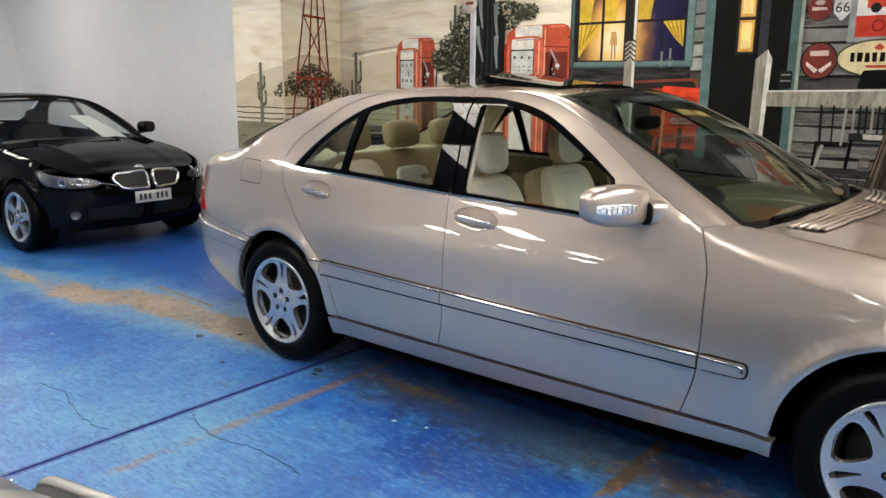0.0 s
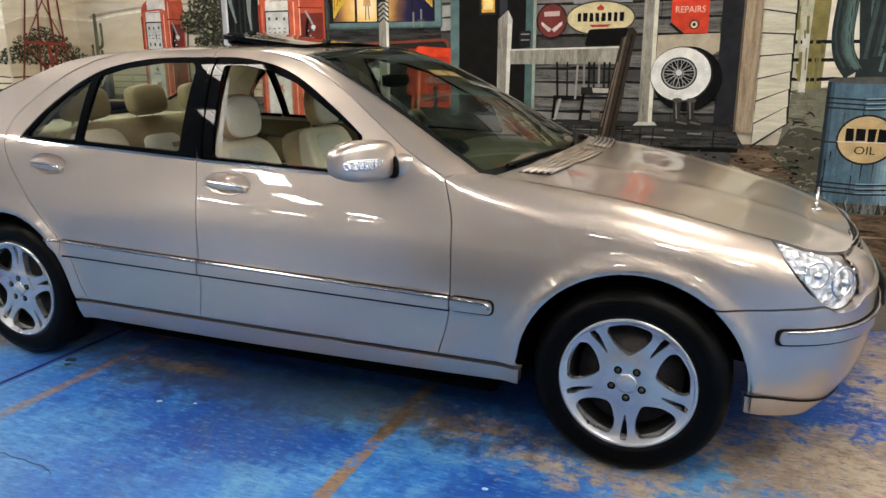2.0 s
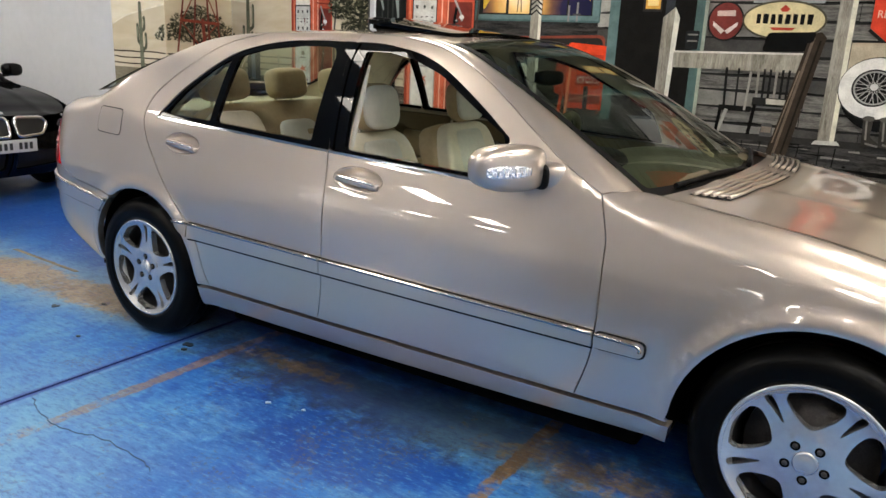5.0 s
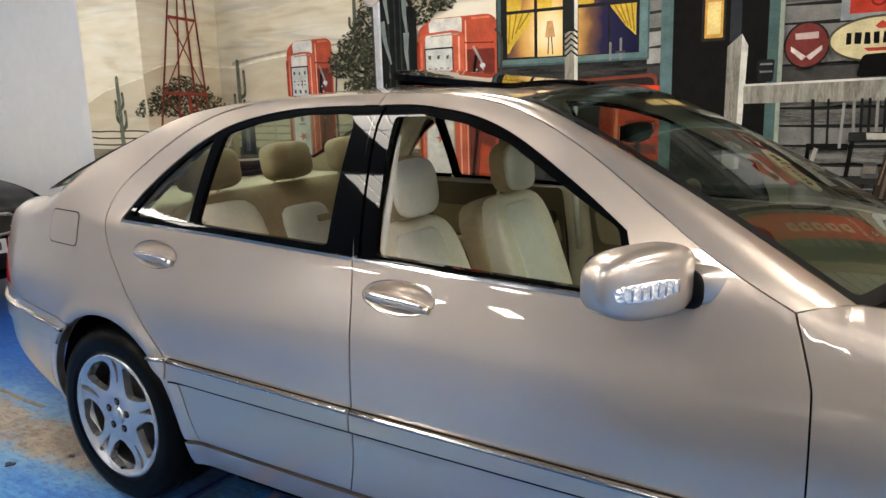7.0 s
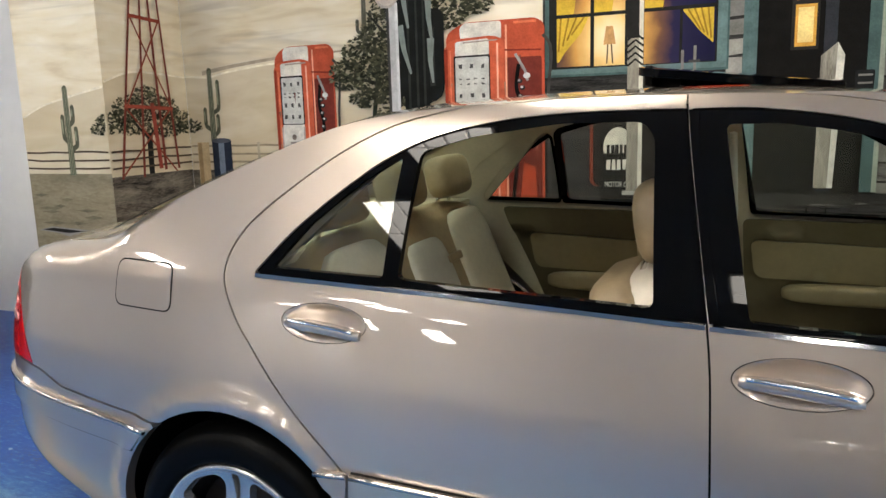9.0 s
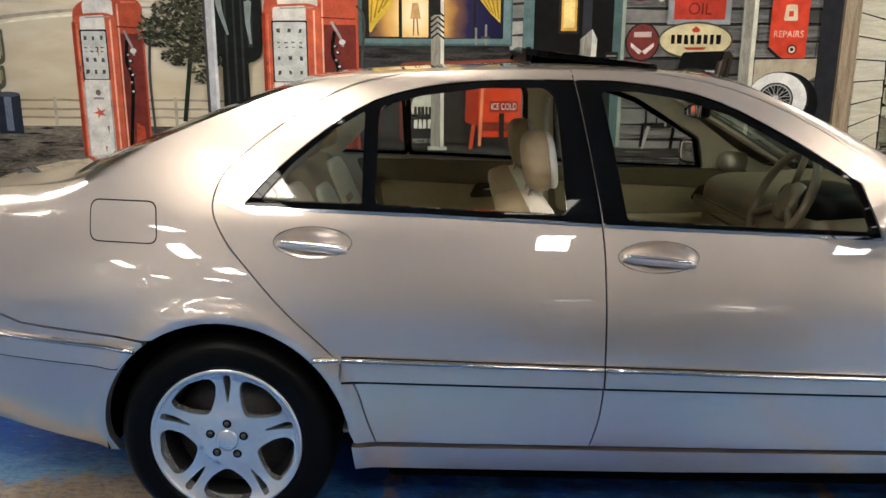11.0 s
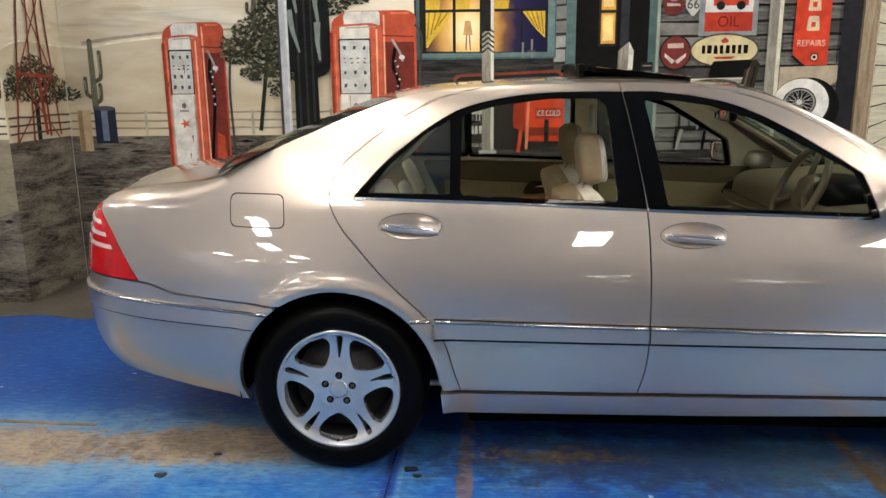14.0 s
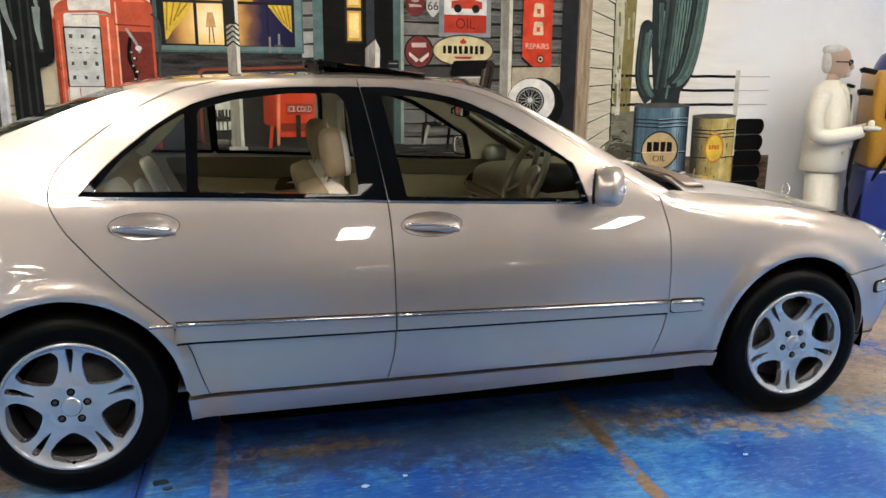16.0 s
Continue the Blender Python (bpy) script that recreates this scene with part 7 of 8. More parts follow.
# wipers, scuttle
part("scuttle", lift(lambda x, y, d: Vector((x - 0.10 * (y / 0.8) ** 2, y, 1.000 + 0.012 * (1 - (y / 0.8) ** 2) - d)), [(2.40, -0.80), (2.60, -0.80), (2.60, 0.80), (2.40, 0.80)], step=0.08, edge=0.08), SEAL, sedan)

def edge3(pts):
    P = smooth(pts, 8)
    def at(u):
        i = min(len(P) - 1.001, max(0.0, u * (len(P) - 1)))
        k = int(i)
        return Vector(P[k]).lerp(Vector(P[k + 1]), i - k)
    return at
ws = edge3([(2.385, 0.755, 1.012), (2.20, 0.728, 1.125), (2.00, 0.690, 1.240), (1.80, 0.652, 1.345), (1.62, 0.612, 1.428), (1.52, 0.585, 1.456)])
def screen(u, v, dep):
    e = ws(u)
    return Vector((e.x + (0.13 - 0.05 * u) * (1 - v * v) - dep * 0.5, e.y * v, e.z + 0.035 * (1 - v * v) * u - dep * 0.8))
wscr = part("windscreen", lift(screen, [(0, -1), (1, -1), (1, 1), (0, 1)], thick=0.0, step=0.06, edge=0.06), TINT, sedan, "slightly green windscreen")
part("screen_border", lift(lambda u, v, d: screen(u, v, d - 0.003), [(0, -1), (1, -1), (1, 1), (0, 1)], [rounded([(0.045, -0.965), (0.955, -0.955), (0.955, 0.955), (0.045, 0.965)], 0.03)], thick=0.0, step=0.06, edge=0.05), SEAL, wscr, "black border of the screen")
for y0 in (-0.62, 0.12):
    bm = tube([tuple(screen(0.02 + 0.02 * math.sin(t * 3), (y0 + 0.62 * t) / 0.76, -0.022)) for t in (0, 0.2, 0.4, 0.6, 0.8, 1.0)], 0.010, 6)
    part("wiper", bm, SEAL, sedan, "black wiper arm")

def top_edge(x):
    # height and half width of the roof's border
    z = TOPZ(x)
    p = car.at(x, z, 1)
    return p.y, z
TOPZ = Curve((0.20, 1.425), (0.24, 1.437), (0.40, 1.462), (0.56, 1.471), (0.75, 1.479), (1.07, 1.482), (1.30, 1.474), (1.50, 1.441), (1.6, 1.41))
def roof(x, v, dep):
    xx = min(max(x, 0.2), 1.6)
    y, z = top_edge(xx)
    if x > 1.3:
        k = (x - 1.3) / 0.25
        e = Vector((1.52, 0.585, 1.456))
        y, z = y + (e.y - y) * min(1, k) ** 1.5, z + (e.z - z) * min(1, k) ** 1.5
    bow = 1 - v * v
    return Vector((x + (0.085 if x > 1.3 else 0.0) * bow * max(0, (x - 1.3) / 0.22) - 0.06 * bow * max(0.0, (0.5 - x) / 0.3), y * v, z + 0.030 * (1 - abs(v) ** 2.6) * (1 if x < 1.3 else 1.0) - dep))
part("roof", lift(roof, [(0.22, -1), (1.52, -1), (1.52, 1), (0.22, 1)], thick=0.012, step=0.05, edge=0.04), PAINT, sedan)
sun = part("sunroof_panel", lift(lambda x, y, d: Vector((x, y, 1.568 - (x - 0.93) * 0.115 - 0.015 * (y / 0.4) ** 2 - d)), rounded([(0.93, -0.40), (1.40, -0.40), (1.40, 0.40), (0.93, 0.40)], 0.06), thick=0.02, step=0.06, edge=0.03), TRIMBLACK, sedan, "black glass sunroof tilted open")
part("sunroof_bellows", box(0.02, 0.70, 0.05, 0.005, 2, (0.955, 0, 1.535)), SEAL, sun)
rg = edge3([(-0.455, 0.785, 1.158), (-0.30, 0.760, 1.228), (-0.10, 0.715, 1.312), (0.10, 0.660, 1.390), (0.235, 0.622, 1.434)])
def rear_screen(u, v, dep):
    e = rg(u)
    return Vector((e.x - (0.10 - 0.04 * u) * (1 - v * v) + dep * 0.4, e.y * v, e.z + 0.028 * (1 - v * v) - dep * 0.9))
rscr = part("rear_screen", lift(rear_screen, [(0, -1), (1, -1), (1, 1), (0, 1)], thick=0.0, step=0.06, edge=0.06), TINT, sedan, "slightly green rear screen")
part("screen_border", lift(lambda u, v, d: rear_screen(u, v, d - 0.003), [(0, -1), (1, -1), (1, 1), (0, 1)], [rounded([(0.06, -0.955), (0.95, -0.955), (0.95, 0.955), (0.06, 0.955)], 0.03)], thick=0.0, step=0.06, edge=0.05), SEAL, rscr, "black border of the screen")
deck_w = Curve(*[(x, car.at(x, TOP(x) - 0.0005, 1).y) for x in (-1.1, -0.9, -0.7, -0.55, -0.45)])
def deck(x, v, dep):
    w = car.at(x, TOP(x) - 0.0005, 1)
    return Vector((w.x - 0.10 * (1 - v * v) * max(0.0, min(1.0, (-x - 0.8) / 0.5)) - 0.09 * (1 - v * v) * max(0, min(1, (x + 0.85) / 0.4)), w.y * v, TOP(x) + 0.028 * (1 - v * v) - dep))
boot = part("boot_lid", lift(deck, [(-1.22, -1), (-0.46, -1), (-0.46, 1), (-1.22, 1)], thick=0.012, step=0.06, edge=0.04), PAINT, sedan)
part("boot_face", lift(lambda v, z, d: car.at(-1.22 - 0.62 * (1 - abs(v)), z, -1 if v < 0 else 1, d), [(-1.0, 0.75), (1.0, 0.75), (1.0, 1.02), (-1.0, 1.02)], thick=0.012, step=0.07, edge=0.06), PAINT, boot)
# grille and plate
gr = part("grille", lift(lambda y, z, d: Vector((3.738 - 0.55 * y * y - (z - 0.66) * 0.35 - d, y, z)), rounded([(-0.36, 0.66), (0.36, 0.66), (0.41, 0.74), (0.30, 0.782), (-0.30, 0.782), (-0.41, 0.74)], 0.035), thick=0.05, step=0.05), SEAL, sedan, "grille with chrome surround")
for k in range(5):
    z = 0.677 + 0.022 * k
    part("grille_bar", tube([(3.750 - 0.55 * y * y - (z - 0.66) * 0.35, y, z) for y in np.linspace(-0.36, 0.36, 11)], 0.006, 6), CHROME, gr)
ring = rounded([(-0.36, 0.66), (0.36, 0.66), (0.41, 0.74), (0.30, 0.782), (-0.30, 0.782), (-0.41, 0.74)], 0.035)
part("grille_surround", tube([(3.746 - 0.55 * y * y - (z - 0.66) * 0.35, y, z) for y, z in ring], 0.012, 8, True), CHROME, gr)
plate = part("number_plate", box(0.012, 0.372, 0.107, 0.006, 2, (3.818, 0, 0.56)), PLATEBLACK, sedan, "dark front number plate holder")
# underbody
part("floor_pan", box(3.5, 1.30, 0.10, 0.02, 2, (1.40, 0, 0.27)), DARK, sedan)
# unseen slab added to stop light crossing beneath the car
part("underbody_light_block", box(1.96, 1.60, 0.10, 0.02, 2, (1.475, 0, 0.215)), DARK, sedan)

# ---- inside the sedan ----
DOORTAN = mat("light_tan_leather", (0.30, 0.235, 0.135), 0.45, 0.0, 0.08, 5, bump=0.10, bscale=220)
DOORDARK = mat("dark_olive_leather", (0.125, 0.095, 0.050), 0.5, 0.0, 0.08, 5, bump=0.10, bscale=220)
DASHTAN = mat("olive_dash_leather", (0.12, 0.095, 0.055), 0.5, 0.0, 0.08, 5, bump=0.10, bscale=220)


def front_seat(side):
    """Cushion, back with bolsters and grey centre, headrest on two posts."""
    yc = side * 0.385
    s = part("front_seat", cushion(0.56, 0.53, 0.20, 4, 16, (1.34, yc, 0.52), shape=lambda x, y, z: (x, y, z + 0.25 * abs(y) ** 3 * (1 if z > 0 else 0) + 0.10 * x)), LEATHER, sedan, "cream leather front seat")
    back = moved(cushion(0.15, 0.50, 0.60, 6, 20, shape=lambda x, y, z: (x + (0.45 * abs(y) ** 3 if x > 0 else 0), y * (1 - 0.16 * max(0, z) ** 2), z)), pose(1.035, yc, 0.765, 0, -19, 0))
    part("backrest", back, LEATHER, s)
    mid = moved(cushion(0.03, 0.27, 0.53, 9, 14), pose(1.105, yc, 0.775, 0, -19, 0))
    part("back_shell", moved(cushion(0.13, 0.51, 0.595, 6, 14), pose(0.990, yc, 0.762, 0, -19, 0)), LEATHERTAN, s, "tan rear shell of the seat")
    part("centre_panel", mid, LEATHERGREY, s, "pale grey perforated centre")
    head = moved(cushion(0.045, 0.250, 0.195, 3.2, 16, shape=lambda x, y, z: (x - 0.15 * abs(y) ** 2, y, z)), pose(1.034, yc, 1.174, 0, -8, 0))
    part("headrest", head, LEATHERGREY, s)
    part("headrest_back", moved(cushion(0.11, 0.272, 0.212, 3.0, 14), pose(0.992, yc, 1.172, 0, -8, 0)), LEATHERTAN, s, "tan rear half of the headrest")
    for d in (-0.07, 0.07):
        part("headrest_post", tube([(0.955, yc + d, 1.02), (0.985, yc + d, 1.14)], 0.007, 8), CHROME, s)


front_seat(-1)
front_seat(1)
bench = part("rear_bench", cushion(0.56, 1.36, 0.22, 5, 20, (0.46, 0, 0.50)), LEATHER, sedan, "cream leather rear bench")
part("backrest", moved(cushion(0.20, 1.38, 0.66, 5, 22), pose(0.13, 0, 0.80, 0, -22, 0)), LEATHERTAN, bench)
for yy, w in ((-0.44, 0.38), (0.44, 0.38)):
    part("back_panel", moved(cushion(0.06, w, 0.58, 5, 12), pose(0.225, yy, 0.815, 0, -22, 0)), LEATHER, bench)
part("armrest_panel", moved(cushion(0.06, 0.30, 0.50, 6, 12), pose(0.232, 0.0, 0.79, 0, -22, 0)), LEATHERGREY, bench, "pale grey folding armrest")
part("armrest_pull", moved(box(0.012, 0.11, 0.03, 0.008, 2), pose(0.262, 0.03, 0.97, 0, -22, 0)), LEATHERTAN, bench)
for yy in (-0.44, 0.0, 0.44):
    part("headrest", moved(cushion(0.11, 0.29 if yy else 0.26, 0.165, 4.0, 16), pose(0.075, yy, 1.215, 0, -12, 0)), LEATHERTAN, bench)
    for d in (-0.06, 0.06):
        part("headrest_post", tube([(0.03, yy + d, 1.07), (0.07, yy + d, 1.17)], 0.007, 8), CHROME, bench)
part("parcel_shelf", box(0.66, 1.50, 0.03, 0.01, 2, (-0.28, 0, 1.075)), CLOTH, sedan)
part("headliner", lift(lambda x, v, d: roof(x, v, 0.030 - d), [(0.25, -0.97), (1.48, -0.97), (1.48, 0.97), (0.25, 0.97)], thick=0.008, step=0.08, edge=0.06), CLOTH, sedan)
# trims of the doors, pillars
for side in (-1, 1):
    inner = car.skin(side, -0.075)
    for nm, x0, x1, zb in (("rear", 0.30, 1.06, 1.052), ("front", 1.20, 2.20, 1.020)):
        card = part("door_trim", lift(inner, rounded([(x0 + (0.18 if nm == "rear" else 0), 0.36), (x1, 0.36), (x1 - 0.02, zb - 0.015), (x0 - (0.12 if nm == "rear" else 0.03), zb)], 0.03), thick=-0.02, step=0.05, edge=0.04), DOORDARK, sedan, "olive-tan upholstered door trim")
        part("trim_band", lift(car.skin(side, -0.088), rounded([(x0 + 0.02, 0.78), (x1 - 0.03, 0.76), (x1 - 0.04, 0.90), (x0 + 0.0, 0.94)], 0.04), thick=-0.02, step=0.05, edge=0.04), DOORTAN, card)
        a = car.at((x0 + x1) / 2, 0.72, side, 0.13)
        part("armrest", cushion((x1 - x0) * 0.72, 0.09, 0.075, 4, 14, (a.x - 0.02, a.y, 0.735), shape=lambda x, y, z: (x, y, z + 0.8 * max(0, x) ** 3)), DOORTAN, card)
        p = car.at(x1 - 0.16, 0.90, side, 0.105)
        part("inner_handle", tube([(p.x - 0.06, p.y, p.z - 0.006), (p.x, p.y - side * 0.016, p.z), (p.x + 0.06, p.y, p.z + 0.004)], 0.008, 8), CHROME, card)
        part("wood_strip", lift(car.skin(side, -0.096), rounded([(x1 - 0.30, 0.845), (x1 - 0.05, 0.86), (x1 - 0.05, 0.925), (x1 - 0.26, 0.925)], 0.03), thick=-0.01, step=0.04, edge=0.03), WOODTRIM, card)
    part("rear_pillar_lining", lift(car.skin(side, -0.05), [(-0.60, 1.06), (0.05, 1.06), (0.12, 1.26), (0.42, 1.43), (0.24, 1.422), (0.10, 1.376), (-0.15, 1.275), (-0.42, 1.165), (-0.58, 1.09)], thick=0.004, step=0.06), CLOTH, sedan, "beige rear pillar lining")
    part("pillar_trim", lift(car.skin(side, -0.055), rounded([(1.06, 1.0), (1.20, 1.0), (1.15, 1.44), (1.05, 1.44)], 0.02), thick=-0.02, step=0.05, edge=0.04), CLOTH, sedan)
    part("rear_pillar_trim", lift(car.skin(side, -0.06), rounded([(-0.30, 1.07), (0.10, 1.07), (0.40, 1.37), (0.42, 1.44), (0.20, 1.41), (-0.30, 1.17)], 0.02), thick=-0.02, step=0.05, edge=0.04), CLOTH, sedan)
    part("screen_pillar_trim", lift(lambda u, v, d, side=side: Vector((ws(u).x - 0.02, side * (ws(u).y - 0.005 - 0.05 * v), ws(u).z - 0.02 + 0.01 * v)), [(0.02, 0), (0.98, 0), (0.98, 1), (0.02, 1)], thick=0.0, step=0.08, edge=0.05), CLOTH, sedan)
    b0, b1 = car.at(1.13, 1.36, side, 0.09), car.at(1.12, 0.75, side, 0.10)
    part("seat_belt", tube([tuple(b0), tuple(b0.lerp(b1, 0.5) + Vector((0.015, 0, 0))), tuple(b1)], 0.014, 4), LEATHERGREY, sedan, "grey seat belt")
# dashboard, wheel, console, mirror
dash = part("dashboard", cushion(0.62, 1.44, 0.34, 4.5, 22, (2.17, 0, 0.86), shape=lambda x, y, z: (x, y, z + 0.10 * (1 if z > 0 else 0) * (1 - y * y) + 0.22 * max(0, x) * (1 if z > 0 else 0))), DASHTAN, sedan, "olive-tan dashboard with dark wood")
part("wood_strip", cushion(0.04, 1.30, 0.07, 5, 12, (1.875, 0, 0.88)), WOODTRIM, dash)
part("instrument_hood", cushion(0.26, 0.42, 0.16, 3, 16, (2.02, -0.385, 1.02)), SEAL, dash, "dark instrument hood")
part("centre_console", cushion(0.95, 0.24, 0.30, 5, 16, (1.50, 0, 0.58)), LEATHERTAN, sedan)
part("console_wood", cushion(0.44, 0.20, 0.04, 5, 12, (1.62, 0, 0.735)), WOODTRIM, sedan)
part("gear_lever", join(tube([(1.58, 0, 0.72), (1.60, 0, 0.77)], 0.010, 8), cushion(0.06, 0.04, 0.04, 2.5, 10, (1.60, 0, 0.785))), LEATHERTAN, sedan)
M = pose(1.86, -0.385, 1.045, 0, -66, 0)
sw = part("steering_wheel", moved(tube([(0.185 * math.cos(a), 0.185 * math.sin(a), 0) for a in np.linspace(0, 2 * math.pi, 41)[:-1]], 0.0155, 10, True), M), DASHTAN, sedan, "olive-tan leather steering wheel")
part("wheel_hub", moved(cushion(0.15, 0.12, 0.06, 3, 14, (0, 0, -0.03)), M), DASHTAN, sw)
for a in (0, 120, 240):
    part("wheel_spoke", moved(tube([(0.06 * math.cos(radians(a)), 0.06 * math.sin(radians(a)), -0.015), (0.18 * math.cos(radians(a)), 0.18 * math.sin(radians(a)), 0)], 0.012, 6), M), DASHTAN, sw)
part("steering_column", tube([(1.90, -0.385, 1.02), (2.10, -0.385, 0.95)], 0.04, 12), SEAL, sedan)
im = part("inner_mirror", cushion(0.04, 0.25, 0.065, 3.5, 12, (1.66, 0, 1.335)), SEAL, sedan, "inside rear-view mirror")
part("mirror_glass", box(0.004, 0.22, 0.05, 0.012, 2, (1.638, 0, 1.335)), MIRROR, im)
part("cabin_floor", box(2.3, 1.5, 0.03, 0.01, 1, (1.1, 0, 0.31)), CLOTH, sedan)

# ---- a plainer saloon, for the parked cars ----
INTAKE = mat("black_grille_mesh", (0.006, 0.006, 0.006), 0.6, 0.0, 0.2, 12)
PAPER = mat("white_paper", (0.78, 0.78, 0.76), 0.8, 0.0, 0.02, 8)
DARKCLOTH = mat("dark_upholstery", (0.03, 0.028, 0.025), 0.8, 0.0, 0.2, 8)


SMOKED = mat("smoked_lamp_inside", (0.13, 0.13, 0.14), 0.15, 0.7, 0.3, 30, bump=0.8, bscale=40)


def saloon(name, paintwork, m, label, black_trim, sheet_in_screen=False):
    hubs = [(0.0, 0.318), (2.80, 0.318)]
    sec = Curve((0.15, 0.10), (0.23, 0.055), (0.30, 0.028), (0.40, 0.010), (0.55, 0.0), (0.66, 0.003), (0.78, 0.012), (0.88, 0.028), (0.95, 0.052), (1.03, 0.098), (1.12, 0.148), (1.22, 0.208), (1.30, 0.265), (1.36, 0.325), (1.40, 0.39))
    top = Curve((-1.4, 0.96), (-0.9, 1.0), (-0.4, 1.04), (0.1, 1.3), (1.7, 1.3), (2.0, 1.0), (2.25, 0.93), (2.6, 0.89), (2.95, 0.835), (3.2, 0.775), (3.5, 0.72), (4.2, 0.70))
    rnd = Curve((-1.4, 0.07), (-0.5, 0.08), (-0.1, 0.0), (1.95, 0.0), (2.25, 0.07), (2.7, 0.11), (3.6, 0.09))
    tuck = Curve((-1.2, 0.12), (-0.4, 0.03), (0.0, 0.0), (2.8, 0.0), (3.2, 0.03), (3.8, 0.08))
    b = Body([(-0.985, 0.0), (-0.97, 0.35), (-0.90, 0.62), (-0.74, 0.78), (-0.3, 0.88), (0.5, 0.906), (1.9, 0.908), (2.5, 0.902), (2.9, 0.880), (3.15, 0.825), (3.31, 0.735), (3.43, 0.58), (3.50, 0.38), (3.53, 0.18), (3.535, 0.0)], sec, top, rnd, tuck, hubs, 0.36)
    t = thing(name, m, label, "car")
    P = paintwork
    win = smooth([(0.10, 1.00), (0.25, 1.13), (0.50, 1.26), (0.80, 1.325), (1.10, 1.335), (1.40, 1.30), (1.65, 1.21), (1.90, 1.06)], 4) + [(1.95, 0.955), (1.0, 0.975)]
    for side in (-1, 1):
        sk = b.skin(side)
        cut1 = [(0.36, 0.33), (0.34, 0.5), (0.12, 0.80), (-0.02, 0.98), (0.06, 1.08), (0.42, 1.29), (0.60, 1.345)]
        cut2 = [(1.06, 1.362), (1.10, 0.97), (1.10, 0.33)]
        cut3 = [(2.20, 0.33), (2.24, 0.6), (2.20, 0.93)]
        a_cut = smooth([(2.20, 0.93), (1.95, 1.09), (1.65, 1.25), (1.40, 1.325), (1.06, 1.362)], 5)
        part("rear_door", lift(sk, cut1 + cut2, [[p for p in win if p[0] <= 1.06] + [(1.06, 0.974)]], gap=0.002, step=0.06, edge=0.03), P, t)
        part("front_door", lift(sk, list(reversed(cut2)) + list(reversed(a_cut))[1:] + list(reversed(cut3))[1:], [[(1.12, 0.973), (1.12, 1.333)] + [p for p in win if p[0] > 1.13]], gap=0.002, step=0.06, edge=0.03), P, t)
        part("side_glass", lift(b.skin(side, -0.01), win, thick=0.0, step=0.1, edge=0.05), PALEGLASS, t)
        part("window_pillar", lift(b.skin(side, -0.006), [(1.05, 0.97), (1.13, 0.97), (1.12, 1.34), (1.05, 1.34)], thick=0.01, step=0.08, edge=0.05), TRIMBLACK, t)
        fa = [p for p in arch(2.80, 0.318, 0.36, 0, 180) if p[1] > 0.33 and not (p[0] > 3.02 and p[1] < 0.58)]
        part("front_wing", lift(sk, cut3 + smooth([(2.25, 0.93), (2.6, 0.89), (2.95, 0.835), (3.08, 0.805)], 4) + [(3.10, 0.70), (3.16, 0.61)] + fa, gap=0.002, step=0.05, edge=0.025), P, t)
        ra = [p for p in reversed(arch(0.0, 0.318, 0.36, 0, 180)) if p[1] > 0.33 and not (p[0] < -0.2 and p[1] < 0.58)]
        part("rear_quarter", lift(sk, list(reversed(cut1)) + list(reversed(ra)) + [(-0.25, 0.59), (-0.9, 0.62), (-1.25, 0.62), (-1.25, 0.95), (-0.8, 1.0), (-0.45, 1.03), (-0.05, 1.18), (0.35, 1.32)], gap=0.002, step=0.06, edge=0.03), P, t)
        part("sill_panel", lift(sk, [(0.36, 0.33), (0.36, 0.21), (2.45, 0.21), (2.45, 0.33)], gap=0.002, thick=0.05, step=0.08, edge=0.05), P, t)
        part("front_bumper", lift(sk, [(3.10, 0.60), (3.16, 0.605), (3.5, 0.585), (4.128, 0.58), (4.128, 0.20), (3.6, 0.20), (3.18, 0.23)] + [p for p in arch(2.80, 0.318, 0.36, 0, 50) if p[1] > 0.25], [rounded([(3.55, 0.30), (3.55, 0.42), (4.09, 0.45), (4.09, 0.28)], 0.03)], gap=0.002, thick=0.05, step=0.05, edge=0.025), P, t)
        part("air_intake", lift(b.skin(side, -0.04), [(3.52, 0.27), (3.52, 0.45), (4.126, 0.47), (4.126, 0.26)], thick=0.0, step=0.08, edge=0.05), INTAKE, t)
        part("rear_bumper", lift(sk, [(-0.25, 0.585), (-0.9, 0.615), (-1.5, 0.615), (-1.5, 0.27), (-0.8, 0.27), (-0.35, 0.25)], gap=0.002, thick=0.04, step=0.06, edge=0.04), P, t)
        hl = smooth([(3.09, 0.745), (3.25, 0.715), (3.45, 0.69), (3.62, 0.672), (3.66, 0.625), (3.50, 0.598), (3.28, 0.610), (3.14, 0.655)], 4, True)
        lamp = part("headlight", lift(b.skin(side, -0.025), hl, thick=0.0, step=0.03), SMOKED, t, "clear headlamp with dark inside and twin bowls")
        part("lens", lift(b.skin(side, 0.002), hl, thick=0.01, step=0.04), LAMPGLASS, lamp)
        for s0 in (3.36, 3.50):
            c = b.at(s0, 0.652, side, -0.002)
            d = c - b.at(s0, 0.652, side, 0.02)
            part("bulb_bowl", moved(tube([(0.030 * math.cos(q), 0.030 * math.sin(q), 0) for q in np.arange(0, 6.28, 0.4)], 0.006, 6, True), Matrix.Translation(c) @ d.to_track_quat("Z", "Y").to_matrix().to_4x4()), CHROME, lamp)
        c = b.at(3.44, 0.36, side, -0.006)
        d = c - b.at(3.44, 0.36, side, 0.02)
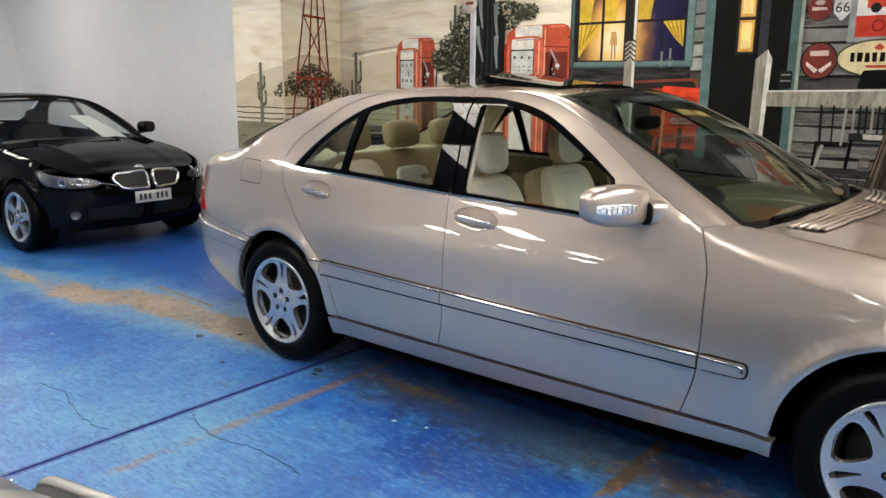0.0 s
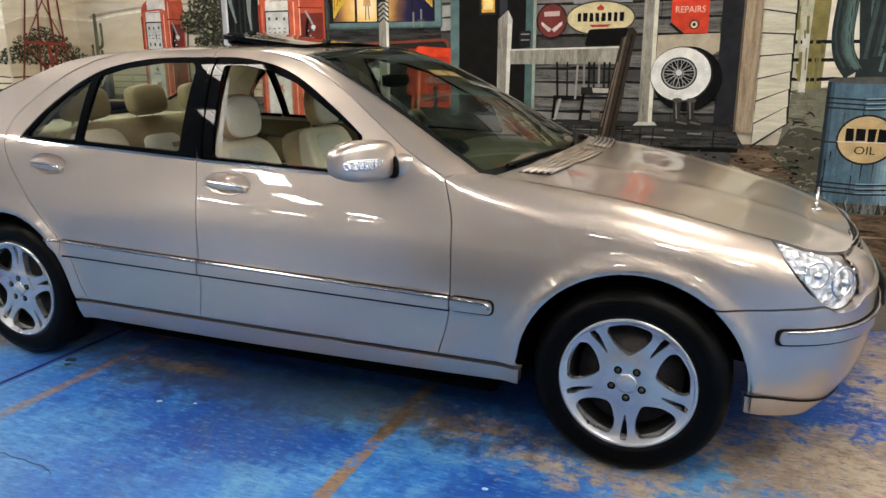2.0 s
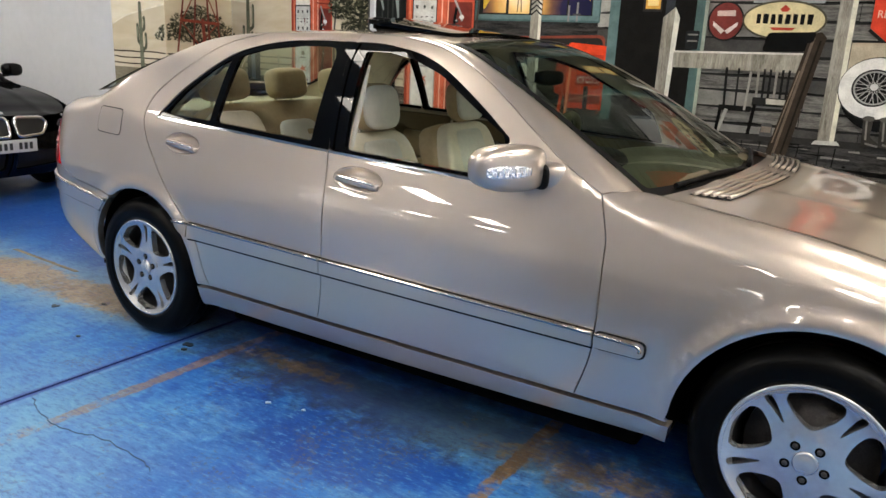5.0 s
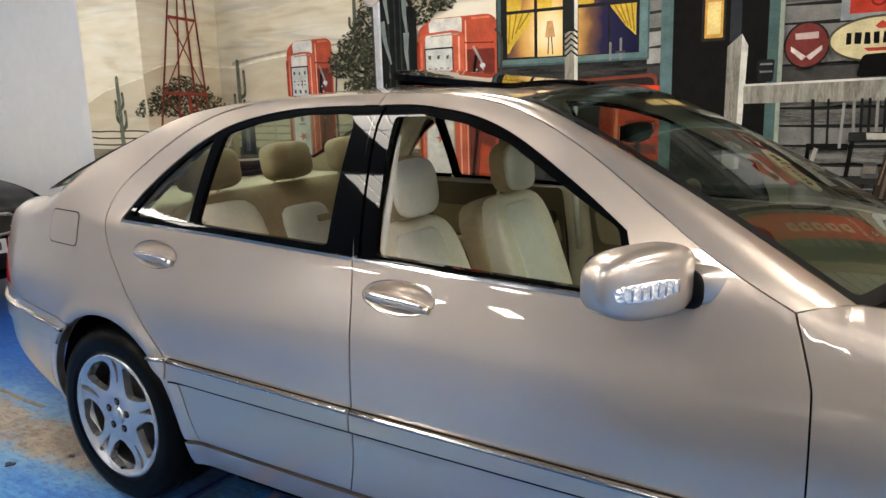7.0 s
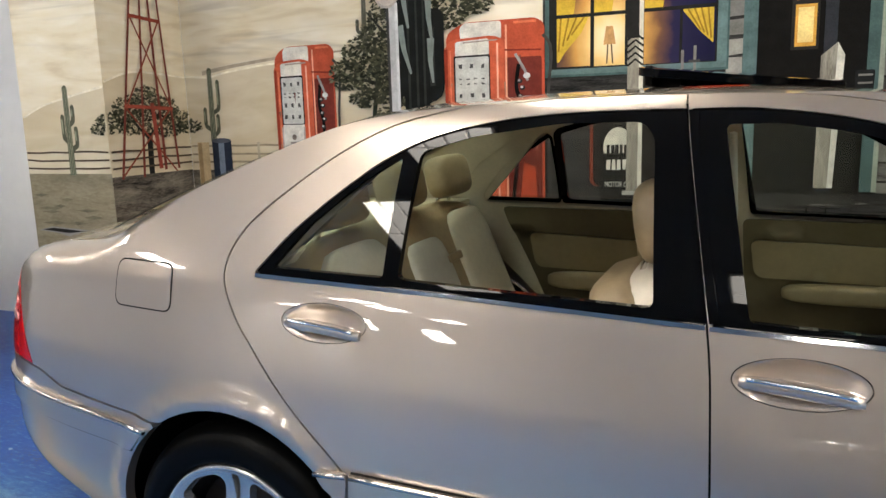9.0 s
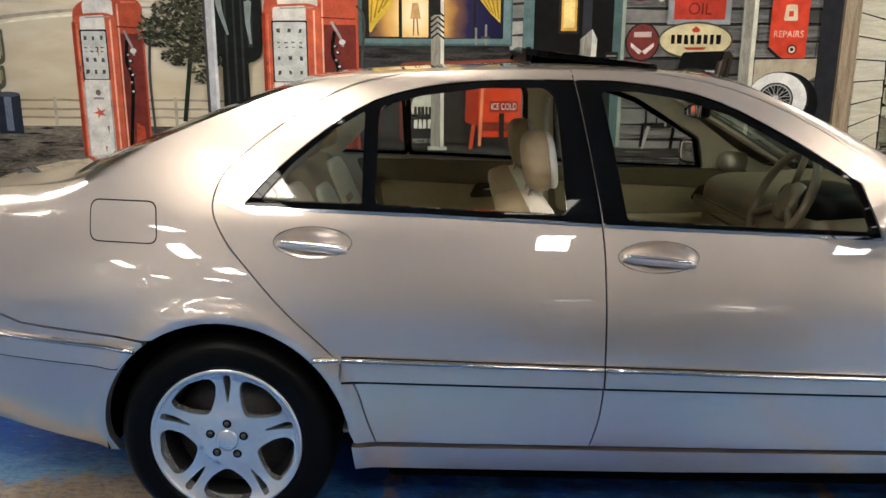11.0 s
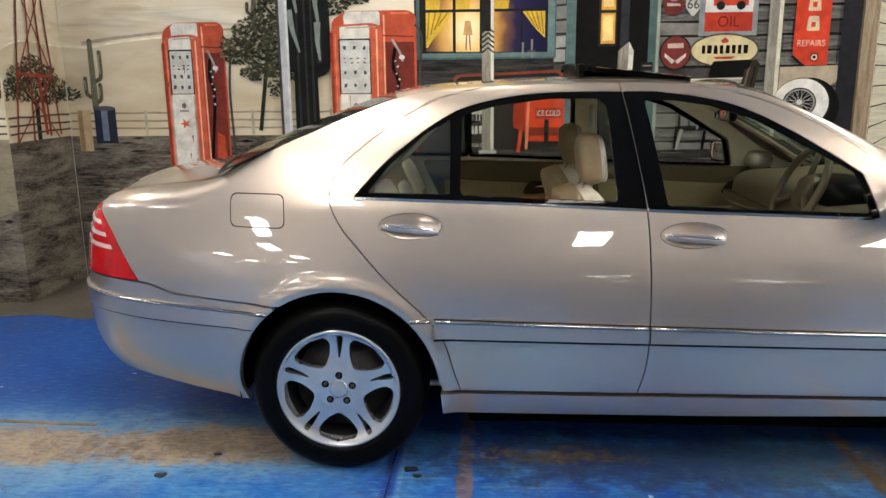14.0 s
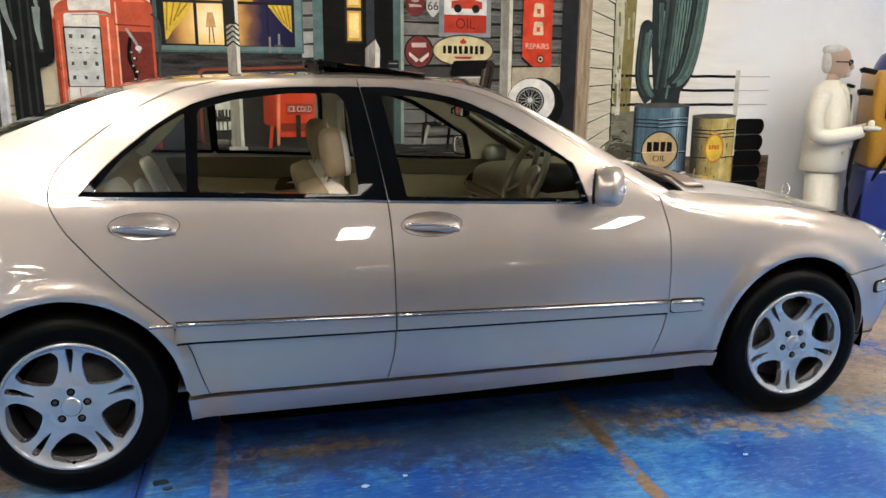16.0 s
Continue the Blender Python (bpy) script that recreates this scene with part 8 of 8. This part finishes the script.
        part("fog_lamp", moved(lathe([(0.0, 0.004), (0.030, 0.0), (0.036, 0.006), (0.042, 0.0), (0.042, -0.02)], 20, "z"), Matrix.Translation(c) @ d.to_track_quat("Z", "Y").to_matrix().to_4x4()), SMOKED, t, "round fog lamp")
        kid = rounded([(side * 0.035, 0.565), (side * 0.270, 0.575), (side * 0.345, 0.66), (side * 0.300, 0.708), (side * 0.05, 0.722), (side * 0.026, 0.68)], 0.035)
        G = lambda y, z, d2: Vector((3.545 - 0.5 * y * y - (z - 0.6) * 0.35 - d2, y, z))
        g = part("grille", lift(G, kid, thick=0.04, step=0.04), INTAKE, t, "rounded grille half with chrome rim")
        part("grille_rim", tube([tuple(G(y, z, -0.004)) for y, z in kid], 0.014, 8, True), CHROME if black_trim else P, g)
        def foot(u, v, d2, side=side):
            i = min(len(a_cut) - 1.001, max(0, u * (len(a_cut) - 1)))
            q = Vector(a_cut[int(i)]).lerp(Vector(a_cut[int(i) + 1]), i - int(i))
            p0 = b.at(q.x, q.y, side)
            e = Vector((2.26 - 0.86 * u, side * (0.74 - 0.17 * u), 0.935 + 0.40 * u - 0.03 * (2 * u - 1) ** 2))
            return p0.lerp(e, v) + Vector((0.3, side * 0.5, 0.7)) * (0.015 * 4 * v * (1 - v) - d2)
        part("screen_pillar", lift(foot, [(0, 0), (1, 0), (1, 1), (0, 1)], thick=0.02, step=0.08, edge=0.05), P, t)
        mi = part("door_mirror", cushion(0.12, 0.20, 0.13, 3, 12, (1.95, side * 1.0, 1.03)), P, t)
        part("mirror_stem", cushion(0.06, 0.12, 0.03, 3, 8, (1.97, side * 0.90, 0.975)), TRIMBLACK, mi)
        for hx, hz in hubs:
            bm = lathe([(0.12, side * 0.40), (0.372, side * 0.40), (0.37, side * 0.84)], 36)
            bmesh.ops.delete(bm, geom=[f for f in bm.faces if f.calc_center_median().z < -0.03], context="FACES")
            part("wheel_housing", bm, DARK, t, m=pose(hx, 0, hz))
        for yy in (0.36,):
            s = part("front_seat", cushion(0.5, 0.5, 0.2, 4, 8, (1.15, side * yy, 0.45)), DARKCLOTH, t)
            part("backrest", moved(cushion(0.16, 0.48, 0.62, 4, 10), pose(0.86, side * yy, 0.75, 0, -18, 0)), DARKCLOTH, s)
            part("headrest", cushion(0.10, 0.25, 0.17, 3, 10, (0.76, side * yy, 1.13)), DARKCLOTH, s)
    for hx, hz in hubs:
        wheel("wheel", t, pose(hx, -0.875, hz, 0, 10, 0), 0.318, 0.225, 0.22, "five")
        wheel("wheel", t, pose(hx, 0.875, hz, 0, 0, 180), 0.318, 0.225, 0.22, "five")
    border = [b.at(s, top(s) - 0.0005, 1) for s in np.arange(2.30, 3.98, 0.07)]
    bw = Curve(*[(q.x, q.y) for q in border if q.y > 0.05][:-1])
    bz = Curve(*[(q.x, q.z) for q in border if q.y > 0.05][:-1])
    def hood(x, y, d):
        k = min(1.0, abs(y) / max(0.05, bw(x)))
        return Vector((x, y, bz(x) + 0.045 * (1 - k**2.2) * min(1, (3.56 - x) / 0.5 + 0.25) + 0.008 * math.exp(-((abs(y) - 0.42) / 0.05) ** 2) - d))
    line = [(q.x, q.y) for q in border]
    hb = part("bonnet", lift(hood, line + [(q[0], -q[1]) for q in reversed(line)], gap=0.002, step=0.06, edge=0.03), P, t)
    part("bonnet_badge", moved(lathe([(0.0, 0.006), (0.034, 0.004), (0.040, 0.0), (0.040, -0.01)], 24, "z"), Matrix.Translation(hood(3.36, 0, -0.002)) @ pose(0, 0, 0, 0, 24, 0)), CHROME, hb, "round bonnet badge")
    def scr(u, v, d):
        return Vector((2.26 - 0.86 * u + (0.14 - 0.05 * u) * (1 - v * v) - d * 0.5, v * (0.74 - 0.17 * u), 0.935 + 0.40 * u - 0.03 * (2 * u - 1) ** 2 + 0.03 * (1 - v * v) * u - d * 0.8))
    ws2 = part("windscreen", lift(scr, [(0, -1), (1, -1), (1, 1), (0, 1)], thick=0.0, step=0.1, edge=0.06), PALEGLASS, t)
    part("screen_border", lift(lambda u, v, d: scr(u, v, d - 0.003), [(0, -1), (1, -1), (1, 1), (0, 1)], [rounded([(0.05, -0.95), (0.94, -0.94), (0.94, 0.94), (0.05, 0.95)], 0.04)], thick=0.0, step=0.1, edge=0.06), SEAL, ws2)
    if sheet_in_screen:
        part("paper_notice", lift(lambda u, v, d: scr(u, v, 0.012 + d), [(0.10, 0.42), (0.10, 0.82), (0.58, 0.60), (0.58, 0.26)], thick=0.001, step=0.1, edge=0.06), PAPER, ws2, "white paper notice behind the screen")
    def rf(x, v, d):
        z = 1.352 - 0.10 * max(0, 0.62 - x) ** 1.4 - 0.12 * max(0, x - 1.1) ** 1.6
        return Vector((x + 0.08 * (1 - v * v) * max(0, x - 1.0) / 0.4, v * (0.60 - 0.08 * max(0, x - 1.1)), z + 0.045 * (1 - abs(v) ** 2.5) - d))
    part("roof", lift(rf, [(0.35, -1), (1.41, -1), (1.41, 1), (0.35, 1)], step=0.08, edge=0.06), P, t)
    part("headliner", lift(lambda x, v, d: rf(x, v, 0.03 - d), [(0.36, -0.96), (1.38, -0.96), (1.38, 0.96), (0.36, 0.96)], step=0.1, edge=0.08), DARKCLOTH, t)
    part("rear_screen", lift(lambda u, v, d: Vector((-0.42 + 0.80 * u - 0.08 * (1 - v * v), v * (0.74 - 0.14 * u), 1.045 + 0.30 * u + 0.03 * (1 - v * v) - d)), [(0, -1), (1, -1), (1, 1), (0, 1)], thick=0.0, step=0.1, edge=0.06), PALEGLASS, t)
    part("boot_lid", lift(lambda x, v, d: Vector((x, v * 0.76, 1.00 + 0.03 * (1 - v * v) + 0.06 * (x + 0.95) - d)), [(-0.95, -1), (-0.42, -1), (-0.42, 1), (-0.95, 1)], step=0.1, edge=0.06), P, t)
    part("dashboard", cushion(0.5, 1.36, 0.3, 4.5, 14, (2.02, 0, 0.80)), DARKCLOTH, t)
    part("floor_pan", box(4.0, 1.3, 0.1, 0.02, 2, (1.3, 0, 0.25)), DARK, t)
    if not black_trim:
        return t
    pl = part("number_plate", box(0.012, 0.372, 0.107, 0.006, 2, (3.560, 0, 0.490)), PLATEWHITE, t, "white number plate with dark bars")
    for i in range(6):
        y = -0.135 + 0.046 * i + (0.035 if i > 2 else 0)
        part("plate_bar", box(0.003, 0.026, 0.056, 0, at=(3.5675, y, 0.490)), PLATEBLACK, pl)
    return t


saloon("black_saloon", BLACKPAINT, pose(-6.83, 0.96, 0, 0, 0, 3.1), "shiny black four-door sedan with chrome-rimmed grille and paper notice", True, True)
saloon("silver_saloon", SILVERPAINT, pose(2.0, -5.42, 0, 0, 0, 90), "silver-grey metallic sedan parked nose to the walkway", False)

# ---- beside the mural ----
CREAMSUIT = mat("cream_statue_paint", (0.66, 0.63, 0.52), 0.55, 0.0, 0.06, 6, bump=0.1, bscale=30)

STATUEFACE = mat("flesh_statue_paint", (0.42, 0.30, 0.22), 0.5, 0.0, 0.08, 8)
STATUEHAIR = mat("white_statue_hair", (0.52, 0.51, 0.48), 0.7, 0.0, 0.15, 30, bump=0.4, bscale=70)


def turned(sections, n=28, power=2.6):
    """A closed body through level oval sections (z, middle x, half depth, half width)."""
    bm = bmesh.new()
    rings = []
    for z, cx, a, c in sections:
        ring = []
        for i in range(n):
            t = 2 * math.pi * i / n
            u, v = math.cos(t), math.sin(t)
            ring.append(bm.verts.new((cx + a * math.copysign(abs(u) ** (2 / power), u), c * math.copysign(abs(v) ** (2 / power), v), z)))
        rings.append(ring)
    for r0, r1 in zip(rings, rings[1:]):
        for i in range(n):
            bm.faces.new((r0[i], r0[(i + 1) % n], r1[(i + 1) % n], r1[i])).smooth = True
    bm.faces.new(list(reversed(rings[0])))
    bm.faces.new(rings[-1])
    return bm


def statue(m):
    """A life-size standing figure, plain and in one piece."""
    bms = [turned([(0.77, 0.0, 0.150, 0.235), (0.785, 0.0, 0.170, 0.250), (0.95, 0.0, 0.165, 0.235), (1.10, 0.0, 0.150, 0.215), (1.26, 0.0, 0.148, 0.225), (1.36, -0.005, 0.138, 0.240), (1.42, -0.015, 0.115, 0.225), (1.455, -0.02, 0.09, 0.165), (1.485, -0.015, 0.066, 0.085), (1.50, -0.01, 0.058, 0.062)]),
           turned([(1.44, -0.01, 0.055, 0.058), (1.50, -0.005, 0.052, 0.055), (1.545, 0.012, 0.060, 0.058)], 20, 2.0),
           turned([(1.515, 0.055, 0.030, 0.030), (1.535, 0.040, 0.070, 0.055), (1.575, 0.025, 0.092, 0.070), (1.63, 0.020, 0.098, 0.076), (1.68, 0.012, 0.100, 0.080), (1.72, 0.005, 0.094, 0.076), (1.75, 0.0, 0.070, 0.058), (1.765, 0.0, 0.030, 0.025)], 24, 2.1),
           cushion(0.10, 0.172, 0.19, 2.6, 10, (-0.045, 0, 1.645)), cushion(0.045, 0.04, 0.05, 2.2, 8, (0.118, 0, 1.60)), cushion(0.05, 0.07, 0.045, 2.2, 8, (0.095, 0, 1.545)),
           cushion(0.03, 0.05, 0.24, 3, 8, (0.140, 0, 1.27))]
    for s in (-1, 1):
        bms.append(tube(smooth([(-0.02, s * 0.205, 1.395), (-0.045, s * 0.265, 1.25), (-0.03, s * 0.28, 1.10), (0.04, s * 0.265, 1.055), (0.16, s * 0.22, 1.075), (0.27, s * 0.16, 1.11)], 5), lambda q: 0.074 - 0.020 * q, 14))
        bms.append(cushion(0.13, 0.10, 0.045, 2.3, 8, (0.34, s * 0.13, 1.13)))
        bms.append(cushion(0.05, 0.03, 0.06, 2.3, 8, (0.33, s * 0.12, 1.165)))
        bms.append(tube([(0.0, s * 0.115, 0.84), (0.012, s * 0.12, 0.45), (0.0, s * 0.125, 0.06)], lambda q: 0.112 - 0.012 * q, 14))
        bms.append(tube([(0.085, s * 0.05, 1.46), (0.135, s * 0.085, 1.38), (0.155, s * 0.035, 1.20), (0.158, s * 0.015, 1.12)], lambda q: 0.020 - 0.010 * q, 6))
        bms.append(cushion(0.02, 0.10, 0.028, 3, 6, (0.160, s * 0.13, 0.93)))
        bms.append(cushion(0.28, 0.11, 0.09, 2.6, 8, (0.06, s * 0.125, 0.045)))
    for z in (1.06, 0.97):
        bms.append(cushion(0.02, 0.02, 0.02, 2, 6, (0.165, 0.01, z)))
    bms.append(box(0.50, 0.55, 0.02, 0.005, 1, (0.02, 0, 0.01)))
    for bm, k in zip(bms, (0, 1, 1, 2, 1, 2, 3)):
        for f in bm.faces:
            f.material_index = k
    dark = [tube([(0.115, s * 0.036 + 0.026 * math.cos(a), 1.635 + 0.020 * math.sin(a)) for a in np.arange(0, 6.28, 0.5)], 0.0055, 6, True) for s in (-1, 1)]
    dark += [tube([(0.112, s * 0.062, 1.638), (0.02, s * 0.082, 1.640)], 0.005, 6) for s in (-1, 1)]
    dark += [tube([(0.112, s * 0.004, 1.462), (0.150, s * 0.045, 1.448)], 0.014, 6) for s in (-1, 1)]
    hair = [cushion(0.17, 0.175, 0.075, 2.6, 10, (-0.015, 0, 1.735)), cushion(0.035, 0.075, 0.022, 2.2, 8, (0.108, 0, 1.572))]
    for group, k in ((dark, 3), (hair, 2)):
        for bm in group:
            for f in bm.faces:
                f.material_index = k
            bms.append(bm)
    me = bpy.data.meshes.new("statue")
    bm = join(*bms)
    bm.to_mesh(me)
    bm.free()
    for m_ in (CREAMSUIT, STATUEFACE, STATUEHAIR, SEAL):
        me.materials.append(m_)
    ob = new("statue", me)
    ob.matrix_basis = m
    return tagged(ob, "life-size statue in a cream suit and dark glasses", "statue")


statue(pose(5.235, 2.56, 0, 0, 0, -52))
PUMPYEL = mat("yellow_pump_enamel", (0.40, 0.20, 0.012), 0.3, 0.0, 0.08, 4, coat=0.5)
PUMPBLUE = mat("blue_pump_enamel", (0.012, 0.022, 0.16), 0.3, 0.0, 0.1, 4, coat=0.5)
fp = thing("fuel_pump", pose(5.77, 2.42, 0, 0, 0, -25), "yellow and blue enamelled antique fuel pump", "fuel pump")
part("base_cabinet", box(0.52, 0.46, 0.80, 0.03, 3, (0, 0, 0.40)), PUMPBLUE, fp, "dark blue lower cabinet")
part("upper_cabinet", box(0.50, 0.44, 0.78, 0.05, 4, (0, 0, 1.19)), PUMPYEL, fp, "yellow upper cabinet")
part("dial_frame", box(0.34, 0.02, 0.30, 0.02, 2, (0, -0.225, 1.35)), SEAL, fp)
part("dial", box(0.28, 0.02, 0.24, 0.01, 2, (0, -0.232, 1.35)), PLATEWHITE, fp)
part("cap", lathe([(0.0, 1.74), (0.10, 1.735), (0.17, 1.70), (0.20, 1.64), (0.22, 1.58), (0.22, 1.55)], 24, "z"), PUMPBLUE, fp, "blue domed cap")
part("light_arm", tube([(-0.24, -0.12, 1.56), (-0.34, -0.14, 1.58), (-0.36, -0.14, 1.57)], 0.022, 8), SEAL, fp)
part("light_arm", tube([(-0.24, -0.12, 1.40), (-0.33, -0.14, 1.41), (-0.36, -0.14, 1.40)], 0.026, 8), SEAL, fp)
part("hose", tube(smooth([(-0.26, -0.10, 1.12), (-0.34, -0.14, 0.95), (-0.36, -0.16, 0.55), (-0.30, -0.16, 0.35), (-0.24, -0.20, 0.62), (-0.10, -0.26, 0.95), (-0.06, -0.26, 1.05)], 5), 0.016, 8), SEAL, fp, "black rubber hose")
part("nozzle", tube([(-0.06, -0.26, 1.05), (-0.05, -0.26, 1.14), (-0.02, -0.30, 1.18)], 0.018, 8), CHROME, fp)
